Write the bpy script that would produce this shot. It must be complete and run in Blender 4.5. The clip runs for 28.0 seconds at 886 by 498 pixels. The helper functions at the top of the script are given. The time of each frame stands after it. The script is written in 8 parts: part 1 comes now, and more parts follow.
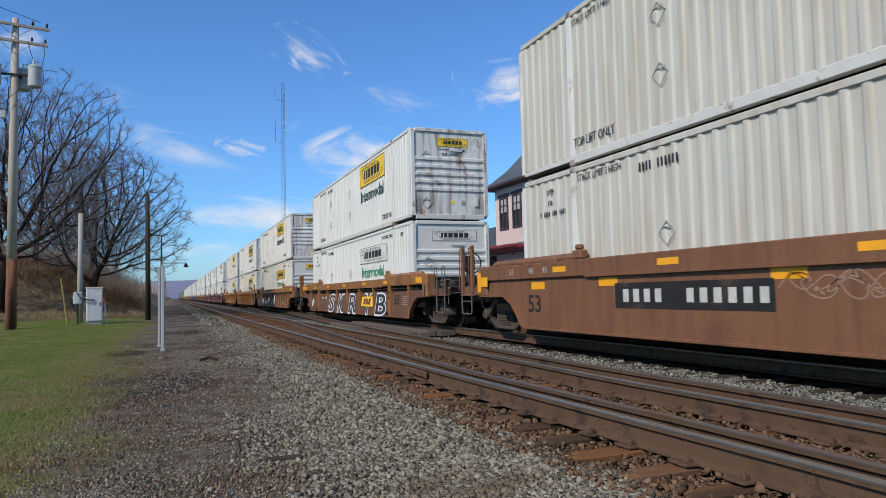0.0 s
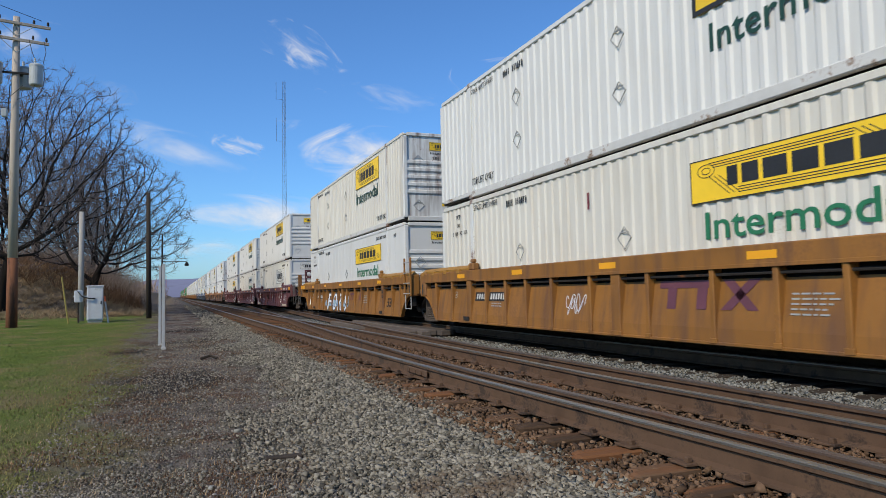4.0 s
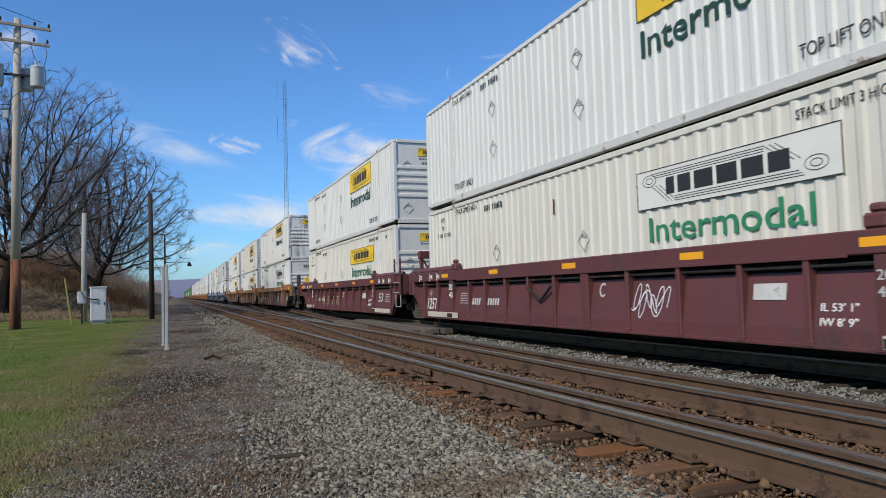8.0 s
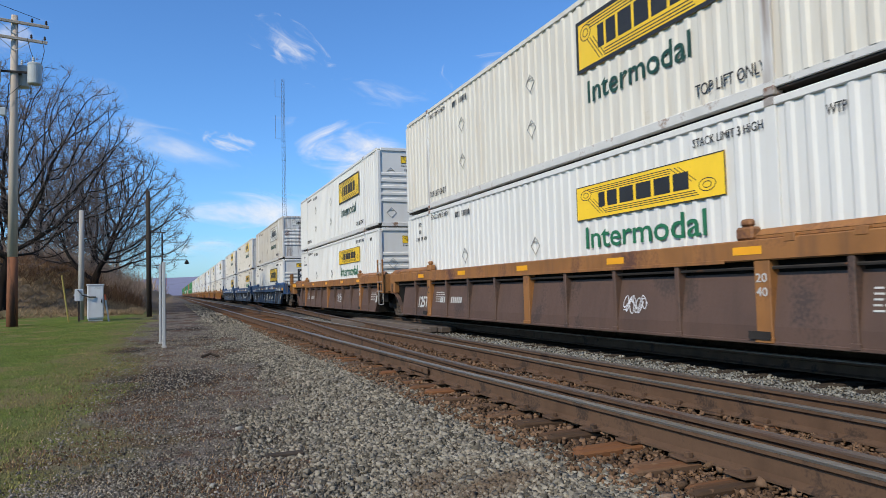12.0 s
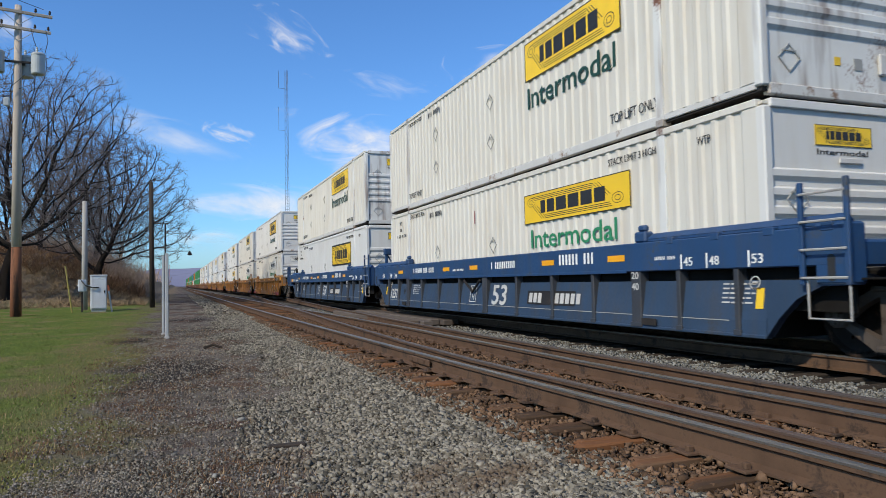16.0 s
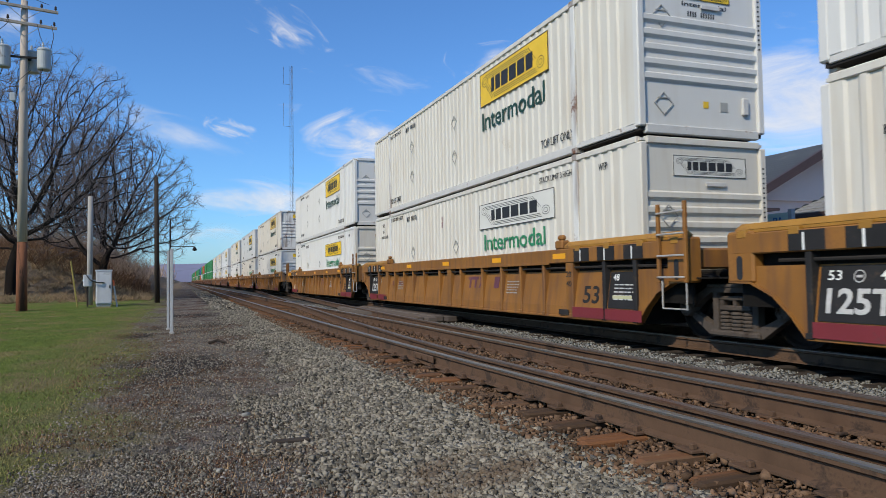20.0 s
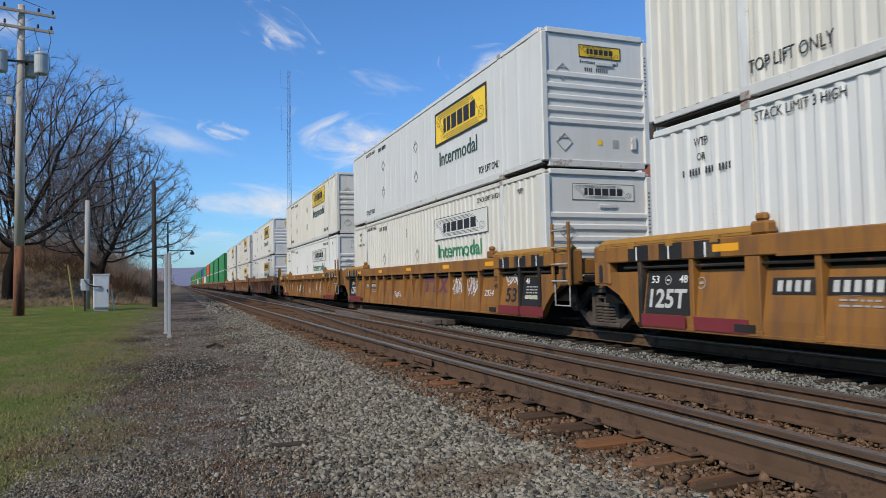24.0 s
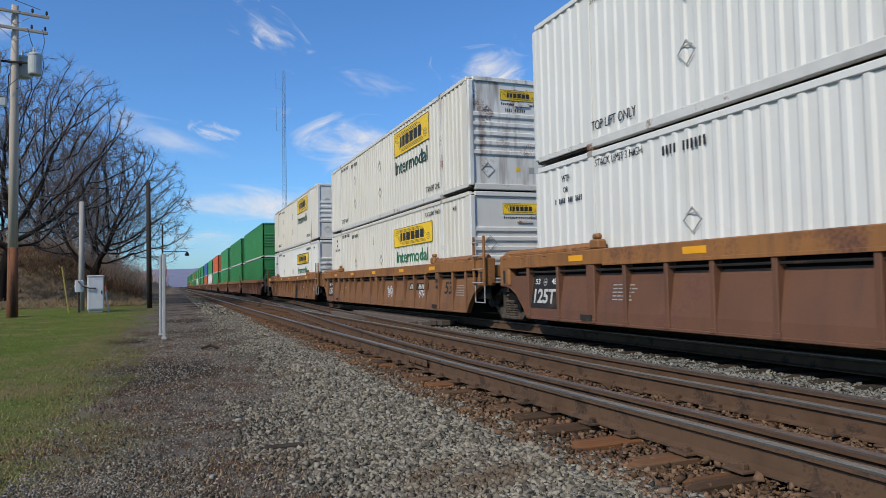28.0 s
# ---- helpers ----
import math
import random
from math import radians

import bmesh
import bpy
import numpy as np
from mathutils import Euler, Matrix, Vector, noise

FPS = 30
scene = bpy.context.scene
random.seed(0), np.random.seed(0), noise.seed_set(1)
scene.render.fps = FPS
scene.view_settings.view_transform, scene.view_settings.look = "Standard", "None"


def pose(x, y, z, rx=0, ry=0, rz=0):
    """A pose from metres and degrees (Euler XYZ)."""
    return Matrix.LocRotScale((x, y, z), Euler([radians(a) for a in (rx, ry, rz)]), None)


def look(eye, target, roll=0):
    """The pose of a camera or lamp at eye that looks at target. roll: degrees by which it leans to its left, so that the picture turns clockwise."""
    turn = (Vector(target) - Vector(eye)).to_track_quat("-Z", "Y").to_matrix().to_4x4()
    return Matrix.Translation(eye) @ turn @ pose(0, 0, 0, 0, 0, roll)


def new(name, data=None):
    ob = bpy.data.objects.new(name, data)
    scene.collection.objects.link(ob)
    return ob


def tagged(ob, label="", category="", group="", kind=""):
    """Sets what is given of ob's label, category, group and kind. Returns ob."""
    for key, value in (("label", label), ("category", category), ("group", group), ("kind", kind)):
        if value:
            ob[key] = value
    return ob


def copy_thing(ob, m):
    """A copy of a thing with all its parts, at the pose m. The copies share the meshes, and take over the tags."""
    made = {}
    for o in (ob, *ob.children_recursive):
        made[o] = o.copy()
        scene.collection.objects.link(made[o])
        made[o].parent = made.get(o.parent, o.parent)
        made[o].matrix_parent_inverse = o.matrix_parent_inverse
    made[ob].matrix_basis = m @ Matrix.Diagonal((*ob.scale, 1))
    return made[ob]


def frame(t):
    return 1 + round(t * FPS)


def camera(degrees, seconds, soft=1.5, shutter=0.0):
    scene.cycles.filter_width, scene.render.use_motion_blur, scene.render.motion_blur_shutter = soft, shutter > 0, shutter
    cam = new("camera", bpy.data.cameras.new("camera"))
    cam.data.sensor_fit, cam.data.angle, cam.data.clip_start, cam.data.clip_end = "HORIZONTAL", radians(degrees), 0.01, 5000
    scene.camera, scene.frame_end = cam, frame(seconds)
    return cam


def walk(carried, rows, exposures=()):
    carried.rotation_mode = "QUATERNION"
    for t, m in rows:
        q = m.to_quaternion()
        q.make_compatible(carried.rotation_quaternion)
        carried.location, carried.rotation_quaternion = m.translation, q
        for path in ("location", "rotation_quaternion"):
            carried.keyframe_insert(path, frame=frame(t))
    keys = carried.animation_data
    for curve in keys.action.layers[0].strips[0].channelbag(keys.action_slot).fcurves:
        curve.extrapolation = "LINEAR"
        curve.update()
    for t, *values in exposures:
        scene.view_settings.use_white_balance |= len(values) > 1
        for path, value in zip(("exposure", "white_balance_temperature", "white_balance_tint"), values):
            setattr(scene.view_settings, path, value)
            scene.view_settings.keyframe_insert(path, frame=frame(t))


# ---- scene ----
LENS = 64.97
EYE = Vector((0.0, 0.0, 0.977))
cam = camera(LENS, 28.0, soft=0.6, shutter=0.06)
# seconds, heading to the right of the track, tilt up, lean
TURNS = [
    (0.0, 21.27, 3.55, -1.30),
    (0.5, 21.30, 3.52, -0.90),
    (1.0, 21.61, 3.95, -1.00),
    (1.5, 21.77, 3.96, -1.23),
    (2.0, 21.72, 4.22, -1.50),
    (2.5, 21.93, 4.01, -1.52),
    (3.0, 21.74, 3.87, -1.17),
    (3.5, 21.38, 3.71, -1.08),
    (5.5, 20.96, 3.02, -1.34),
    (6.0, 21.00, 3.02, -1.52),
    (6.5, 20.96, 3.13, -1.46),
    (7.0, 20.98, 3.11, -1.59),
    (7.5, 21.02, 3.11, -1.59),
    (8.0, 21.03, 3.34, -1.65),
    (8.5, 21.13, 3.28, -1.74),
    (9.0, 21.13, 3.24, -1.48),
    (9.5, 21.11, 3.22, -1.50),
    (10.0, 21.08, 3.26, -1.41),
    (10.5, 21.14, 3.24, -1.36),
    (11.0, 21.12, 3.23, -1.48),
    (11.5, 21.10, 3.27, -1.45),
    (12.0, 21.21, 3.22, -1.49),
    (12.5, 21.30, 3.19, -1.35),
    (14.5, 21.12, 3.03, -1.34),
    (15.0, 21.04, 2.87, -1.34),
    (15.5, 21.01, 2.78, -1.38),
    (16.0, 20.98, 2.63, -1.13),
    (16.5, 20.95, 2.60, -1.30),
    (17.0, 20.87, 2.58, -1.51),
    (17.5, 20.84, 2.54, -1.38),
    (18.0, 20.81, 2.48, -1.37),
    (18.5, 20.80, 2.46, -1.04),
    (19.0, 20.79, 2.46, -1.02),
    (19.5, 20.70, 2.39, -1.03),
    (20.0, 20.62, 2.35, -0.88),
    (20.5, 20.68, 2.33, -0.81),
    (21.0, 20.62, 2.38, -0.93),
    (21.5, 20.69, 2.36, -0.94),
    (23.5, 20.81, 2.51, -1.09),
    (24.0, 20.80, 2.60, -1.06),
    (24.5, 20.82, 2.60, -1.17),
    (25.0, 20.83, 2.58, -1.27),
    (25.5, 20.85, 2.62, -1.33),
    (26.0, 20.93, 2.65, -1.42),
    (26.5, 20.87, 2.71, -1.13),
    (27.0, 20.86, 2.70, -1.16),
    (27.5, 21.07, 2.64, -1.24),
    (28.0, 21.18, 2.67, -1.14),
]


def aimed(heading, tilt, lean):
    h, p = radians(heading), radians(tilt)
    ahead = Vector((math.sin(h) * math.cos(p), math.cos(h) * math.cos(p), math.sin(p)))
    return look(EYE, EYE + ahead, lean)


walk(cam, [(t, aimed(a, b, c)) for t, a, b, c in TURNS], exposures=[(t, stops, 6900.0, 9.0) for t, stops in (
    (0.0, 0.0), (3.0, -0.02), (7.0, -0.04), (9.0, 0.04), (10.5, 0.12), (14.5, 0.11), (17.0, 0.06), (19.0, 0.0), (21.0, 0.0), (24.0, -0.04), (27.0, -0.06), (28.0, -0.08))])

# ---- light ----
SUN_HEADING, SUN_HEIGHT = 240.0, 39.0   # compass-like angle from the track (+y) towards +x, degrees
sh, se = radians(SUN_HEADING), radians(SUN_HEIGHT)
SUN_WAY = Vector((math.sin(sh) * math.cos(se), math.cos(sh) * math.cos(se), math.sin(se)))
world = bpy.data.worlds.new("sky")
scene.world = world
world.use_nodes = True
wt = world.node_tree
sky = wt.nodes.new("ShaderNodeTexSky")
sky.sky_type, sky.sun_disc = "NISHITA", False
sky.sun_elevation, sky.sun_rotation = se, sh
sky.air_density, sky.dust_density, sky.ozone_density = 1.0, 0.7, 3.0
wt.nodes["Background"].inputs["Strength"].default_value = 0.127
clear_air = wt.nodes.new("ShaderNodeMix")
clear_air.data_type, clear_air.blend_type = "RGBA", "MULTIPLY"
clear_air.inputs[0].default_value, clear_air.inputs[7].default_value = 1.0, (0.56, 0.96, 1.42, 1)
wt.links.new(sky.outputs[0], clear_air.inputs[6])
wt.links.new(clear_air.outputs[2], wt.nodes["Background"].inputs["Color"])
sun = new("sun", bpy.data.lights.new("sun", "SUN"))
sun.data.energy, sun.data.angle, sun.data.color = 3.85, radians(0.55), (1.0, 0.91, 0.77)
sun.matrix_world = look(SUN_WAY * 50, (0, 0, 0))

# ---- materials ----
def srgb(r, g, b):
    return tuple(((c / 255 + 0.055) / 1.055) ** 2.4 if c > 10 else c / 255 / 12.92 for c in (r, g, b))


def material(name, base, rough=0.6, metal=0.0, fine=30.0, coarse=2.0, amount=0.25, second=None, second_at=0.62,
             second_soft=0.12, bump=0.15, tint=0.0, streak=0.0, streak_colour=(0.10, 0.06, 0.04), stretch=(1, 1, 1), gloss_var=0.15, island=False):
    """Base colour broken up by grain and coarse patches, with a second colour (wear, rust, dirt) in patches and streaks."""
    m = bpy.data.materials.new(name)
    m.use_nodes = True
    t = m.node_tree
    n, l = t.nodes, t.links
    shader = n["Principled BSDF"]
    where = n.new("ShaderNodeTexCoord")
    info = n.new("ShaderNodeObjectInfo")
    shift = n.new("ShaderNodeVectorMath")
    shift.operation = "MULTIPLY_ADD"
    l.new(info.outputs["Random"], shift.inputs[0])
    shift.inputs[1].default_value = (37.0, 91.0, 53.0)
    l.new(where.outputs["Object"], shift.inputs[2])
    scaled = n.new("ShaderNodeVectorMath")
    scaled.operation = "MULTIPLY"
    l.new(shift.outputs[0], scaled.inputs[0])
    scaled.inputs[1].default_value = stretch

    def grain(scale, detail=4.0, src=None):
        g = n.new("ShaderNodeTexNoise")
        g.inputs["Scale"].default_value, g.inputs["Detail"].default_value = scale, detail
        l.new((src or scaled).outputs[0], g.inputs["Vector"])
        return g.outputs["Fac"]

    def mix(a, b, fac, mode="MIX"):
        x = n.new("ShaderNodeMix")
        x.data_type, x.blend_type = "RGBA", mode
        for value, slot in ((fac, 0), (a, 6), (b, 7)):
            if isinstance(value, (int, float)):
                x.inputs[slot].default_value = value
            elif isinstance(value, tuple):
                x.inputs[slot].default_value = (*value[:3], 1)
            else:
                l.new(value, x.inputs[slot])
        return x.outputs[2]

    def step(value, low, high, top=1.0):
        r = n.new("ShaderNodeMapRange")
        l.new(value, r.inputs[0])
        r.inputs[1].default_value, r.inputs[2].default_value, r.inputs[4].default_value = low, high, top
        return r.outputs[0]

    f, c = grain(fine), grain(coarse)
    dark = tuple(x * (1 - amount) for x in base)
    light = tuple(min(1.0, x * (1 + amount)) for x in base)
    colour = mix(dark, light, step(c, 0.3, 0.7))
    colour = mix(colour, mix(dark, light, f), 0.35)
    if tint or island:
        src = info.outputs["Random"]
        if island:
            src = n.new("ShaderNodeNewGeometry").outputs["Random Per Island"]
        lift = n.new("ShaderNodeHueSaturation")
        l.new(step(src, 0.0, 1.0, 2 * tint), lift.inputs["Value"])
        add = n.new("ShaderNodeMath")
        add.operation = "ADD"
        l.new(step(src, 0.0, 1.0, 2 * tint), add.inputs[0])
        add.inputs[1].default_value = 1 - tint
        l.new(add.outputs[0], lift.inputs["Value"])
        l.new(colour, lift.inputs["Color"])
        colour = lift.outputs[0]
    if second:
        patches = n.new("ShaderNodeMath")
        patches.operation = "MULTIPLY_ADD"
        l.new(f, patches.inputs[0])
        patches.inputs[1].default_value = 0.35
        l.new(c, patches.inputs[2])
        colour = mix(colour, second, step(patches.outputs[0], second_at + 0.17, second_at + 0.17 + second_soft))
    if streak:
        tall = n.new("ShaderNodeVectorMath")
        tall.operation = "MULTIPLY"
        l.new(shift.outputs[0], tall.inputs[0])
        tall.inputs[1].default_value = (1.0, 1.0, 0.12)
        runs = step(grain(5.0, 3.0, tall), 0.47, 0.72, streak)
        colour = mix(colour, streak_colour, runs)
    l.new(colour, shader.inputs["Base Color"])
    shader.inputs["Metallic"].default_value = metal
    l.new(step(f, 0.0, 1.0, 1.0), shader.inputs["Roughness"])
    rr = shader.inputs["Roughness"].links[0].from_node
    rr.inputs[3].default_value, rr.inputs[4].default_value = max(0.05, rough - gloss_var), min(1.0, rough + gloss_var)
    if bump:
        b = n.new("ShaderNodeBump")
        b.inputs["Strength"].default_value, b.inputs["Distance"].default_value = bump, 0.01
        l.new(f, b.inputs["Height"])
        l.new(b.outputs[0], shader.inputs["Normal"])
    return m


RUST = (0.16, 0.065, 0.03)
GRIME = (0.07, 0.055, 0.045)
WHITE = material("container_white", (0.585, 0.58, 0.55), 0.5, fine=40, coarse=0.6, amount=0.05, second=(0.40, 0.36, 0.30), second_at=0.74, bump=0.05, streak=0.16, streak_colour=(0.42, 0.36, 0.27))
CREAM = material("container_cream", (0.565, 0.54, 0.475), 0.55, fine=40, coarse=0.6, amount=0.06, second=(0.38, 0.31, 0.23), second_at=0.73, bump=0.05, streak=0.30, streak_colour=(0.40, 0.31, 0.20))
CREAM_OLD = material("container_grey_cream", (0.46, 0.445, 0.40), 0.6, fine=40, coarse=0.6, amount=0.10, second=(0.30, 0.22, 0.15), second_at=0.68, bump=0.06, streak=0.5, streak_colour=(0.32, 0.24, 0.16))
RUSTY = material("container_rust_stained", (0.60, 0.60, 0.57), 0.55, fine=30, coarse=1.4, amount=0.1, second=RUST, second_at=0.62, bump=0.06, streak=0.85, streak_colour=(0.16, 0.10, 0.07))
GREY_RAIL = material("container_rail", (0.52, 0.51, 0.48), 0.55, fine=25, coarse=3, amount=0.12, second=(0.22, 0.14, 0.09), second_at=0.62, bump=0.08)
CASTING = material("corner_casting", (0.30, 0.27, 0.24), 0.6, fine=30, coarse=6, amount=0.3, second=RUST, second_at=0.5, bump=0.2)
YELLOW = material("sign_yellow", (0.78, 0.50, 0.02), 0.45, fine=30, coarse=3, amount=0.08, second=(0.5, 0.34, 0.05), second_at=0.66, bump=0.03, tint=0.12)
BLACK = material("stencil_black", (0.018, 0.018, 0.018), 0.6, amount=0.3, bump=0.0)
GREEN_INK = material("sign_green", (0.02, 0.17, 0.075), 0.5, amount=0.15, bump=0.0, tint=0.3)
GREEN_DARK = material("sign_dark_green", (0.012, 0.05, 0.03), 0.5, amount=0.15, bump=0.0)
WHITE_INK = material("stencil_white", (0.72, 0.72, 0.68), 0.6, amount=0.1, bump=0.0)
PALE_INK = material("worn_stencil", (0.46, 0.45, 0.42), 0.6, fine=30, coarse=5, amount=0.2, second=(0.2, 0.17, 0.14), second_at=0.68, bump=0.0)
PURPLE = material("faded_purple", (0.11, 0.035, 0.05), 0.6, fine=20, coarse=2, amount=0.25, second=(0.2, 0.09, 0.04), second_at=0.62)
DECAL = material("faded_decal", (0.62, 0.61, 0.55), 0.55, amount=0.06, bump=0.0)
GREY_INK = material("faded_stencil", (0.30, 0.30, 0.28), 0.6, amount=0.2, bump=0.0)
REFLECTOR = material("reflector_yellow", (0.75, 0.33, 0.01), 0.4, amount=0.1, bump=0.0)
REDTAG = material("red_panel", (0.17, 0.022, 0.026), 0.5, amount=0.12, second=GRIME, second_at=0.7)
CAR_ORANGE = material("car_yellow_orange", (0.235, 0.098, 0.015), 0.65, fine=22, coarse=1.1, amount=0.28, second=(0.12, 0.052, 0.024), second_at=0.60, second_soft=0.3, bump=0.15, streak=0.75, streak_colour=(0.11, 0.05, 0.025))
GUIDE = material("guide_yellow", (0.30, 0.145, 0.018), 0.6, fine=22, coarse=1.6, amount=0.25, second=(0.15, 0.065, 0.025), second_at=0.58, second_soft=0.2, bump=0.12)
CAR_BROWN = material("car_faded_brown", (0.130, 0.056, 0.028), 0.65, fine=22, coarse=1.0, amount=0.22, second=(0.12, 0.05, 0.03), second_at=0.56, bump=0.15, streak=0.5, streak_colour=(0.08, 0.04, 0.025))
CAR_RUST = material("car_rust_orange", (0.175, 0.074, 0.033), 0.65, fine=22, coarse=0.8, amount=0.25, second=(0.115, 0.045, 0.025), second_at=0.56, second_soft=0.25, bump=0.15, streak=0.6, streak_colour=(0.095, 0.04, 0.022))
CAR_TAN = material("car_tan", (0.19, 0.085, 0.032), 0.65, fine=22, coarse=1.0, amount=0.28, second=(0.11, 0.05, 0.028), second_at=0.56, second_soft=0.25, bump=0.15, streak=0.6, streak_colour=(0.09, 0.045, 0.028))
CAR_DARK = material("car_dark_brown", (0.092, 0.052, 0.036), 0.65, fine=22, coarse=1.0, amount=0.25, second=(0.05, 0.032, 0.025), second_at=0.56, bump=0.15, streak=0.4, streak_colour=(0.05, 0.03, 0.02))
DARK_RIB = material("dusty_dark_rib", (0.030, 0.034, 0.042), 0.65, fine=22, coarse=1.5, amount=0.25, second=(0.05, 0.045, 0.04), second_at=0.58, bump=0.12)
STRIP = material("cream_strip", (0.46, 0.40, 0.31), 0.6, fine=20, coarse=3, amount=0.15, second=(0.25, 0.18, 0.12), second_at=0.66, bump=0.0)
CAR_RED = material("car_oxide_red", (0.105, 0.030, 0.029), 0.55, fine=22, coarse=1.0, amount=0.2, second=(0.07, 0.03, 0.028), second_at=0.6, bump=0.12, streak=0.45, streak_colour=(0.06, 0.035, 0.03))
CAR_BLUE = material("car_blue", (0.013, 0.048, 0.125), 0.5, fine=22, coarse=1.0, amount=0.18, second=(0.05, 0.055, 0.06), second_at=0.6, bump=0.1, streak=0.3, streak_colour=(0.05, 0.05, 0.05))
CAR_BLUEGREY = material("car_blue_dusty", (0.021, 0.045, 0.085), 0.6, fine=22, coarse=1.0, amount=0.2, second=(0.035, 0.045, 0.06), second_at=0.62, bump=0.12, streak=0.4, streak_colour=(0.05, 0.045, 0.04))
CAR_TOP = material("car_orange_chord", (0.265, 0.112, 0.030), 0.6, fine=22, coarse=1.2, amount=0.32, second=(0.10, 0.042, 0.025), second_at=0.54, second_soft=0.2, bump=0.15, streak=0.5, streak_colour=(0.09, 0.045, 0.025))
BLACKPANEL = material("black_panel", (0.025, 0.024, 0.024), 0.6, fine=20, coarse=2, amount=0.3, second=(0.07, 0.05, 0.035), second_at=0.6)
BOGIE = material("bogie_steel", (0.074, 0.060, 0.050), 0.85, fine=25, coarse=3, amount=0.45, second=(0.045, 0.034, 0.027), second_at=0.55, bump=0.35)
# the dark base holds the shade that the wheels stand in
WHEEL = material("wheel_steel", (0.022, 0.018, 0.016), 0.6, metal=0.3, fine=25, coarse=4, amount=0.3, second=(0.10, 0.06, 0.04), bump=0.2)
TREAD = material("wheel_tread", (0.35, 0.34, 0.33), 0.3, metal=0.9, amount=0.15, bump=0.02)
DARKSTEEL = material("dark_steel", (0.03, 0.027, 0.025), 0.7, fine=25, coarse=3, amount=0.3, second=RUST, second_at=0.65, bump=0.2)
C_GREEN = material("container_green", (0.025, 0.20, 0.055), 0.5, fine=30, coarse=1, amount=0.12, second=(0.05, 0.13, 0.06), streak=0.2, bump=0.05, tint=0.15)
C_ORANGE = material("container_orange", (0.50, 0.09, 0.025), 0.5, fine=30, coarse=1, amount=0.12, second=(0.3, 0.08, 0.04), streak=0.2, bump=0.05)
C_BLUE = material("container_blue", (0.03, 0.09, 0.26), 0.5, fine=30, coarse=1, amount=0.12, second=(0.06, 0.08, 0.14), streak=0.2, bump=0.05)
RAIL_HEAD = material("rail_polished", (0.27, 0.245, 0.215), 0.42, metal=0.85, fine=18, coarse=1.5, amount=0.2, second=(0.10, 0.075, 0.06), second_at=0.62, bump=0.03, stretch=(1, 0.08, 1))
RAIL_DULL = material("rail_dull_top", (0.11, 0.085, 0.07), 0.5, metal=0.4, fine=18, coarse=1.5, amount=0.25, second=(0.12, 0.055, 0.03), bump=0.1, stretch=(1, 0.1, 1))
RAIL_WEB = material("rail_rust", (0.100, 0.060, 0.038), 0.85, fine=40, coarse=3, amount=0.35, second=(0.05, 0.034, 0.025), second_at=0.56, bump=0.3)
TIE = material("weathered_tie", (0.092, 0.056, 0.034), 0.9, fine=14, coarse=1.5, amount=0.45, second=(0.155, 0.068, 0.030), second_at=0.50, bump=0.6, tint=0.3, stretch=(0.12, 1, 1))
BALLAST = material("ballast_grey", (0.166, 0.150, 0.120), 0.9, fine=60, coarse=0.9, amount=0.22, second=(0.115, 0.085, 0.06), second_at=0.60, bump=0.1, tint=0.7, island=True)
EARTH_STONE = material("earth_stones", (0.165, 0.148, 0.128), 0.95, fine=60, coarse=0.7, amount=0.3, bump=0.15, tint=0.7, island=True)
BALLAST_RUST = material("ballast_rusty", (0.125, 0.076, 0.046), 0.92, fine=25, coarse=0.8, amount=0.3, second=(0.13, 0.125, 0.115), second_at=0.62, bump=0.4, tint=0.5, island=True)
BALLAST_PALE = material("ballast_pale", (0.17, 0.165, 0.145), 0.9, fine=60, coarse=0.7, amount=0.25, bump=0.15, tint=0.4, island=True)
WOOD_POLE = material("pole_wood", (0.40, 0.34, 0.28), 0.85, fine=20, coarse=1.0, amount=0.25, second=(0.17, 0.115, 0.075), second_at=0.56, bump=0.4, stretch=(3, 3, 0.15))
WOOD_GREY = material("pole_wood_grey", (0.33, 0.31, 0.28), 0.85, fine=20, coarse=1.0, amount=0.25, second=(0.13, 0.11, 0.09), second_at=0.56, bump=0.4, stretch=(3, 3, 0.15))
WOOD_STAIN = material("pole_wood_stained", (0.20, 0.085, 0.045), 0.85, fine=20, coarse=1.0, amount=0.35, second=(0.06, 0.035, 0.025), second_at=0.52, bump=0.4, stretch=(3, 3, 0.15))
WOOD_DARK = material("pole_wood_dark", (0.044, 0.035, 0.028), 0.85, fine=20, coarse=1.0, amount=0.3, bump=0.4, stretch=(3, 3, 0.2))
CAN = material("transformer_grey", (0.36, 0.38, 0.38), 0.5, amount=0.12, second=(0.2, 0.19, 0.17), bump=0.05)
BOXGREY = material("cabinet_grey", (0.50, 0.52, 0.54), 0.5, fine=20, coarse=2, amount=0.1, second=(0.33, 0.33, 0.32), bump=0.05, streak=0.15)
POST_WHITE = material("post_white", (0.34, 0.35, 0.35), 0.5, fine=20, coarse=4, amount=0.12, second=(0.35, 0.33, 0.3), bump=0.1)
BARK = material("bark", (0.028, 0.022, 0.019), 0.95, fine=18, coarse=2, amount=0.35, bump=0.6, stretch=(1, 1, 0.3))
TWIG = material("twigs", (0.145, 0.120, 0.115), 0.95, fine=8, coarse=0.6, amount=0.3, bump=0.0)
BRUSH = material("brush", (0.25, 0.19, 0.15), 0.95, fine=8, coarse=0.5, amount=0.4, bump=0.0, tint=0.4, island=True)
GRASS = material("grass_blades", (0.150, 0.182, 0.046), 0.8, fine=6, coarse=0.5, amount=0.35, second=(0.22, 0.18, 0.07), second_at=0.5, bump=0.0, tint=0.45, island=True)
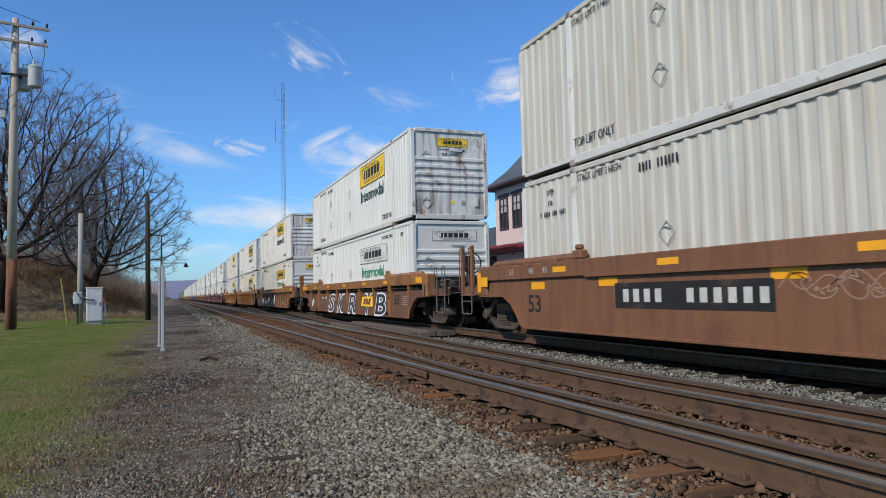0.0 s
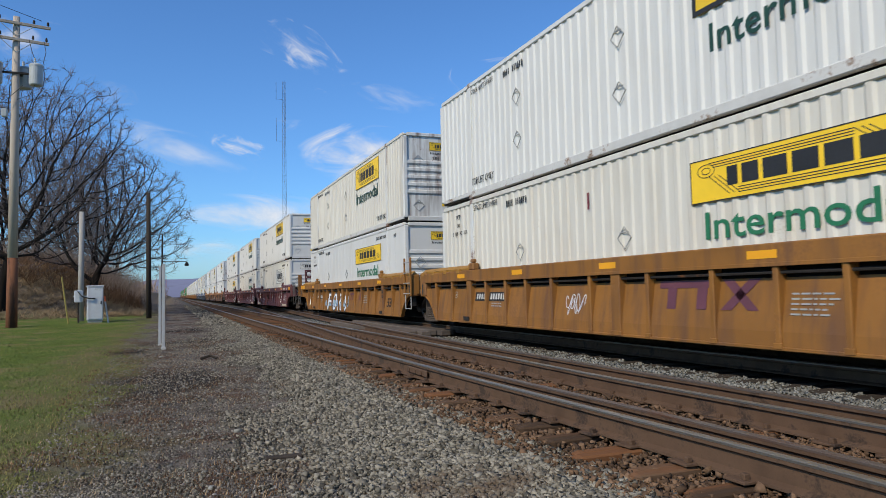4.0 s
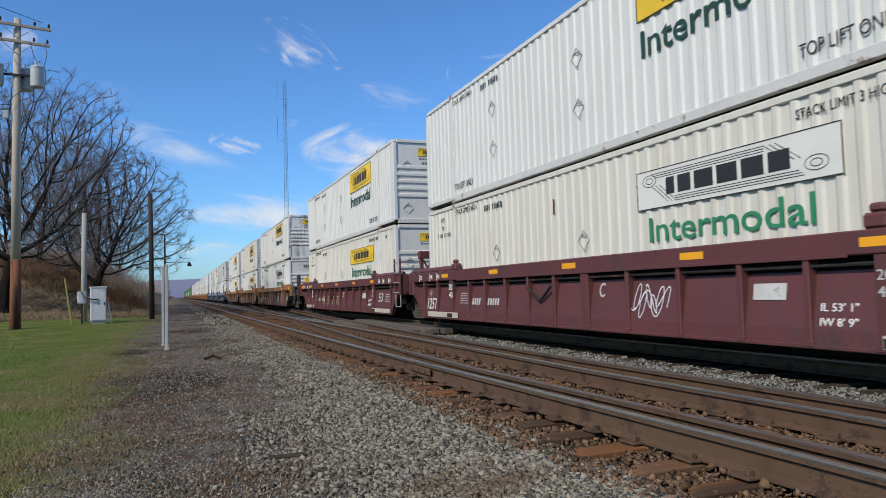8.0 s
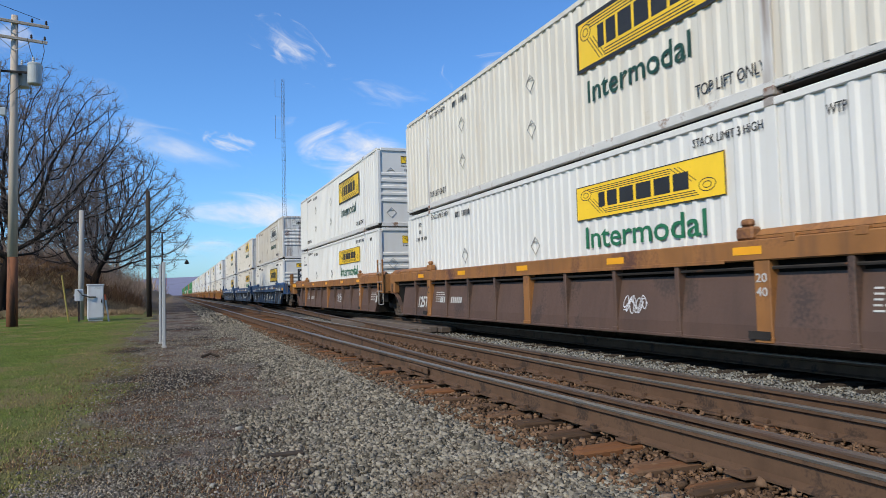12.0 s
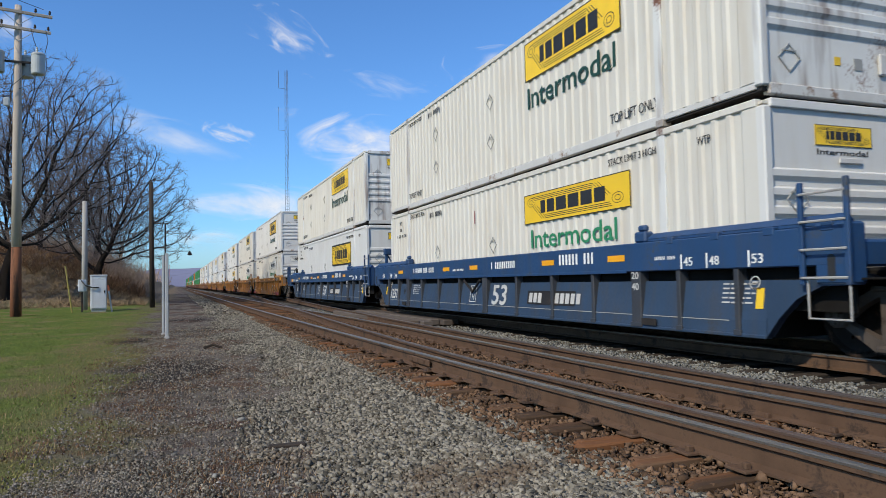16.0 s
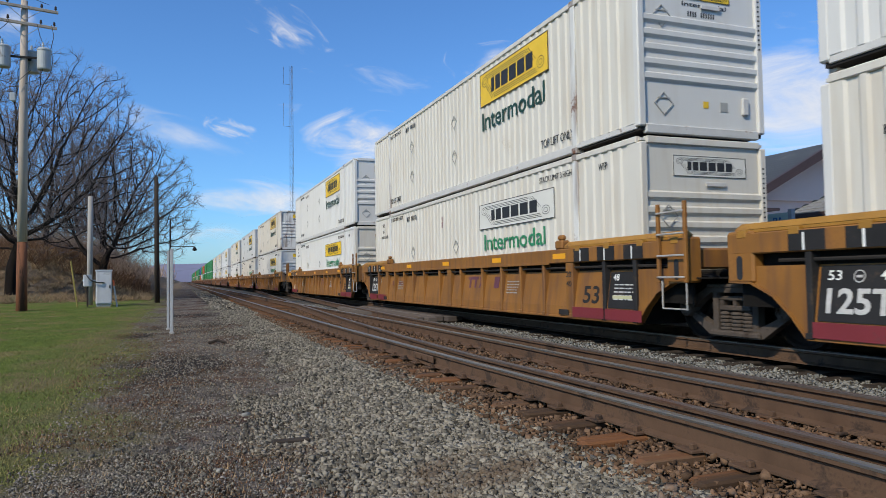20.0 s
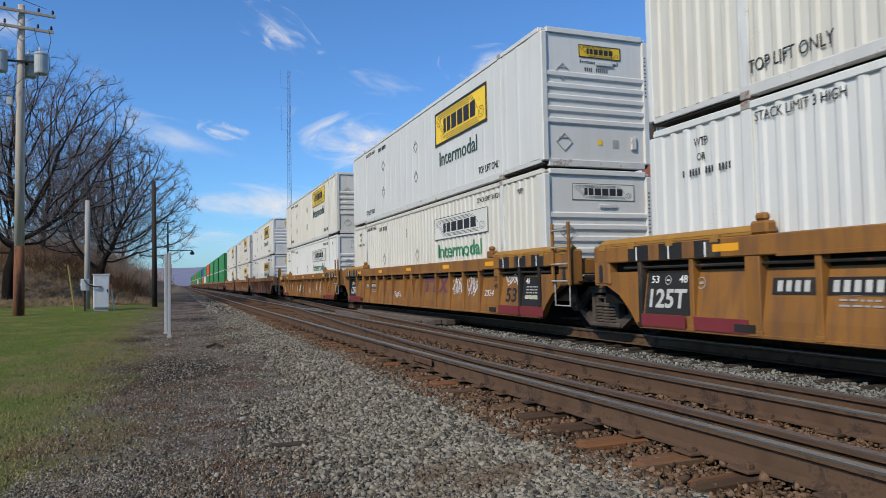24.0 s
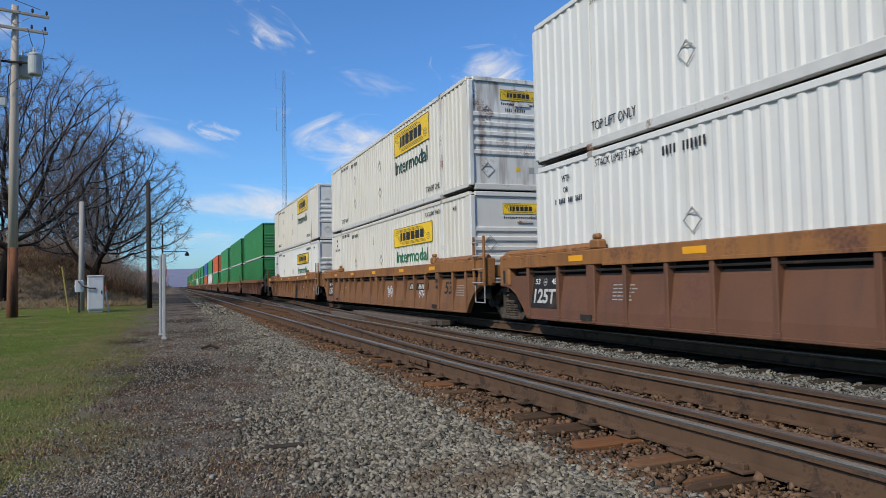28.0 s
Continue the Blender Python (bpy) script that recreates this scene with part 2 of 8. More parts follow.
STRAW = material("dead_grass", (0.24, 0.17, 0.10), 0.9, fine=6, coarse=0.8, amount=0.35, bump=0.0, tint=0.4, island=True)
LEAF = material("fallen_leaves", (0.12, 0.07, 0.04), 0.9, fine=8, coarse=0.8, amount=0.35, bump=0.0, tint=0.5, island=True)
STUCCO = material("station_wall", (0.60, 0.48, 0.44), 0.9, fine=40, coarse=0.8, amount=0.07, second=(0.5, 0.44, 0.4), bump=0.2)
SLATE = material("slate_roof", (0.075, 0.085, 0.09), 0.7, fine=20, coarse=1.0, amount=0.2, second=(0.11, 0.115, 0.11), bump=0.2, tint=0.2)
SHINGLE = material("grey_shingle", (0.15, 0.155, 0.155), 0.85, fine=20, coarse=1.5, amount=0.25, bump=0.3, tint=0.3)
TRIM_DARK = material("dark_trim", (0.05, 0.028, 0.026), 0.6, amount=0.2, bump=0.05)
TRIM_RED = material("red_trim", (0.22, 0.025, 0.032), 0.5, amount=0.15, bump=0.03)
BRICK = material("chimney_brick", (0.26, 0.085, 0.05), 0.9, fine=20, coarse=4, amount=0.3, bump=0.4)
CONCRETE = material("platform_concrete", (0.36, 0.35, 0.33), 0.9, fine=30, coarse=0.7, amount=0.15, second=(0.24, 0.23, 0.21), bump=0.2)
MAST = material("mast_steel", (0.12, 0.14, 0.18), 0.6, metal=0.2, amount=0.1, bump=0.0)
# distance haze is put into the ridge's bluish base colour
HILL = material("haze_blue_hill", (0.17, 0.17, 0.24), 1.0, fine=0.02, coarse=0.004, amount=0.25, second=(0.11, 0.12, 0.16), bump=0.0)
GLASS = material("window_glass", (0.02, 0.025, 0.03), 0.08, amount=0.1, bump=0.0, gloss_var=0.02)
SIGN_BLUE = material("sign_blue", (0.01, 0.09, 0.27), 0.4, amount=0.08, bump=0.0)
SIGN_PALE = material("sign_pale_green", (0.50, 0.60, 0.52), 0.4, amount=0.06, bump=0.0)
YELLOW_PIPE = material("marker_yellow", (0.27, 0.22, 0.05), 0.6, amount=0.15)
ORANGE_TIP = material("marker_orange", (0.65, 0.10, 0.02), 0.5, amount=0.1)
CHALK = material("chalk", (0.42, 0.41, 0.24), 0.8, fine=20, coarse=2, amount=0.2)
# grimy underframe with the shade under the cars put into its black
UNDER_SHADE = material("underframe_shade_black", (0.010, 0.009, 0.008), 0.95, fine=25, coarse=3, amount=0.3, bump=0.1)
STEP_STEEL = material("step_steel", (0.085, 0.080, 0.072), 0.6, fine=25, coarse=5, amount=0.3, second=(0.10, 0.05, 0.03), second_at=0.6, bump=0.05)
RUNG = material("worn_rung", (0.33, 0.32, 0.30), 0.5, fine=25, coarse=5, amount=0.25, second=(0.16, 0.09, 0.06), second_at=0.6, bump=0.03)
RUST_WOOD = material("plank_grey", (0.10, 0.082, 0.068), 0.9, fine=14, coarse=1.2, amount=0.35, second=(0.10, 0.07, 0.05), second_at=0.55, bump=0.5, tint=0.25, stretch=(1, 0.1, 1))


# dry, dusty surfaces throw little of the sky back
for dusty in (UNDER_SHADE, BOGIE, WHEEL, TIE, BALLAST, EARTH_STONE, BALLAST_RUST, BALLAST_PALE, RAIL_WEB, WOOD_DARK, WOOD_STAIN, BARK, TWIG, BRUSH, GRASS, STRAW, LEAF, RUST_WOOD, DARKSTEEL, BLACKPANEL):
    dusty.node_tree.nodes["Principled BSDF"].inputs["Specular IOR Level"].default_value = 0.12

# ---- mesh tools ----
class Build:
    """Collects vertices and faces of one mesh."""

    def __init__(self):
        self.v, self.f = [], []

    def add(self, verts, faces):
        k = len(self.v)
        self.v += [tuple(p) for p in verts]
        self.f += [tuple(k + i for i in q) for q in faces]
        return self

    def box(self, x0, x1, y0, y1, z0, z1, c=0.0):
        """A box; c: the chamfer along its edges."""
        c = min(c, (x1 - x0) * 0.45, (y1 - y0) * 0.45, (z1 - z0) * 0.45)
        if c <= 0:
            p = [(x, y, z) for x in (x0, x1) for y in (y0, y1) for z in (z0, z1)]
            return self.add(p, [(0, 1, 3, 2), (4, 6, 7, 5), (0, 4, 5, 1), (2, 3, 7, 6), (0, 2, 6, 4), (1, 5, 7, 3)])
        bm = bmesh.new()
        for x in (x0, x1):
            for y in (y0, y1):
                for z in (z0, z1):
                    sx, sy, sz = (c if x == x0 else -c), (c if y == y0 else -c), (c if z == z0 else -c)
                    bm.verts.new((x + sx, y + sy, z)), bm.verts.new((x + sx, y, z + sz)), bm.verts.new((x, y + sy, z + sz))
        bmesh.ops.convex_hull(bm, input=bm.verts)
        bm.verts.index_update()
        self.add([v.co for v in bm.verts], [[v.index for v in f.verts] for f in bm.faces])
        bm.free()
        return self

    def prism(self, outline, lo, hi, axis="x"):
        """An outline pushed along an axis; outline points are the two other coordinates in order."""
        put = {"x": lambda a, b, k: (k, a, b), "y": lambda a, b, k: (a, k, b), "z": lambda a, b, k: (a, b, k)}[axis]
        n = len(outline)
        v = [put(a, b, k) for k in (lo, hi) for a, b in outline]
        f = [tuple(range(n - 1, -1, -1)), tuple(range(n, 2 * n))] + [(i, (i + 1) % n, n + (i + 1) % n, n + i) for i in range(n)]
        return self.add(v, f)

    def tube(self, path, radii, sides=6, cap=True):
        path = [Vector(p) for p in path]
        if not isinstance(radii, (list, tuple)):
            radii = [radii] * len(path)
        k = len(self.v)
        side = None
        for i, p in enumerate(path):
            d = (path[min(i + 1, len(path) - 1)] - path[max(i - 1, 0)]).normalized()
            if side is None:
                side = d.orthogonal().normalized()
            side = (side - d * side.dot(d)).normalized()
            other = d.cross(side)
            for j in range(sides):
                a = 2 * math.pi * j / sides
                self.v.append(tuple(p + (side * math.cos(a) + other * math.sin(a)) * radii[i]))
        for i in range(len(path) - 1):
            for j in range(sides):
                a, b = k + i * sides + j, k + i * sides + (j + 1) % sides
                self.f.append((a, b, b + sides, a + sides))
        if cap:
            self.f.append(tuple(range(k + sides - 1, k - 1, -1)))
            self.f.append(tuple(range(k + (len(path) - 1) * sides, k + len(path) * sides)))
        return self

    def lathe(self, profile, centre, axis="z", sides=20):
        """profile: (radius, height) pairs, turned round an axis through centre."""
        k = len(self.v)
        for r, h in profile:
            for j in range(sides):
                a = 2 * math.pi * j / sides
                p = {"z": (r * math.cos(a), r * math.sin(a), h), "x": (h, r * math.cos(a), r * math.sin(a)), "y": (r * math.sin(a), h, r * math.cos(a))}[axis]
                self.v.append((p[0] + centre[0], p[1] + centre[1], p[2] + centre[2]))
        for i in range(len(profile) - 1):
            for j in range(sides):
                a, b = k + i * sides + j, k + i * sides + (j + 1) % sides
                self.f.append((a, b, b + sides, a + sides))
        self.f.append(tuple(range(k + sides - 1, k - 1, -1)))
        self.f.append(tuple(range(k + (len(profile) - 1) * sides, k + len(profile) * sides)))
        return self

    def mesh(self, name, mat, smooth=False):
        me = bpy.data.meshes.new(name)
        me.from_pydata(self.v, [], self.f)
        me.validate()
        me.materials.append(mat)
        if smooth:
            me.polygons.foreach_set("use_smooth", [True] * len(me.polygons))
        return me


MESHES = {}


def shared(key, make):
    if key not in MESHES:
        MESHES[key] = make()
    return MESHES[key]


def part(name, mesh, mat, parent, label="", at=None, smooth=False):
    """One mesh object under a thing or a part; mesh: a Build or a mesh that is already there."""
    me = mesh.mesh(name, mat, smooth) if isinstance(mesh, Build) else mesh
    ob = new(name, me)
    ob.parent = parent
    if at is not None:
        ob.matrix_basis = at
    if label:
        ob["label"] = label
    return ob


def thing(name, label, category, group="", kind="", at=None):
    ob = new(name)
    ob.empty_display_size = 0.3
    if at is not None:
        ob.matrix_basis = at
    return tagged(ob, label, category, group, kind)


def solid(name, build, mat, label, category="", group="", kind="", smooth=False):
    return tagged(new(name, build.mesh(name, mat, smooth)), label, category, group, kind)


def letters(text, mat, bold=0.0):
    """The mesh of a word in the built-in font, one unit high to its capitals, starting at 0, and its width."""
    key = ("letters", text, mat.name, bold)
    if key not in MESHES:
        curve = bpy.data.curves.new("word", "FONT")
        curve.body, curve.size, curve.extrude, curve.resolution_u, curve.offset = text, 1.4, 0.004, 3, bold
        ob = bpy.data.objects.new("word", curve)
        me = bpy.data.meshes.new_from_object(ob)
        bpy.data.objects.remove(ob)
        me.materials.clear()
        me.materials.append(mat)
        xs = [v.co.x for v in me.vertices]
        for v in me.vertices:
            v.co.x -= min(xs)
        MESHES[key] = (me, max(xs) - min(xs))
    return MESHES[key]


SIDE = Matrix(((0, 0, -1, 0), (-1, 0, 0, 0), (0, 1, 0, 0), (0, 0, 0, 1)))    # writing on a wall that faces -x
END = Matrix(((1, 0, 0, 0), (0, 0, -1, 0), (0, 1, 0, 0), (0, 0, 0, 1)))      # writing on a wall that faces -y


def write(name, text, mat, parent, place, turn, height, width=None, bold=0.0, label=""):
    me, w = letters(text, mat, bold)
    sx = width / w if width else height
    return part(name, me, mat, parent, label, Matrix.Translation(place) @ turn @ Matrix.Diagonal((sx, height, 0.6, 1)))

# ---- ground ----
AXIS_TRACK = 8.115   # the middle of the track on which the train runs
def smooth(a, b, x):
    k = min(1.0, max(0.0, (x - a) / (b - a)))
    return k * k * (3 - 2 * k)


def lawn(y):
    return -0.55 + 0.19 * smooth(5, 20, y) + 0.26 * smooth(18, 40, y)


def ground_z(x, y):
    z = lawn(y)
    z += (-0.275 - z) * smooth(1.0, 2.5, x)
    z += 0.016 * smooth(2.35, 2.75, x)
    z += 3.6 * smooth(-1.2, -9.5, x) * smooth(43, 58, y)
    if abs(x) < 20 and -5 < y < 60:
        z += (0.035 - 0.025 * smooth(2.2, 2.7, x)) * noise.noise((x * 0.9, y * 0.9, 0)) + 0.012 * noise.noise((x * 4, y * 4, 3))
    return z


def lines(*runs):
    out = []
    for a, b, s in runs:
        out += list(np.arange(a, b - 1e-6, s))
    return out


GX = [-4500, -2000, -900, -400, -200, -120, -80, -60] + lines((-50, -14, 3), (-14, -4, 1), (-4, 3.2, 0.2), (3.2, 12, 0.8)) + [12, 14, 18, 24, 34, 50, 80, 140, 300, 900, 2000, 4500]
GY = [-4500, -1500, -400, -100, -30, -10, -4] + lines((0, 3, 0.6), (3, 16, 0.2), (16, 40, 0.6), (40, 100, 4)) + [100, 120, 150, 200, 300, 500, 900, 2000, 4500]
gb = Build()
gb.add([(x, y, ground_z(x, y)) for y in GY for x in GX],
       [(j * len(GX) + i, j * len(GX) + i + 1, (j + 1) * len(GX) + i + 1, (j + 1) * len(GX) + i) for j in range(len(GY) - 1) for i in range(len(GX) - 1)])


def ground_material():
    m = bpy.data.materials.new("ground_mix")
    m.use_nodes = True
    n, l = m.node_tree.nodes, m.node_tree.links
    shader = n["Principled BSDF"]
    where = n.new("ShaderNodeTexCoord").outputs["Object"]
    split = n.new("ShaderNodeSeparateXYZ")
    l.new(where, split.inputs[0])

    def grain(scale, detail=5.0):
        g = n.new("ShaderNodeTexNoise")
        g.inputs["Scale"].default_value, g.inputs["Detail"].default_value = scale, detail
        l.new(where, g.inputs["Vector"])
        return g.outputs["Fac"]

    def calc(op, a, b):
        x = n.new("ShaderNodeMath")
        x.operation = op
        for i, v in enumerate((a, b)):
            if isinstance(v, (int, float)):
                x.inputs[i].default_value = v
            else:
                l.new(v, x.inputs[i])
        return x.outputs[0]

    def ramp(v, a, b):
        r = n.new("ShaderNodeMapRange")
        r.interpolation_type = "SMOOTHSTEP"
        l.new(v, r.inputs[0])
        r.inputs[1].default_value, r.inputs[2].default_value = a, b
        return r.outputs[0]

    def mix(a, b, f):
        x = n.new("ShaderNodeMix")
        x.data_type = "RGBA"
        for v, s in ((f, 0), (a, 6), (b, 7)):
            if isinstance(v, tuple):
                x.inputs[s].default_value = (*v, 1)
            elif isinstance(v, (int, float)):
                x.inputs[s].default_value = v
            else:
                l.new(v, x.inputs[s])
        return x.outputs[2]
    X, Y = split.outputs[0], split.outputs[1]
    big, mid, fine = grain(0.35), grain(2.2), grain(22.0)
    wob = calc("MULTIPLY", calc("SUBTRACT", grain(0.7), 0.5), 3.2)
    grass = mix(mix((0.066, 0.112, 0.016), (0.150, 0.180, 0.036), mid), (0.205, 0.165, 0.070), ramp(grain(0.7), 0.50, 0.66))
    grass = mix(grass, (0.035, 0.05, 0.016), calc("MULTIPLY", ramp(fine, 0.5, 0.7), 0.6))
    speck = grain(48.0)
    dirt = mix(mix((0.110, 0.090, 0.073), (0.190, 0.162, 0.136), mid), (0.020, 0.016, 0.013), ramp(big, 0.52, 0.62))
    dirt = mix(dirt, (0.105, 0.058, 0.038), calc("MULTIPLY", ramp(grain(1.7), 0.50, 0.60), 0.8))
    dirt = mix(dirt, (0.019, 0.015, 0.012), calc("MULTIPLY", ramp(grain(5.0), 0.52, 0.64), 0.5))
    dirt = mix(dirt, (0.20, 0.185, 0.165), calc("MULTIPLY", ramp(speck, 0.58, 0.68), 0.8))
    dirt = mix(dirt, (0.016, 0.013, 0.011), calc("MULTIPLY", ramp(fine, 0.57, 0.68), 0.4))
    bands = calc("ADD", calc("POWER", calc("DIVIDE", calc("ADD", X, 0.35), 1.35), 2.0), calc("POWER", calc("DIVIDE", calc("SUBTRACT", Y, 12.9), 1.9), 2.0))
    dirt = mix(dirt, (0.021, 0.018, 0.016), calc("MULTIPLY", ramp(calc("ADD", bands, calc("MULTIPLY", wob, 0.7)), 1.3, 0.35), 0.85))
    gravel = mix((0.05, 0.046, 0.041), (0.135, 0.127, 0.112), fine)
    rusty = mix((0.055, 0.033, 0.020), (0.115, 0.070, 0.040), fine)
    # shade under the train, painted as a near-black strip of ground
    under_train_shade = mix((0.009, 0.008, 0.007), (0.026, 0.023, 0.020), fine)
    litter = mix((0.105, 0.080, 0.056), (0.21, 0.16, 0.105), mid)
    grass = mix(grass, (0.145, 0.120, 0.058), calc("MULTIPLY", ramp(calc("ADD", X, wob), -3.0, -1.0), 0.75))
    colour = mix(grass, dirt, ramp(calc("ADD", X, wob), -1.35, -0.45))
    colour = mix(colour, gravel, ramp(calc("ADD", X, calc("MULTIPLY", wob, 0.9)), 1.0, 2.0))
    colour = mix(colour, rusty, ramp(X, 2.35, 2.7))
    colour = mix(colour, gravel, ramp(X, 5.2, 5.7))
    colour = mix(colour, under_train_shade, ramp(X, 6.9, 7.2))
    woods = calc("MULTIPLY", ramp(calc("ADD", X, wob), -2.0, -4.0), ramp(Y, 41.0, 47.0))
    far = ramp(calc("ADD", Y, calc("MULTIPLY", wob, 8.0)), 44.0, 60.0)
    left = calc("SUBTRACT", 1.0, ramp(X, -1.0, 0.5))
    colour = mix(colour, litter, calc("MAXIMUM", woods, calc("MULTIPLY", far, left)))
    l.new(colour, shader.inputs["Base Color"])
    shader.inputs["Roughness"].default_value, shader.inputs["Specular IOR Level"].default_value = 0.95, 0.1
    bump = n.new("ShaderNodeBump")
    bump.inputs["Strength"].default_value, bump.inputs["Distance"].default_value = 1.0, 0.05
    l.new(calc("ADD", fine, calc("MULTIPLY", grain(70.0), 0.5)), bump.inputs["Height"])
    l.new(bump.outputs[0], shader.inputs["Normal"])
    return m


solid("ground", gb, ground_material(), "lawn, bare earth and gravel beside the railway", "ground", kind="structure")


def scatter(name, mat, count, area, size, label, seed, lift=0.3, dense=1.0, flat=0.75, edge=1.0, ragged=0.0, rise=0.0):
    """Broken stones lying on the ground, all in one mesh. area: x0, x1, y0, y1; dense: how strongly they gather near the low end of y."""
    r = np.random.default_rng(seed)
    x = area[0] + (area[1] - area[0]) * r.uniform(0, 1, count) ** edge
    y = area[2] + (area[3] - area[2]) * r.uniform(0, 1, count) ** dense
    if ragged:
        stay = np.array([a + 1.1 * noise.noise((a * 0.6, b * 0.55, 4)) + 0.5 * noise.noise((a * 2.2, b * 1.6, 9)) + q > ragged for a, b, q in zip(x, y, r.normal(0, 0.16, count))])
        x, y = x[stay], y[stay]
        count = len(x)
    z = np.array([ground_z(a, b) for a, b in zip(x, y)])
    s = r.uniform(size[0], size[1], count) * r.choice([0.7, 1.0, 1.3], count)
    cube = np.array([(a, b, c) for a in (-1, 1) for b in (-1, 1) for c in (-1, 1)], float)
    v = cube[None] * (1 + r.uniform(-0.6, 0.45, (count, 8, 3)))
    v *= np.where(r.uniform(0, 1, (count, 8, 1)) < 0.22, 0.35, 1.0)
    v *= r.uniform(0.55, 1.2, (count, 1, 3))
    v[:, :, 2] *= flat
    ang = r.uniform(0, 6.28, count)
    tip = r.uniform(-0.6, 0.6, count)
    c, q = np.cos(tip), np.sin(tip)
    v = np.stack([v[:, :, 0], v[:, :, 1] * c[:, None] - v[:, :, 2] * q[:, None], v[:, :, 1] * q[:, None] + v[:, :, 2] * c[:, None]], 2)
    c, q = np.cos(ang), np.sin(ang)
    v = np.stack([v[:, :, 0] * c[:, None] - v[:, :, 1] * q[:, None], v[:, :, 0] * q[:, None] + v[:, :, 1] * c[:, None], v[:, :, 2]], 2)
    v *= (s / 2)[:, None, None]
    v += np.stack([x, y, z + s * lift + rise * r.uniform(0.2, 1, count)], 1)[:, None]
    f = np.array([(0, 1, 3, 2), (4, 6, 7, 5), (0, 4, 5, 1), (2, 3, 7, 6), (0, 2, 6, 4), (1, 5, 7, 3)])
    faces = (np.arange(count)[:, None, None] * 8 + f[None]).reshape(-1, 4)
    me = bpy.data.meshes.new(name)
    me.vertices.add(count * 8)
    me.vertices.foreach_set("co", v.reshape(-1))
    me.loops.add(faces.size)
    me.loops.foreach_set("vertex_index", faces.reshape(-1))
    me.polygons.add(len(faces))
    me.polygons.foreach_set("loop_start", np.arange(0, faces.size, 4))
    me.update()
    me.validate()
    me.materials.append(mat)
    return tagged(new(name, me), label, "ballast", kind="stuff")


scatter("ballast", BALLAST, 118000, (0.15, 2.72, 3.0, 34.0), (0.016, 0.038), "grey crushed stone ballast on the track shoulder", 1, dense=1.9, edge=0.66, lift=0.34, flat=0.85, ragged=1.32)
scatter("gravel", EARTH_STONE, 30000, (-1.3, 1.9, 3.6, 30.0), (0.005, 0.022), "earth-coated stones and clods on bare ground", 8, dense=1.8, lift=0.22)
scatter("ballast", BALLAST, 5000, (1.2, 2.6, 30.0, 90.0), (0.06, 0.11), "grey crushed stone ballast along the track", 2)
scatter("ballast", BALLAST_RUST, 12000, (2.45, 3.15, 1.5, 26.0), (0.018, 0.040), "rust-stained ballast at the ends of the ties", 3, dense=1.7, lift=0.42, flat=0.9, rise=0.02)
scatter("ballast", BALLAST_RUST, 42000, (3.15, 5.35, 1.5, 28.0), (0.018, 0.042), "rust-stained ballast between the rails", 10, dense=1.6, lift=0.42, flat=0.9, rise=0.055)
scatter("ballast", BALLAST_PALE, 26000, (5.15, 7.05, 2.5, 34.0), (0.022, 0.042), "pale crushed stone beside the train's track", 4, dense=1.4)
scatter("gravel", BALLAST, 12000, (-0.6, 1.6, 3.8, 24.0), (0.008, 0.028), "scattered small stones on bare earth", 5, dense=1.7, lift=0.2)
scatter("gravel", BALLAST, 9000, (-1.2, 0.25, 3.9, 6.7), (0.007, 0.020), "patch of loose grey gravel on the verge", 9, lift=0.25)
scatter("gravel", BALLAST_PALE, 160, (-0.9, 1.1, 4.5, 26.0), (0.02, 0.05), "scattered pale stones on bare earth", 6, lift=0.2)


def blades(name, mat, count, area, tall, label, seed, keep=None, dense=1.5, wide=0.012):
    r = np.random.default_rng(seed)
    b = Build()
    for _ in range(count):
        x = r.uniform(area[0], area[1])
        y = area[2] + (area[3] - area[2]) * r.uniform(0, 1) ** dense
        if keep and not keep(x, y):
            continue
        z, h, a, lean = ground_z(x, y), r.uniform(*tall), r.uniform(0, 6.28), r.uniform(0.2, 1.2)
        dx, dy = math.cos(a) * wide, math.sin(a) * wide
        lx, ly = math.cos(a + 1.3) * h * lean, math.sin(a + 1.3) * h * lean
        b.add([(x - dx, y - dy, z - 0.01), (x + dx, y + dy, z - 0.01), (x + lx, y + ly, z + h)], [(0, 1, 2)])
    return tagged(new(name, b.mesh(name, mat)), label, "grass", kind="stuff")


def on_lawn(x, y):
    return x + 1.3 * noise.noise((x * 0.7, y * 0.5, 7)) + 0.4 * noise.noise((x * 2.6, y * 2.0, 2)) < -1.25


blades("grass", GRASS, 95000, (-8.5, -0.3, 5.0, 34.0), (0.012, 0.034), "short green lawn grass with dry patches", 11, on_lawn, 1.6, 0.009)
blades("dead_grass", STRAW, 9000, (-2.2, 1.2, 4.2, 22.0), (0.01, 0.05), "dry tufts and straw on bare earth", 12, None, 1.6, 0.006)


def littered(x, y):
    """Where leaves and straw have gathered on the bare earth."""
    return noise.noise((x * 0.9, y * 0.6, 21)) + 0.5 * noise.noise((x * 2.4, y * 1.8, 6)) > 0.06


blades("dead_leaves", LEAF, 34000, (-1.5, 1.7, 3.8, 24.0), (0.004, 0.028), "brown leaf scraps on the verge", 13, littered, 1.6, 0.013)
blades("dead_grass", STRAW, 5000, (-0.8, 1.5, 3.8, 10.0), (0.006, 0.03), "bleached straw lying in the leaf litter", 14, littered, 1.2, 0.003)

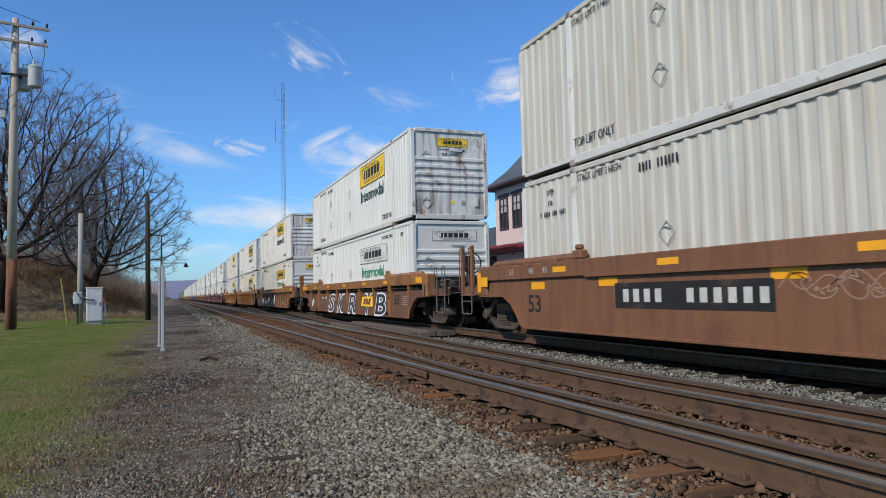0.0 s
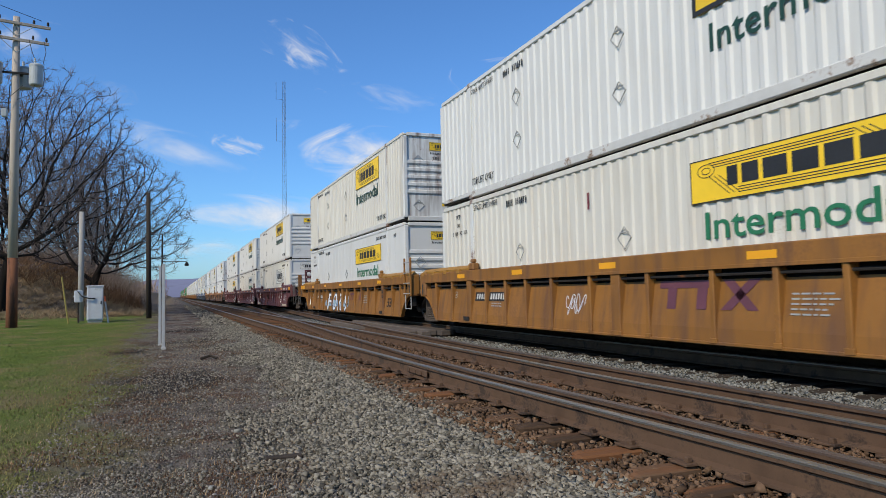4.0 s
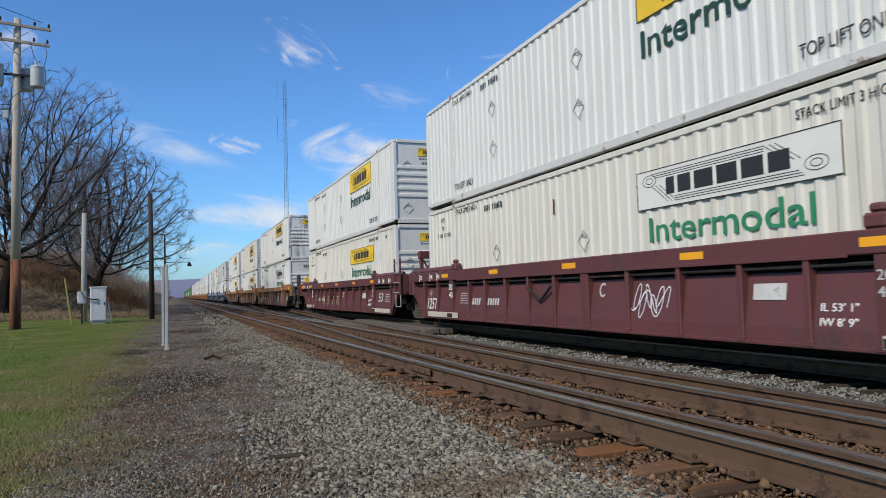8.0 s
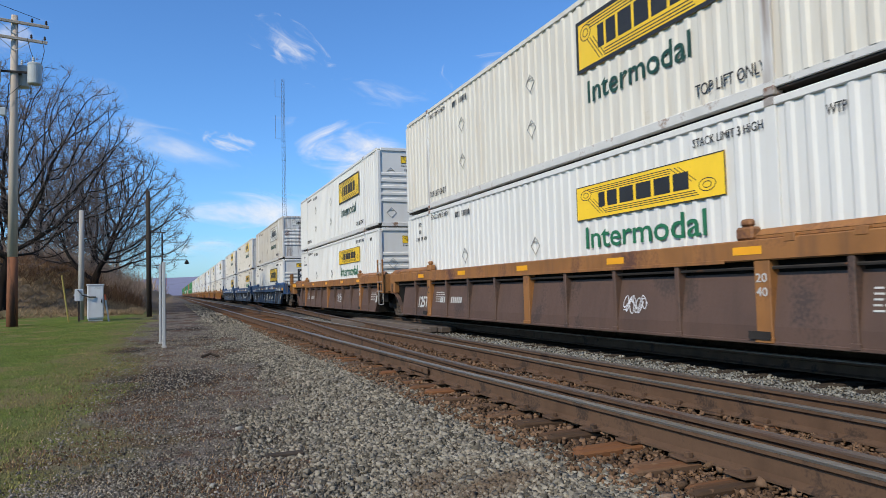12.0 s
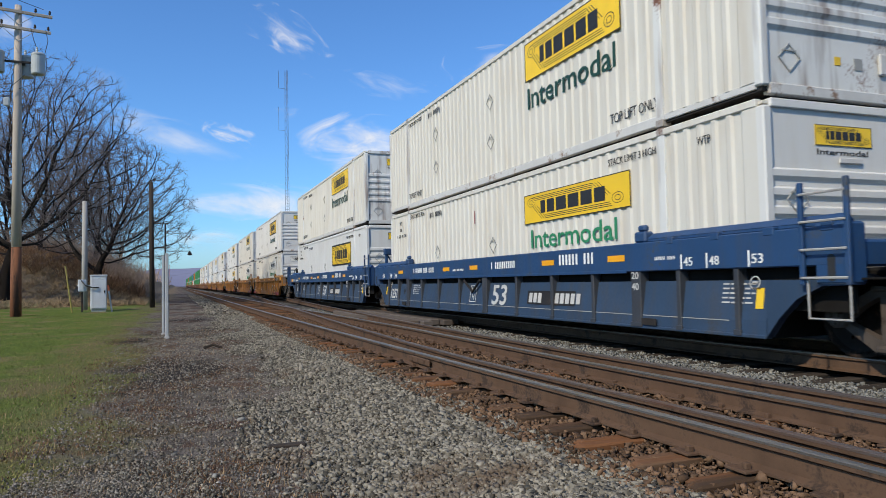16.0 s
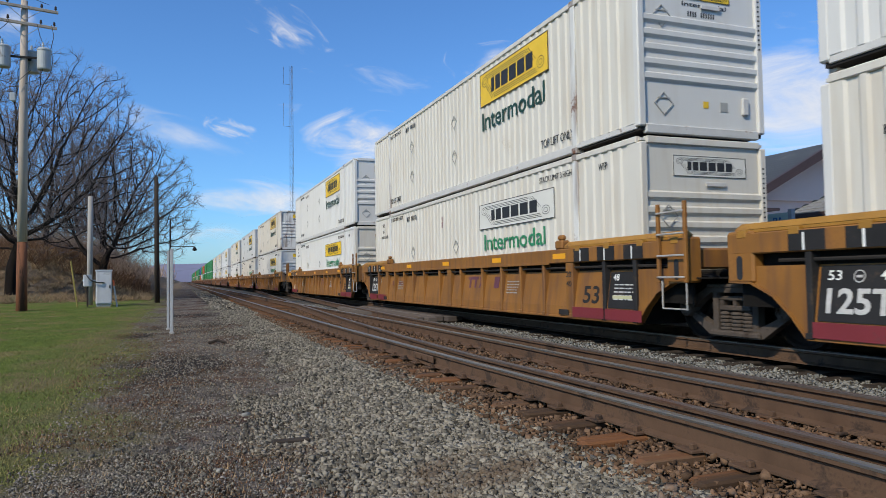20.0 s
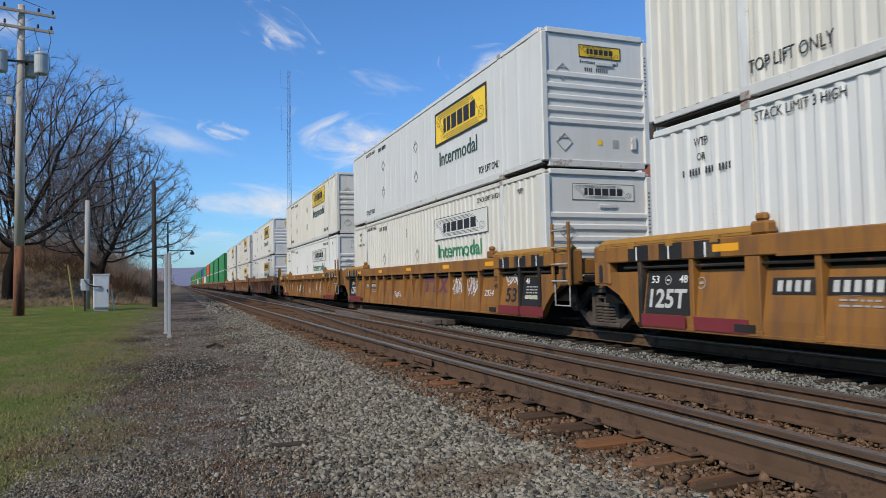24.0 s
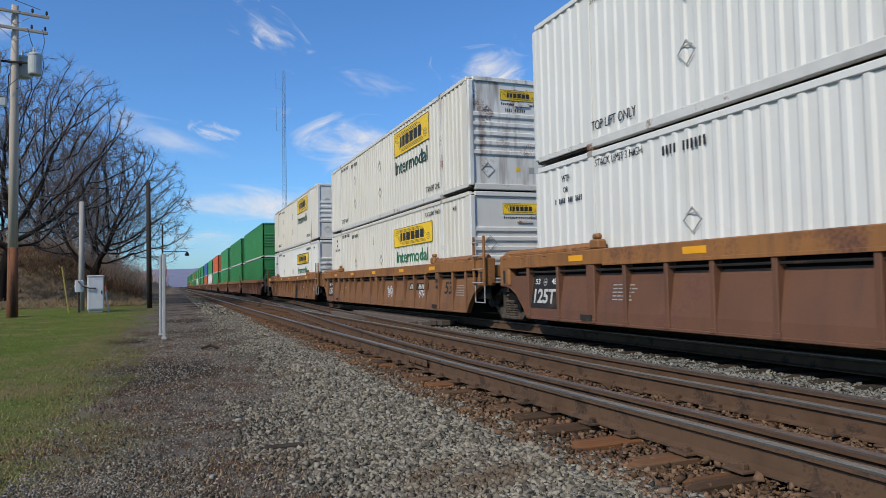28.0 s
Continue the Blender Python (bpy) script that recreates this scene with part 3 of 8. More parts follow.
# ---- the tracks ----
RAIL = [(-0.036, 0.0), (0.036, 0.0), (0.036, -0.036), (0.010, -0.05), (0.010, -0.145), (0.07, -0.165), (0.07, -0.178), (-0.07, -0.178), (-0.07, -0.165), (-0.010, -0.145), (-0.010, -0.05), (-0.036, -0.036)]


def sweep(path, profile, close=True):
    b = Build()
    n = len(profile)
    for x, y, z in path:
        b.v += [(x + p, y, z + q) for p, q in profile]
    for i in range(len(path) - 1):
        for j in range(n if close else n - 1):
            a, c = i * n + j, i * n + (j + 1) % n
            b.f.append((a, c, c + n, a + n))
    b.f.append(tuple(range(n)))
    b.f.append(tuple(range((len(path) - 1) * n, len(path) * n)))
    return b


def rail(label, path, head):
    body = solid("rail", sweep(path, RAIL), RAIL_WEB, label, "rail", "rails", kind="structure")
    top = [(-0.0355, 0.002), (-0.02, 0.006), (0.02, 0.006), (0.0355, 0.002), (0.0355, -0.012), (-0.0355, -0.012)]
    part("rail_head", sweep(path, [(p * 1.06, q) for p, q in top]), head, body, "worn running surface")
    return body


def along(points, step=1.0):
    """x at y, eased between a few points."""
    ys = [p[1] for p in points]
    out, y = [], ys[0]
    while y < ys[-1]:
        out.append((float(np.interp(y, ys, [p[0] for p in points])), y, 0.0))
        y += step if y < 60 else 10.0
    out.append((points[-1][0], ys[-1], 0.0))
    return out


near_rail = [(3.30, -30), (3.24, 3), (3.12, 8), (3.02, 15), (2.98, 22), (2.93, 30), (2.9, 60), (2.9, 500)]
rail("polished rail of the near track on wooden ties", along(near_rail), RAIL_HEAD)
rail("rusty rail lying close beside the running rail", along([(3.56, -30), (3.53, 4), (3.43, 8), (3.5, 11), (3.78, 17), (4.28, 26), (5.6, 48), (7.2, 76)]), RAIL_DULL)
rail("rail of the near track on wooden ties", along([(4.55, -30), (4.50, 4), (4.45, 6.5), (4.52, 9), (4.6, 14), (4.55, 22), (4.46, 30), (4.42, 60), (4.42, 500)]), RAIL_HEAD)
rail("rusty rail close beside the second running rail", along([(5.06, -30), (5.02, 5), (5.02, 8), (5.10, 12), (5.34, 18), (5.8, 26), (7.1, 48), (8.7, 76)]), RAIL_DULL)
for x in (AXIS_TRACK - 0.755, AXIS_TRACK + 0.755):
    rail("rail under the train on wooden ties", along([(x, -60), (x, 700)], 20), RAIL_HEAD)

bar = solid("joint_bar", Build().box(3.045, 3.075, 8.55, 9.35, -0.135, -0.045, 0.012).box(3.03, 3.05, 8.7, 8.74, -0.11, -0.07).box(3.03, 3.05, 8.95, 8.99, -0.11, -0.07).box(3.03, 3.05, 9.2, 9.24, -0.11, -0.07), RAIL_WEB, "rusty bolted joint bar on the near rail", "joint bar")


def lay_ties(x0, x1, y0, y1, step, seed, name, label, mat, z=-0.185):
    r = random.Random(seed)
    bed = thing(name, label, "railway ties", kind="structure")
    shapes = []
    for i in range(4):
        b = Build()
        cut = r.uniform(-0.04, 0.04)
        b.box(0, 1, -0.105, cut - 0.004, -0.2, -r.uniform(0, 0.012), 0.014).box(r.uniform(0.0, 0.03), 1, cut + 0.004, 0.105, -0.2, -r.uniform(0, 0.02), 0.014)
        shapes.append(b.mesh("tie", mat))
    y = y0
    while y < y1:
        a, b = x0 + r.uniform(-0.09, 0.05), x1 + r.uniform(-0.05, 0.08)
        part("tie", shapes[r.randrange(4)], mat, bed, at=pose(a, y, z - r.uniform(0, 0.02), r.uniform(-1.5, 1.5), r.uniform(-0.4, 0.4), r.uniform(-1.2, 1.2)) @ Matrix.Diagonal((b - a, r.uniform(0.92, 1.08), 1, 1)))
        y += step * r.uniform(0.93, 1.07)
    return bed


near_bed = lay_ties(2.70, 5.45, -8.0, 60, 0.53, 21, "near_track_ties", "weathered split wooden ties under the near track", TIE)
# the dark wood of these ties also carries the train's shade
lay_ties(6.72, 9.5, -8.0, 60, 0.53, 22, "far_track_ties", "wooden ties under the train, its shade put into their dark colour", WOOD_DARK, -0.215)
plate = Build().box(-0.15, 0.15, -0.09, 0.09, 0, 0.018, 0.003).box(-0.115, -0.072, -0.055, -0.012, 0.014, 0.055, 0.006).box(0.072, 0.115, 0.012, 0.055, 0.014, 0.055, 0.006).mesh("tie_plate", RAIL_WEB)
r0 = random.Random(4)
for i in range(40):
    y = 2.2 + i * 0.53
    for x, z in ((float(np.interp(y, [3, 8, 15, 22], [3.24, 3.12, 3.02, 2.98])), -0.183), (float(np.interp(y, [4, 9, 14, 22], [4.50, 4.52, 4.6, 4.55])), -0.183)):
        part("tie_plate", plate, RAIL_WEB, near_bed, at=pose(x, y + r0.uniform(-0.05, 0.05), z, 0, 0, r0.uniform(-4, 4)))

crossing = thing("timber_crossing", "grey timber planks laid level with the rails between the tracks", "crossing", kind="structure")
for i in range(6):
    x = 5.50 + i * 0.28
    part("plank", Build().box(x, x + 0.26, 17.3 + 0.3 * (i % 2), 26.0, -0.2, -0.05 - 0.012 * (i % 3), 0.012), RUST_WOOD, crossing)
solid("wood_scrap", Build().box(0.78, 1.12, 6.55, 6.65, ground_z(1.0, 6.6) + 0.01, ground_z(1.0, 6.6) + 0.05, 0.01), WOOD_DARK, "dark broken stick lying on the gravel", "wood scrap")
scrap = Build().tube([(0.55, 16.0, ground_z(0.55, 16) + 0.03), (0.75, 16.1, ground_z(0.75, 16.1) + 0.08), (0.9, 16.0, ground_z(0.9, 16) + 0.02)], 0.03, 5)
solid("wood_scrap", scrap, WOOD_DARK, "short dark branch lying on the gravel", "wood scrap")

# ---- the train ----
AXIS = AXIS_TRACK
CL, CW, CH = 16.15, 2.59, 2.885   # a 53 foot box
FLOOR = 0.33
JOINT, COUPLED = 3.318, 7.20       # gaps between boxes over a shared bogie and over couplers
MOVERS, WHEELS = [], []


def run(t):
    """How far the train has come after t seconds."""
    return 15.42 * t - 0.0138 * t * t


def corrugated(depth=0.028, pitch=0.278, z0=0.18, z1=2.77, length=CL):
    """The pressed steel side of a box, facing -x."""
    b = Build()
    ys, n = [], int((length - 0.4) / pitch)
    start = (length - n * pitch) / 2
    prof = [(0.12, start, 0)]
    line = [(0.13, 0.0)]
    for i in range(n):
        y = start + i * pitch
        line += [(y, 0.0), (y + 0.07, 0.0), (y + 0.11, depth), (y + pitch - 0.04, depth)]
    line += [(length - start, 0.0), (length - 0.13, 0.0)]
    x = -CW / 2 + 0.012
    v, f = [], []
    for y, d in line:
        v += [(x + d, y, z0), (x + d, y, z1)]
    for i in range(len(line) - 1):
        f.append((2 * i, 2 * i + 1, 2 * i + 3, 2 * i + 2))
    b.add(v, f)
    k = len(v)
    back = [(x + 0.07, 0.13, z0), (x + 0.07, 0.13, z1), (x + 0.07, length - 0.13, z1), (x + 0.07, length - 0.13, z0)]
    b.add(back, [(0, 1, 2, 3)])
    return b


def plated():
    """A flatter side of wide plates with shallow upright seams, facing -x."""
    return corrugated(depth=0.009, pitch=0.61)


def end_wall(ribs):
    """An end with pressed horizontal ribs, facing -y: one folded sheet."""
    w = CW / 2 - 0.13
    line = [(0.05, 0.15)]
    for z in ribs:
        line += [(0.05, z - 0.085), (0.008, z - 0.035), (0.008, z + 0.045), (0.05, z + 0.075)]
    line += [(0.05, 2.77), (0.10, 2.77), (0.10, 0.15)]
    b, n = Build(), len(line)
    b.add([(x, y, z) for x in (-w, w) for y, z in line], [(i, (i + 1) % n, n + (i + 1) % n, n + i) for i in range(n)])
    return b


RIBS_FULL = [0.95, 1.19, 1.43, 1.67, 1.91]
RIBS_LOWER = [0.48, 0.72, 0.96, 1.20, 1.44, 1.68, 1.92]


def box_meshes(paint, sides, endpaint):
    key = (paint.name, sides, endpaint.name)
    h = CW / 2
    return {
        "side_panel": shared(("side", key), lambda: (corrugated() if sides == "corr" else plated()).mesh("side_panel", paint)),
        "roof": shared(("roof", paint.name), lambda: Build().box(-h + 0.05, h - 0.05, 0.05, CL - 0.05, 2.80, 2.84).mesh("roof", paint)),
        "floor": shared("boxfloor", lambda: Build().box(-h + 0.05, h - 0.05, 0.05, CL - 0.05, 0.06, 0.14).mesh("floor", DARKSTEEL)),
        "end_a": shared(("enda", endpaint.name), lambda: end_wall(RIBS_FULL).mesh("end_panel", endpaint)),
        "end_b": shared(("endb", endpaint.name), lambda: end_wall(RIBS_LOWER).mesh("end_panel", endpaint)),
        "top_rail": shared(("trail", paint.name), lambda: Build().box(-h - 0.002, -h + 0.10, 0.12, CL - 0.12, 2.765, 2.87, 0.012).mesh("top_rail", paint)),
        "bottom_rail": shared("brail", lambda: Build().box(-h + 0.004, -h + 0.12, 1.9, CL - 1.9, 0.03, 0.185, 0.012).box(-h + 0.02, -h + 0.10, 0.12, 1.9, 0.09, 0.185, 0.008).box(-h + 0.02, -h + 0.10, CL - 1.9, CL - 0.12, 0.09, 0.185, 0.008).mesh("bottom_rail", GREY_RAIL)),
        "corner_post": shared(("cpost", endpaint.name), lambda: Build().box(-h + 0.002, -h + 0.14, 0.0, 0.14, 0.12, 2.77, 0.02).mesh("corner_post", endpaint)),
        "lift_post": shared(("lpost", paint.name), lambda: Build().box(-h + 0.004, -h + 0.06, -0.085, 0.085, 0.14, 2.78, 0.01).mesh("lift_post", paint)),
        "corner_casting": shared("ccast", lambda: Build().box(-h - 0.004, -h + 0.16, -0.005, 0.17, 0.0, 0.118, 0.012).mesh("corner_casting", CASTING)),
        "end_beam": shared("ebeam", lambda: Build().box(-h + 0.14, h - 0.14, 0.005, 0.12, 0.02, 0.165, 0.012).mesh("end_beam", GREY_RAIL)),
        "end_header": shared(("ehead", endpaint.name), lambda: Build().box(-h + 0.14, h - 0.14, 0.003, 0.12, 2.755, 2.87, 0.012).mesh("end_header", endpaint)),
    }


FLIP_X = Matrix.Diagonal((-1, 1, 1, 1))
FLIP_Y = Matrix.Translation((0, CL, 0)) @ Matrix.Diagonal((1, -1, 1, 1))


def bars(widths, height, mat, gap, key):
    """Plain upright bars in a row, for writing that is not lettered; starts at 0, on the plane z=0."""
    def make():
        b, x = Build(), 0.0
        for w in widths:
            if w > 0:
                b.box(x, x + w, 0, height, 0, 0.003)
            x += abs(w) + gap
        return b.mesh("mark", mat)
    return shared(("bars", key, mat.name), make)


def id_bars(parent, place, turn, height, groups, mat, name="number_mark"):
    widths = []
    for g in groups:
        widths += [height * 0.30] * g + [-height * 0.5]
    tagged(part(name, bars(widths, height, mat, height * 0.30, (tuple(groups), round(height, 3))), mat, parent, at=Matrix.Translation(place) @ turn), kind="stuff")


def logo(parent, style, place, turn, w, h, small=False):
    """The carrier's panel: a coloured field with a banner outline and plain dark blocks where its name stands."""
    field = {"y": YELLOW, "b": YELLOW, "w": DECAL, "t": DECAL}[style]
    m = Matrix.Translation(place) @ turn
    panel = part("sign_panel", shared(("panel", field.name, w, h), lambda: Build().box(0, w, 0, h, 0, 0.006).mesh("sign_panel", field)), field, parent,
                 {"y": "yellow carrier panel with dark blocks", "b": "black-edged yellow carrier panel", "w": "faded white carrier panel outlined in black", "t": "faded white carrier panel outlined in black"}[style], m)

    def frame_mesh():
        b, e = Build(), (0.045 if style == "b" else 0.014) * h / 0.6
        for x0, x1, y0, y1 in ((0, w, 0, e), (0, w, h - e, h), (0, e, e, h - e), (w - e, w, e, h - e)):
            b.box(x0, x1, y0, y1, 0.006, 0.010)
        # a scroll with rolled ends, in ruled lines
        t = 0.02 * h

        def stroke(x0, y0, x1, y1):
            x0, x1, y0, y1 = x0 * w, x1 * w, y0 * h, y1 * h
            d = math.hypot(x1 - x0, y1 - y0)
            p, q = -(y1 - y0) / d * t / 2, (x1 - x0) / d * t / 2
            b.add([(x0 + p, y0 + q, 0.008), (x1 + p, y1 + q, 0.008), (x1 - p, y1 - q, 0.008), (x0 - p, y0 - q, 0.008)], [(0, 1, 2, 3)])
        for i in range(3):
            stroke(0.10 + 0.01 * i, 0.88 - 0.055 * i, 0.70, 0.88 - 0.055 * i)
            stroke(0.24, 0.12 + 0.055 * i, 0.86 - 0.01 * i, 0.12 + 0.055 * i)
            stroke(0.10 + 0.024 * i, 0.58, 0.20 + 0.024 * i, 0.12)
            stroke(0.70 + 0.024 * i, 0.88, 0.80 + 0.024 * i, 0.46)
        for cx, cy in ((0.085, 0.72), (0.905, 0.32)):
            for k in (1.0, 0.5):
                ring = [(cx + 0.045 * k * math.cos(q * math.pi / 6), cy + 0.15 * k * math.sin(q * math.pi / 6)) for q in range(13)]
                for p, q in zip(ring, ring[1:]):
                    stroke(*p, *q)
        return b.mesh("sign_outline", BLACK)
    part("sign_outline", shared(("outline", style, w, h), frame_mesh), BLACK, panel)

    def blocks():
        b, x = Build(), 0.19 * w
        for k in (0.05, 0.075, 0.10, 0.10, 0.10, 0.09):
            b.box(x, x + k * w, 0.30 * h, 0.72 * h, 0.006, 0.010)
            x += (k + 0.02) * w
        return b.mesh("name_block", BLACK)
    tagged(part("name_block", shared(("blocks", w, h), blocks), BLACK, panel), kind="stuff")


def placard_mesh():
    b, r, e = Build(), 0.19, 0.012
    for i in range(4):
        a0, a1 = math.pi / 2 * i, math.pi / 2 * (i + 1)
        p = [(r * math.cos(a), r * math.sin(a)) for a in (a0, a1)]
        q = [((r - e * 1.6) * math.cos(a), (r - e * 1.6) * math.sin(a)) for a in (a0, a1)]
        b.add([(*p[0], 0), (*p[1], 0), (*q[1], 0), (*q[0], 0), (*p[0], 0.012), (*p[1], 0.012), (*q[1], 0.012), (*q[0], 0.012)],
              [(0, 1, 2, 3), (4, 5, 6, 7), (0, 1, 5, 4), (2, 3, 7, 6)])
    b.box(-0.12, 0.12, 0.085, 0.10, 0, 0.014)
    return b.mesh("placard_holder", GREY_INK)


def container(paint, sides, style, deck, endpaint, word=True, near=True, label=""):
    """A 53 foot box; its origin lies in the middle of its near end's foot. deck 1: the upper of two."""
    ob = thing("intermodal_container", label, "container", "containers on the train")
    m = box_meshes(paint, sides, endpaint)
    h = CW / 2
    for flip in (Matrix(), FLIP_X):
        part("side_panel", m["side_panel"], paint, ob, at=flip)
        part("top_rail", m["top_rail"], paint, ob, at=flip)
        part("bottom_rail", m["bottom_rail"], GREY_RAIL, ob, at=flip)
        if near:
            for y in (1.98, CL - 1.98):
                part("lift_post", m["lift_post"] if paint not in (CREAM, CREAM_OLD) else shared("rusty post", lambda: repainted(m["lift_post"], RUSTY)), paint, ob, at=flip @ Matrix.Translation((0, y, 0)))
                for z in (0.0, CH - 0.118):
                    part("corner_casting", m["corner_casting"], CASTING, ob, at=flip @ Matrix.Translation((0, y - 0.08, z)))
            for fy in (Matrix(), FLIP_Y):
                part("corner_post", m["corner_post"], endpaint, ob, at=fy @ flip)
    part("roof", m["roof"], paint, ob)
    part("floor", m["floor"], DARKSTEEL, ob)
    end = m["end_a"] if deck else m["end_b"]
    part("end_panel", end, endpaint, ob)
    part("end_panel", end, endpaint, ob, at=FLIP_Y)
    for fy in (Matrix(), FLIP_Y):
        part("end_beam", m["end_beam"], GREY_RAIL, ob, at=fy)
        part("end_header", m["end_header"], endpaint, ob, at=fy)
    x = -h + 0.0125
    if style:
        high = deck and style == "y"
        w, tall = (3.35, 0.80) if high else (3.55, 0.95) if deck else (3.65, 0.60) if word else (3.75, 0.95)
        top = CH - (0.24 if high else 0.42 if deck else 0.50)
        logo(ob, style, (x - 0.004, (6.22 if deck else 6.4) if word else 6.7 if paint is WHITE and sides == "corr" else 6.3, top - tall), SIDE, w, tall)
        ew, eh = (1.02, 0.27) if style in "yb" else (1.5, 0.34)
        logo(ob, style if style != "t" else "w", (-ew / 2 + 0.12, 0.046, CH - 0.30 - eh), END, ew, eh)
        if word:
            ink = GREEN_DARK if deck else GREEN_INK
            write("carrier_word", "Intermodal", ink, ob, (x - 0.004, 6.15 if high or not deck else 5.92, top - tall - (0.58 if deck else 0.50)), SIDE, 0.44 if high else 0.40 if deck else 0.38, 3.1 if high else 2.62 if deck else 3.0, 0.012)
            if style in "yb":
                write("carrier_word", "Intermodal", BLACK, ob, (-0.36, 0.046, CH - 0.42 - eh), END, 0.075, 0.92, 0.01)
    if near:
        if deck:
            write("stencil", "TOP LIFT ONLY", BLACK, ob, (x - 0.004, 3.25, 0.32), SIDE, 0.17, 1.25)
            write("stencil", "TOP LIFT ONLY", BLACK, ob, (x - 0.004, CL - 2.05, 0.32), SIDE, 0.17, 1.25)
            write("stencil", "STACK LIMIT 3 HIGH", BLACK, ob, (x - 0.004, CL - 2.1, CH - 0.33), SIDE, 0.12, 1.25)
        else:
            write("stencil", "STACK LIMIT 3 HIGH", BLACK, ob, (x - 0.004, CL - 2.12, CH - 0.30), SIDE, 0.13, 1.3)
            write("stencil", "STACK LIMIT 3 HIGH", BLACK, ob, (x - 0.004, 3.35, CH - 0.36), SIDE, 0.12, 1.25)
            write("stencil", "WTP", BLACK, ob, (x - 0.004, CL - 1.0, CH - 0.42), SIDE, 0.13, 0.26)
            write("stencil", "OR", BLACK, ob, (x - 0.004, CL - 1.05, CH - 0.62), SIDE, 0.11, 0.16)
            id_bars(ob, (x - 0.004, CL - 0.75, CH - 0.82), SIDE, 0.10, (1, 4, 3, 4), BLACK, "stencil_mark")
            write("stencil", "WTP", BLACK, ob, (x - 0.004, 1.2, CH - 0.42), SIDE, 0.13, 0.26)
        id_bars(ob, (x - 0.004, CL - 3.9, CH - 0.42), SIDE, 0.14, (4, 6), BLACK)
        id_bars(ob, (-0.25, 0.046, CH - (0.86 if deck else 0.98)), END, 0.085, (4, 6), BLACK)
        upright = Matrix.Translation((h - 0.10, -0.002, CH - 0.45)) @ END @ Matrix.Rotation(radians(-90), 4, "Z")
        tagged(part("number_mark", bars([0.028] * 11, 0.04, BLACK, 0.055, "upright"), BLACK, ob, at=upright), kind="stuff")
        lock = shared("lockbox", lambda: Build().box(0, 0.42, -0.02, 0.0, 0, 0.075, 0.01).mesh("latch", GREY_RAIL))
        part("latch", lock, GREY_RAIL, ob, at=Matrix.Translation((0.0, 0.03, CH - (0.72 if deck else 0.80))))
        pl = shared("placard", placard_mesh)
        spots = [(-0.78, 0.045, CH - 0.92), (-0.78, 0.045, 0.52)] if deck else [(-0.78, 0.0, CH - 1.30)]
        for p in spots:
            part("placard_holder", pl, GREY_INK, ob, at=Matrix.Translation(p) @ END)
        for y in (8.0, CL - 4.5):
            for z in ((CH - 1.0, 0.95) if deck else (1.45,)):
                part("placard_holder", pl, GREY_INK, ob, at=Matrix.Translation((x - 0.003, y, z)) @ SIDE)
        if deck:
            tag = shared("yellowtag", lambda: Build().box(0, 0.11, 0, 0.11, 0, 0.004).mesh("notice", YELLOW))
            part("notice", tag, YELLOW, ob, at=Matrix.Translation((0.02, 0.046, 0.50)) @ END)
            tag2 = shared("greytag", lambda: Build().box(0, 0.15, 0, 0.16, 0, 0.005).mesh("notice", GREY_INK))
            part("notice", tag2, GREY_INK, ob, at=Matrix.Translation((0.38, 0.046, 0.46)) @ END)
            holder = shared("dochold", lambda: Build().box(0, 0.14, -0.05, 0.0, 0, 0.30, 0.02).mesh("document_box", GREY_RAIL))
            part("document_box", holder, GREY_RAIL, ob, at=Matrix.Translation((0.82, 0.05, 0.42)))
        else:
            red = shared("redstripe", lambda: Build().box(0, 0.05, 0, 0.30, 0, 0.003).mesh("level_mark", REDTAG))
            if paint is CREAM and style:
                part("level_mark", red, REDTAG, ob, at=Matrix.Translation((x - 0.002, CL - 7.1, CH - 0.85)) @ SIDE)
    return ob


# ---- well cars ----
def arch(reach):
    return [(-0.12, 0.22), (-0.32, 0.46), (-0.58, 0.69), (-0.92, 0.84), (-reach, 0.85)]


def far_arch(reach, kind):
    """The far end's wheel arch; it reaches further in beside couplers."""
    pts = arch(reach)
    return [(y + (0.3 if kind == "coupled" else 0.0), z) for y, z in pts[:-1]] + pts[-1:]


def mirror_y(pts):
    return [(CL - y, z) for y, z in pts]


LEAN = 0.16


def emblem_mesh(w, h):
    """A bar on two legs and a slanting cross."""
    b = Build().box(0, w * 0.62, h * 0.74, h, 0, 0.002).box(w * 0.10, w * 0.20, 0, h * 0.74, 0, 0.002).box(w * 0.42, w * 0.52, 0, h * 0.74, 0, 0.002)
    for x0, x1 in ((0.66, 0.90), (0.90, 0.66)):
        b.add([(x0 * w, 0, 0.002), ((x0 + 0.1) * w, 0, 0.002), ((x1 + 0.1) * w, h, 0.002), (x1 * w, h, 0.002)], [(0, 1, 2, 3)])
    return b.mesh("faded_emblem", PURPLE)


TILT = Matrix(((0, math.sin(math.atan(LEAN)), -math.cos(math.atan(LEAN)), 0), (-1, 0, 0, 0), (0, math.cos(math.atan(LEAN)), math.sin(math.atan(LEAN)), 0), (0, 0, 0, 1)))


def on_plate(y, z):
    """A spot on the leaning plate of a ribbed car's side, a hair proud of it."""
    return Vector((-1.51 + 0.03 + (z - 0.42) * LEAN - 0.006, y, z))


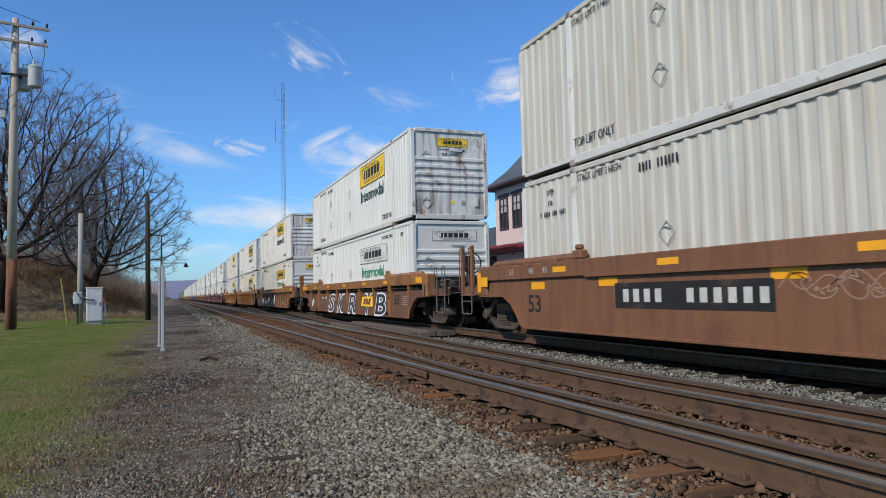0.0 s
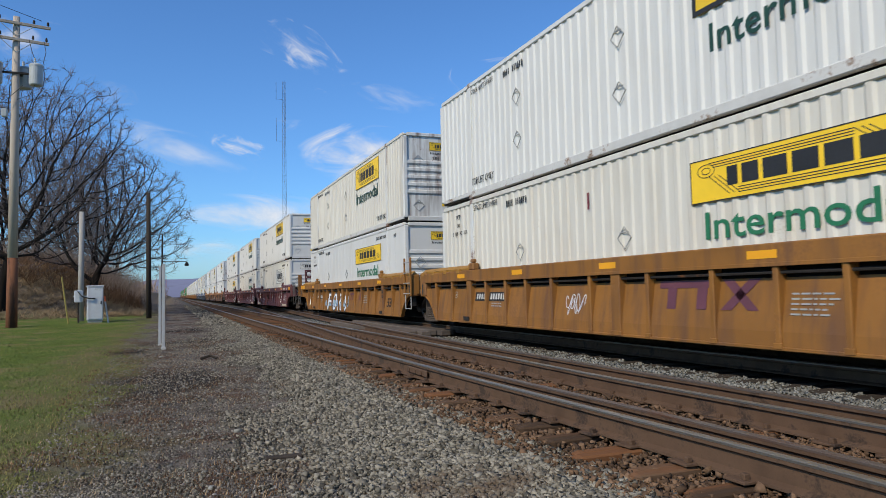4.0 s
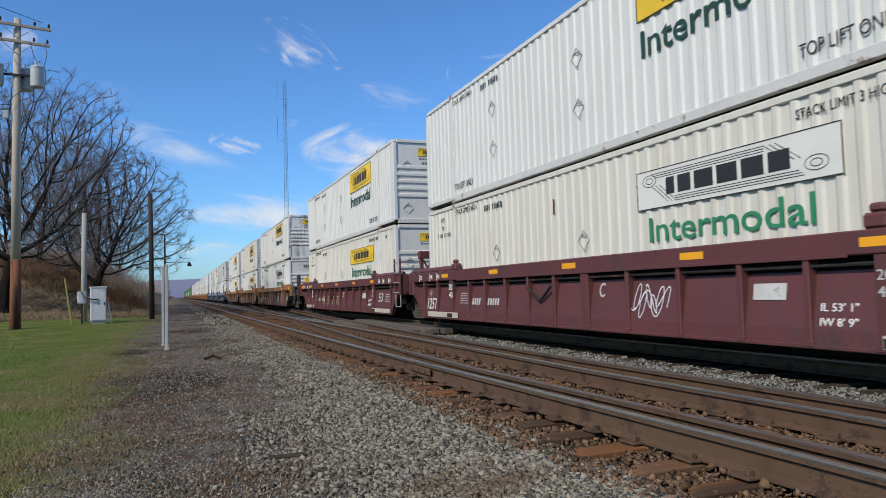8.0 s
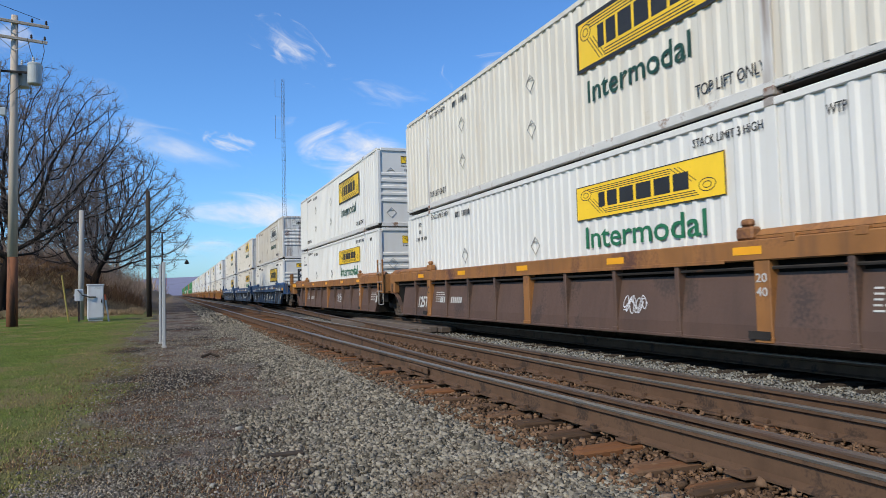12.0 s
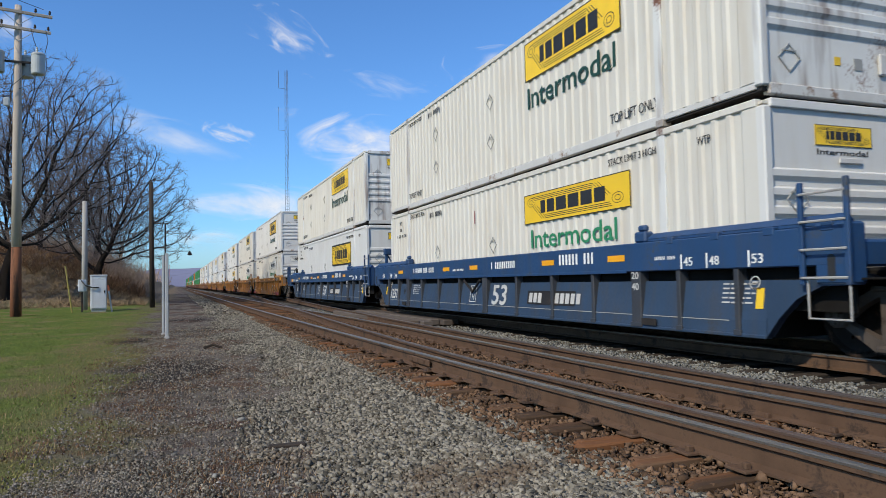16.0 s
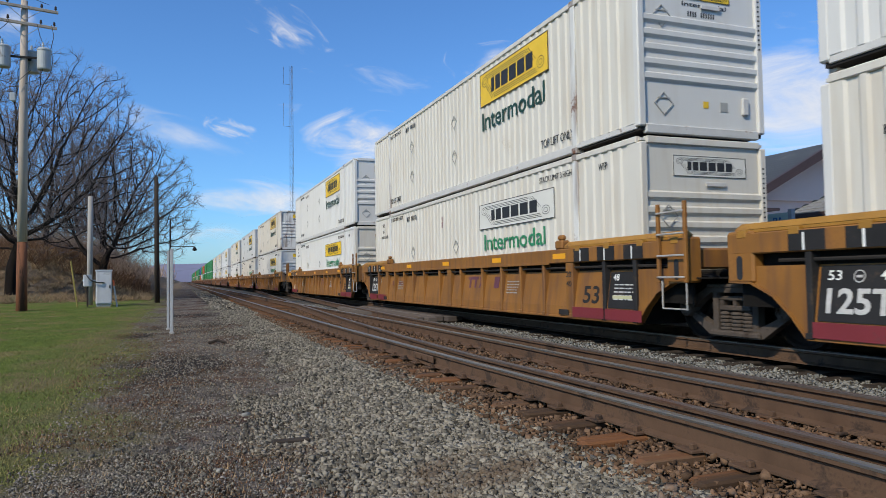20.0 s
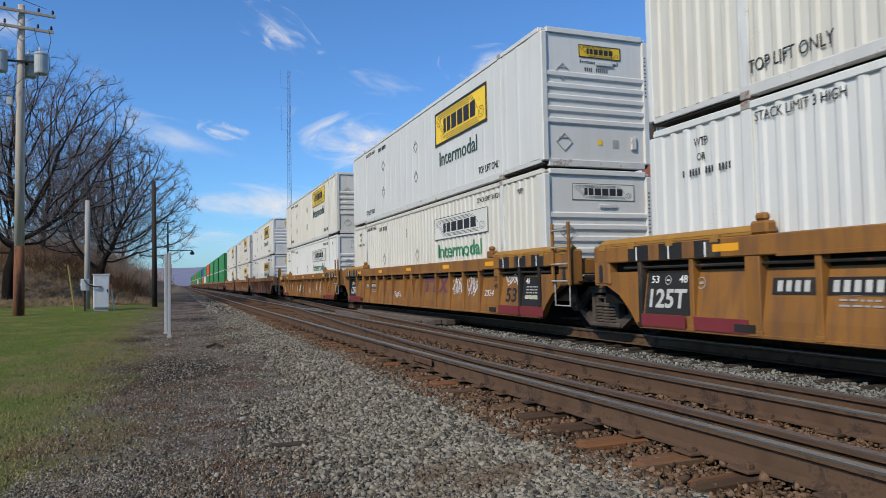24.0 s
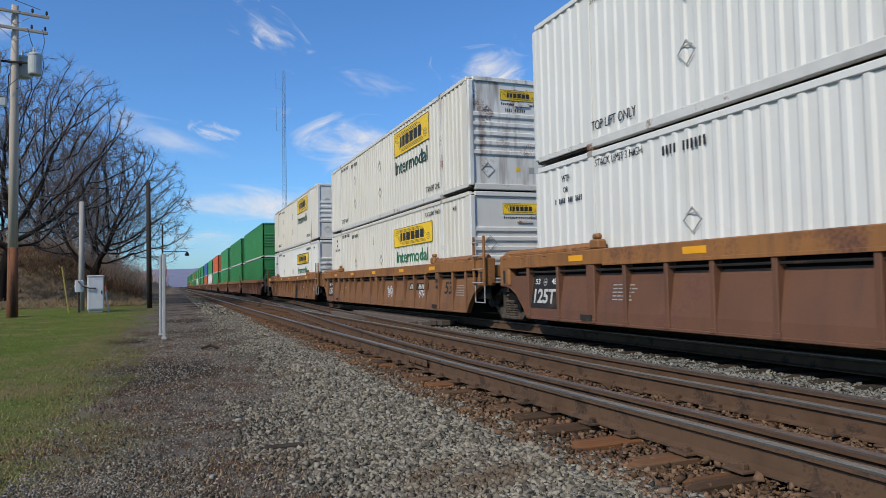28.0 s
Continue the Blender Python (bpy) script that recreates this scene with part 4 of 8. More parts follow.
RIB_PLAN = {
    "orange": ((-0.05, 0.80, 1.90, 2.88, 3.87, 4.80, 5.85, 7.2, 8.0, 8.75, 10.05, 11.08, 12.0, 13.0, 13.95, 15.05, 16.2), (1.90, 8.0, 13.95)),
    "letters": ((-0.1, 1.88, 3.86, 5.85, 7.84, 9.78, 11.78, 13.75, 16.3), (1.88, 13.75)),
    "red": ((0.0, 2.2, 3.15, 4.15, 5.3, 6.5, 7.72, 8.78, 9.82, 10.87, 11.94, 12.87, 14.0, 15.02, 16.1), (2.2, 7.72, 14.0)),
    "dark": ((0.83, 2.02, 3.55, 5.05, 6.57, 8.05, 9.55, 11.05, 12.5, 13.8, 14.98), (2.02, 8.05, 13.8)),
    "blue": ((0.34, 1.43, 2.4, 3.6, 5.0, 6.47, 8.06, 9.62, 11.1, 12.5, 13.75, 14.72, 15.81), (2.4, 8.06, 13.75)),
}


def rib_spots(k, plate):
    kind = {CAR_ORANGE: "orange", CAR_RED: "red", CAR_DARK: "dark", CAR_BLUEGREY: "blue"}.get(plate, "letters" if k == 1 else "orange")
    spots, wide = RIB_PLAN[kind]
    return [(y, y in wide) for y in spots]


REACH = {"joint": 1.27, "coupled": 1.85}    # how far a side goes on past the box


def car_meshes(style, plate, chord, cz, near_kind, far_kind):
    """cz: foot and top of the chord."""
    ra, rb = REACH[near_kind], REACH[far_kind]
    key = (style, plate.name, chord.name, cz, near_kind, far_kind)
    x = -1.51

    def side():
        top = cz[0] - (0.15 if style == "ribbed" else -0.02)
        b = Build()
        if style == "ribbed":
            # a plate that leans inwards above a flush foot strip
            cut = [(x + 0.02, 0.22), (x + 0.03, 0.42), (x + 0.03 + (top - 0.42) * LEAN, top), (x + 0.07 + (top - 0.42) * LEAN, top), (x + 0.07, 0.42), (x + 0.06, 0.22)]
            b.prism(cut, -0.1, CL + 0.1 - (0.3 if far_kind == "coupled" else 0.0), "y")
            for pts, sign, reach in () if plate is CAR_DARK else ((arch(ra), 1, -ra), (far_arch(rb, far_kind), -1, -rb)):
                end = [(pts[0][0] + 0.02, top), (reach, top)] + pts[::-1] + [(pts[0][0] + 0.02, 0.22)]
                if sign < 0:
                    end = mirror_y(end)
                b.prism(end, x + 0.04, x + 0.08)
        else:
            b.prism(arch(ra)[::-1] + mirror_y(far_arch(rb, far_kind)) + [(CL + rb, top), (-ra, top)], x + 0.05, x + 0.09)
        b.box(x, x + 0.12, -0.10, CL + 0.10 - (0.3 if far_kind == "coupled" else 0.0), 0.20, 0.245, 0.008)
        for pts in (arch(ra), mirror_y(far_arch(rb, far_kind))):
            for (y0, z0), (y1, z1) in zip(pts, pts[1:]):
                b.add([(x, y0, z0), (x, y1, z1), (x + 0.12, y1, z1), (x + 0.12, y0, z0), (x, y0, z0 + 0.03), (x, y1, z1 + 0.03), (x + 0.12, y1, z1 + 0.03), (x + 0.12, y0, z0 + 0.03)],
                      [(0, 1, 2, 3), (4, 5, 6, 7), (0, 1, 5, 4), (2, 3, 7, 6)])
        return b.mesh("side_plate", plate)

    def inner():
        # near-black sheet: the shade below the chord and behind the arches, as colour
        return Build().box(x + 0.16, x + 0.19, -1.2, CL + 1.2, 0.55, cz[0] + 0.02).mesh("inner_plate", UNDER_SHADE)

    def chord_mesh():
        b = Build().box(x - 0.012, x + 0.13, -ra, CL + rb, cz[0], cz[1], 0.015)
        b.box(x - 0.02, x - 0.008, 2.6, CL - 2.6, cz[0] - 0.02, cz[0] + 0.03, 0.004)
        return b.mesh("top_chord", chord)

    def rib(w):
        b = Build()
        b.box(x, x + 0.16, -w / 2, w / 2, 0.245, cz[0], 0.01)
        b.box(x - 0.012, x + 0.02, -w / 2 - 0.02, w / 2 + 0.02, 0.22, 0.29, 0.006)
        return b.mesh("rib", plate)

    def post():
        b = Build().box(x - 0.01, x + 0.26, -0.22, 0.22, 0.85, cz[1] + 0.03, 0.03)
        return b.mesh("end_post", chord)

    def guide():
        b = Build()
        b.box(x + 0.05, x + 0.19, -1.2, 2.15, cz[1], cz[1] + 0.05, 0.012)
        b.add([(x + 0.05, -1.2, cz[1] + 0.05), (x + 0.05, 2.15, cz[1] + 0.05), (x + 0.13, 2.1, cz[1] + 0.13), (x + 0.13, -1.15, cz[1] + 0.13), (x + 0.19, -1.2, cz[1] + 0.05), (x + 0.19, 2.15, cz[1] + 0.05)],
              [(0, 1, 2, 3), (3, 2, 5, 4), (0, 3, 4), (1, 5, 2)])
        for y in (-1.1, -0.3, 0.6, 1.5):
            b.box(x - 0.02, x + 0.06, y, y + 0.16, cz[1] - 0.06, cz[1] + 0.04, 0.01)
        return b.mesh("container_guide", GUIDE if chord is CAR_ORANGE else chord)

    def bracket():
        b = Build().box(x + 0.02, x + 0.20, -0.14, 0.14, cz[1], cz[1] + 0.17, 0.03)
        b.box(x + 0.05, x + 0.16, -0.09, 0.09, cz[1] + 0.17, cz[1] + 0.27, 0.03)
        return b.mesh("lock_bracket", chord)
    return {n: shared((n, key), fn) for n, fn in (("side", side), ("inner", inner), ("chord", chord_mesh), ("rib", lambda: rib(0.085)), ("wide", lambda: rib(0.24)), ("post", post), ("guide", guide), ("bracket", bracket))}


def bogie(parent, y, turning=True, r=0.475):
    """A two-axle truck at y along its car, on wheels of radius r."""
    def bolster():
        return Build().box(-0.93, 0.93, -0.19, 0.19, 0.45, 0.72, 0.05).box(-0.4, 0.4, -0.35, 0.35, 0.70, 0.86, 0.05).mesh("bogie", UNDER_SHADE)

    def frame_side():
        b = Build()
        top = [(-1.09, r - 0.05), (-1.08, r + 0.12), (-0.80, r + 0.16), (-0.48, 0.80), (0.48, 0.80), (0.80, r + 0.16), (1.08, r + 0.12), (1.09, r - 0.05), (0.86, r - 0.06), (0.64, r + 0.11), (0.42, 0.71), (-0.42, 0.71), (-0.64, r + 0.11), (-0.86, r - 0.06)]
        b.prism(top, -1.08, -0.94)
        for s in (-1, 1):
            leg = [(s * 1.0, r - 0.02), (s * 0.82, r - 0.05), (s * 0.42, 0.25), (s * 0.30, 0.11), (s * 0.48, 0.11)]
            b.prism(leg if s > 0 else leg[::-1], -1.06, -0.94)
            b.box(-1.07, -0.93, min(s * 0.31, s * 0.41), max(s * 0.31, s * 0.41), 0.16, 0.72, 0.012)
        b.box(-1.11, -0.90, -0.46, 0.46, 0.10, 0.19, 0.025)
        b.box(-1.10, -0.92, -0.5, 0.5, 0.77, 0.83, 0.02)
        return b.mesh("side_frame", BOGIE)

    def bolster_end():
        b = Build().box(-1.07, -0.90, -0.29, 0.29, 0.46, 0.53, 0.015).box(-1.07, -0.90, -0.29, 0.29, 0.60, 0.66, 0.015)
        for q in (-0.27, -0.03, 0.21):
            b.box(-1.06, -0.92, q, q + 0.06, 0.52, 0.61)
        return b.mesh("bolster_end", BOGIE)

    def spring():
        prof = []
        for k in range(6):
            z = 0.19 + 0.26 * k / 5
            prof += [(0.068, z), (0.094, z + 0.012), (0.094, z + 0.030)] if k < 5 else [(0.068, z)]
        return Build().lathe(prof, (0, 0, 0), sides=12)

    def wheelset():
        b, f = Build(), r / 0.457
        b.lathe([(0.075, -1.08), (0.075, 1.08)], (0, 0, 0), "x", 10)
        for s in (-1, 1):
            prof = [(0.09, 0.62), (0.36 * f, 0.675), (0.40 * f, 0.66), (0.485 * f, 0.68), (0.49 * f, 0.70), (0.465 * f, 0.715), (r, 0.80), (r - 0.045, 0.81), (r - 0.075, 0.77), (0.16, 0.74), (0.12, 0.80), (0.08, 0.80)]
            b.lathe([(a, s * q) for a, q in prof], (0, 0, 0), "x", 28)
        for j in range(6):
            a = j * math.pi / 3
            for s in (-1, 1):
                b.lathe([(0.02, -0.03), (0.02, 0.03)], (s * 0.765, 0.27 * math.cos(a), 0.27 * math.sin(a)), "x", 6)
        return b.mesh("wheelset", WHEEL)

    def cap():
        b = Build().lathe([(0.085, -1.17), (0.12, -1.14), (0.125, -0.98)], (0, 0, 0), "x", 14)
        for j in range(3):
            a = j * math.pi * 2 / 3 + 0.5
            b.lathe([(0.022, -1.19), (0.022, -1.14)], (0, 0.055 * math.cos(a), 0.055 * math.sin(a)), "x", 6)
        return b.mesh("bearing_cap", BOGIE)
    truck = part("bogie", shared("bolster", bolster), UNDER_SHADE, parent, "dusty brown two-axle bogie", Matrix.Translation((0, y, 0)))
    for flip in (Matrix(), FLIP_X):
        part("side_frame", shared(("sideframe", r), frame_side), BOGIE, truck, at=flip)
        part("bolster_end", shared("bolsterend", bolster_end), BOGIE, truck, at=flip)
        for i in (-0.205, 0.0, 0.205):
            part("spring", shared("spring", lambda: spring().mesh("spring", BOGIE)), BOGIE, truck, at=flip @ Matrix.Translation((-1.0, i, 0)))
    for s in (-0.89, 0.89):
        w = part("wheelset", shared(("wheelset", r), wheelset), WHEEL, truck, at=Matrix.Translation((0, s, r)))
        if turning:
            WHEELS.append((w, s, r))
        for flip in (Matrix(), FLIP_X):
            part("bearing_cap", shared("bcap", cap), BOGIE, truck, at=flip @ Matrix.Translation((0, s, r)))
    return truck


def holed_plate(cols, rows, size, hole, thick):
    """An upright plate pierced by round holes, facing -y, its foot's middle at the origin."""
    b, n = Build(), 16
    for i in range(cols):
        for j in range(rows):
            cx, cz, h = (i - (cols - 1) / 2) * size, (j + 0.5) * size, size / 2
            ring, edge = [], []
            for q in range(n):
                a = 2 * math.pi * (q + 0.5) / n
                c, d = math.cos(a), math.sin(a)
                k = h / max(abs(c), abs(d))
                ring.append((cx + hole * c, cz + hole * d))
                edge.append((cx + k * c, cz + k * d))
            pts = [(x, y, z) for y in (0, thick) for line in (edge, ring) for x, z in line]
            faces = []
            for q in range(n):
                e = (q + 1) % n
                faces += [(q, e, n + e, n + q), (2 * n + q, 3 * n + q, 3 * n + e, 2 * n + e), (n + q, n + e, 3 * n + e, 3 * n + q)]
            b.add(pts, faces)
    w, t = cols * size / 2, rows * size
    b.box(-w - 0.07, -w, -0.03, thick + 0.03, 0, t + 0.08, 0.01).box(w, w + 0.07, -0.03, thick + 0.03, 0, t + 0.08, 0.01).box(-w, w, -0.03, thick + 0.03, t, t + 0.08, 0.01)
    return b


def wheel_cover(car, far):
    """Black sheets added over a bogie and at the end of the well to shut out light."""
    m = FLIP_Y if far else Matrix()
    cover = shared("shadesheet", lambda: Build().box(-1.36, 1.36, -2.6, -0.12, 0.88, 0.90).box(-1.36, 1.36, -0.08, -0.04, 0.20, 0.90).mesh("wheel_cover", UNDER_SHADE))
    part("wheel_cover", cover, UNDER_SHADE, car, at=m)


def coupled_end(car, far, paint, ladder=True, wheel=None, tower=None):
    """Sills, draft gear, coupler, steps and handrails at a coupled end."""
    m = FLIP_Y if far else Matrix()
    bold = CAR_ORANGE if paint in (CAR_BROWN, CAR_DARK, CAR_TAN) and far else paint
    hull = paint if paint in (CAR_ORANGE, CAR_RED) and not far else UNDER_SHADE

    def sill():
        b = Build().box(-1.42, -1.30, -3.05, -1.84, 0.88, 1.08, 0.02)
        b.box(-1.47, -1.40, -3.05, -2.3, 0.87, 0.91, 0.008)
        return b.mesh("end_sill", paint)

    def platform():
        return Build().box(-1.30, 1.30, -3.0, -1.3, 0.985, 1.03, 0.01).box(-1.30, 1.30, -3.06, -2.97, 0.90, 1.04, 0.015).mesh("end_platform", UNDER_SHADE)

    def bulkhead():
        # the bulkhead's shade is put into its black colour
        return Build().box(-1.30, 1.30, -1.20, -1.10, 0.6, 1.42, 0.02).mesh("bulkhead", UNDER_SHADE)

    def housing():
        return Build().prism([(-1.2, 0.62), (-1.2, 1.42), (-1.95, 1.40), (-3.05, 1.10), (-3.05, 0.70)], -0.62, 0.62).mesh("draft_housing", hull)

    def draft():
        b = Build().box(-0.28, 0.28, -3.15, -0.2, 0.66, 1.0, 0.03)
        b.box(-0.12, 0.12, -3.45, -3.1, 0.76, 0.98, 0.04)
        return b.mesh("draft_sill", UNDER_SHADE)

    def knuckle():
        return Build().box(-0.17, 0.20, -3.63, -3.40, 0.74, 1.01, 0.06).box(0.05, 0.22, -3.70, -3.55, 0.76, 0.99, 0.05).mesh("coupler", DARKSTEEL)

    def hose():
        return Build().tube([(-0.4, -3.0, 0.85), (-0.45, -3.2, 0.58), (-0.38, -3.42, 0.40), (-0.25, -3.62, 0.5)], 0.028, 6).mesh("air_hose", UNDER_SHADE)

    def stirrup():
        b = Build().tube([(-1.45, -3.0, 1.0), (-1.45, -3.0, 0.47), (-1.45, -2.97, 0.44), (-1.45, -2.45, 0.44), (-1.45, -2.42, 0.47), (-1.45, -2.42, 1.0)], 0.019, 6)
        if far:
            b.tube([(-1.45, -3.0, 0.74), (-1.45, -2.42, 0.74)], 0.015, 6)
        return b.mesh("step", STEP_STEEL)

    def post():
        return Build().box(-1.46, -1.37, -0.045, 0.045, 0.92, 2.08 if far else 1.30, 0.012).mesh("ladder_post", bold)

    def grab(top):
        return Build().tube([(-1.47, -0.09, 1.0), (-1.47, -0.09, top - 0.04), (-1.47, -0.05, top), (-1.47, 0.07, top), (-1.47, 0.11, top - 0.04), (-1.47, 0.11, 1.0)], 0.013, 6).mesh("handrail", STEP_STEEL if not far else bold)

    def lever():
        return Build().tube([(-1.40, -3.16, 0.66), (-1.40, -3.14, 0.94), (-1.0, -3.16, 0.96), (-0.35, -3.3, 0.94)], 0.012, 6).mesh("uncoupling_lever", STEP_STEEL)

    def pipes():
        b = Build().tube([(-1.22, -1.25, 1.14), (-1.2, -2.0, 1.20), (-1.05, -2.4, 1.08), (-0.6, -2.7, 1.1)], 0.022, 6)
        b.tube([(-0.9, -1.25, 1.3), (-0.85, -1.8, 1.34), (-0.8, -2.5, 1.16)], 0.018, 6)
        b.tube([(-1.34, -3.04, 1.12), (1.34, -3.04, 1.12)], 0.014, 6)
        return b.mesh("brake_pipe", STEP_STEEL)

    def valve():
        return Build().box(-1.12, -0.84, -2.15, -1.75, 1.03, 1.24, 0.04).lathe([(0.11, -2.75), (0.13, -2.70), (0.13, -2.35), (0.09, -2.3)], (-0.95, 0, 1.17), "y", 12).mesh("brake_valve", DARKSTEEL)
    deck = part("end_platform", shared("platform", platform), UNDER_SHADE, car, at=m)
    part("draft_housing", shared(("housing", hull.name), housing), hull, deck, "tapered draft housing")
    part("bulkhead", shared("bulkhead", bulkhead), UNDER_SHADE, car, at=m)
    for flip in (Matrix(), FLIP_X):
        part("end_sill", shared(("endsill", paint.name), sill), paint, car, at=flip @ m)
    part("draft_sill", shared("draft", draft), UNDER_SHADE, car, at=m)
    part("coupler", shared("knuckle", knuckle), DARKSTEEL, car, at=m)
    part("air_hose", shared("hose", hose), UNDER_SHADE, car, at=m)
    part("brake_pipe", shared("endpipes", pipes), STEP_STEEL, car, at=m)
    part("brake_valve", shared("valve", valve), DARKSTEEL, car, at=m)
    part("uncoupling_lever", shared("lever", lever), STEP_STEEL, car, at=m)
    wheel_cover(car, far)
    if ladder:
        for flip in (Matrix(), FLIP_X):
            part("step", shared(("stirrup", far), stirrup), STEP_STEEL, car, at=flip @ m)
            for y in (-3.0, -2.42):
                part("ladder_post", shared(("ladderpost", bold.name, far), post), bold, car, at=flip @ m @ Matrix.Translation((0, y, 0)))
                part("handrail", shared(("grab", bold.name, far), lambda: grab(2.02 if far else 1.66)), bold, car, at=flip @ m @ Matrix.Translation((0, y, 0)))
    if wheel:
        def bw():
            b = Build()
            ring = [(0.28 * math.cos(a), 0.28 * math.sin(a)) for a in [2 * math.pi * i / 20 for i in range(21)]]
            b.tube([(-0.55 + p, -2.75, 1.75 + q) for p, q in ring], 0.018, 6, cap=False)
            for i in range(5):
                a = 2 * math.pi * i / 5
                b.tube([(-0.55, -2.75, 1.75), (-0.55 + 0.28 * math.cos(a), -2.75, 1.75 + 0.28 * math.sin(a))], 0.014, 5)
            b.box(-0.70, -0.42, -2.72, -2.50, 1.55, 1.95, 0.03)
            return b.mesh("brake_wheel", wheel)
        part("brake_wheel", shared(("bw", wheel.name), bw), wheel, car, "spoked hand brake wheel", at=m)
        part("brake_stand", shared("bstand", lambda: Build().box(-0.62, -0.48, -2.66, -2.52, 1.05, 1.6, 0.02).mesh("brake_stand", DARKSTEEL)), DARKSTEEL, car, at=m)
    if tower:
        paint_of = DARK_RIB if tower is CAR_BLUE and not far else tower
        part("end_stand", shared(("holed stand", paint_of.name), lambda: holed_plate(2, 3, 0.36, 0.135, 0.09).mesh("end_stand", paint_of)), paint_of, car, "tall end stand pierced by round holes", at=m @ Matrix.Translation((-0.2, -1.62 if tower is CAR_RED else -1.95, 1.30)))


def joint_end(car, far, paint, ladder=False, stand=None):
    """The half of a shared-bogie joint."""
    m = FLIP_Y if far else Matrix()

    def beam():
        return Build().box(-1.36, 1.36, -1.22, -1.05, 1.04, 1.34, 0.03).mesh("articulation_beam", paint)

    def ball():
        b = Build().box(-0.55, 0.55, -1.58, -0.1, 0.86, 1.04, 0.04)
        b.box(-0.3, 0.3, -1.68, -1.5, 0.80, 1.04, 0.05)
        return b.mesh("articulation_joint", UNDER_SHADE)

    def rails():
        b = Build()
        for y in (-1.30, -0.72):
            b.box(-1.58, -1.53, y - 0.03, y + 0.03, 0.85, 2.0, 0.008)
        return b.mesh("ladder", paint)

    def rung():
        return Build().tube([(-1.585, -1.30, 0), (-1.60, -1.27, 0), (-1.60, -0.75, 0), (-1.585, -0.72, 0)], 0.015, 6).mesh("rung", RUNG)

    def stirrup():
        return Build().tube([(-1.55, -1.3, 0.9), (-1.55, -1.3, 0.48), (-1.55, -0.78, 0.48), (-1.55, -0.78, 0.9)], 0.016, 6).mesh("step", RUNG)
    part("articulation_beam", shared(("artic", paint.name), beam), paint, car, at=m)
    part("articulation_joint", shared("articjoint", ball), UNDER_SHADE, car, at=m)
    # black sheets added to keep light from behind the shared bogie
    cover = shared("jointshade", lambda: Build().box(-1.36, 1.36, -1.60, -0.12, 0.905, 0.925).box(-1.36, 1.36, -0.08, -0.04, 0.20, 0.90).mesh("wheel_cover", UNDER_SHADE))
    part("wheel_cover", cover, UNDER_SHADE, car, at=m)
    if ladder:
        steps = part("ladder", shared(("jladder", paint.name), rails), paint, car, at=m)
        for z in (0.93, 1.24, 1.55, 1.86):
            part("rung", shared("jrung", rung), RUNG, steps, "worn bare steel rung", Matrix.Translation((0, 0, z)))
        part("step", shared("jstirrup", stirrup), RUNG, steps, "bare steel foot step")
    if stand:
        def tower():
            b = Build()
            for xx in (-1.1, -0.72):
                b.box(xx, xx + 0.1, -1.46, -1.34, 1.3, 2.05, 0.012)
            b.box(-1.14, -0.58, -1.5, -1.3, 1.95, 2.18, 0.02)
            b.tube([(-1.05, -1.4, 1.35), (-0.65, -1.4, 2.0)], 0.03, 6)
            b.tube([(-0.65, -1.4, 1.35), (-1.05, -1.4, 2.0)], 0.03, 6)
            return b.mesh("end_stand", stand)
        part("end_stand", shared(("jstand", stand.name), tower), stand, car, "open steel end stand", at=m)


def repainted(mesh, mat):
    me = mesh.copy()
    me.materials[0] = mat
    return me


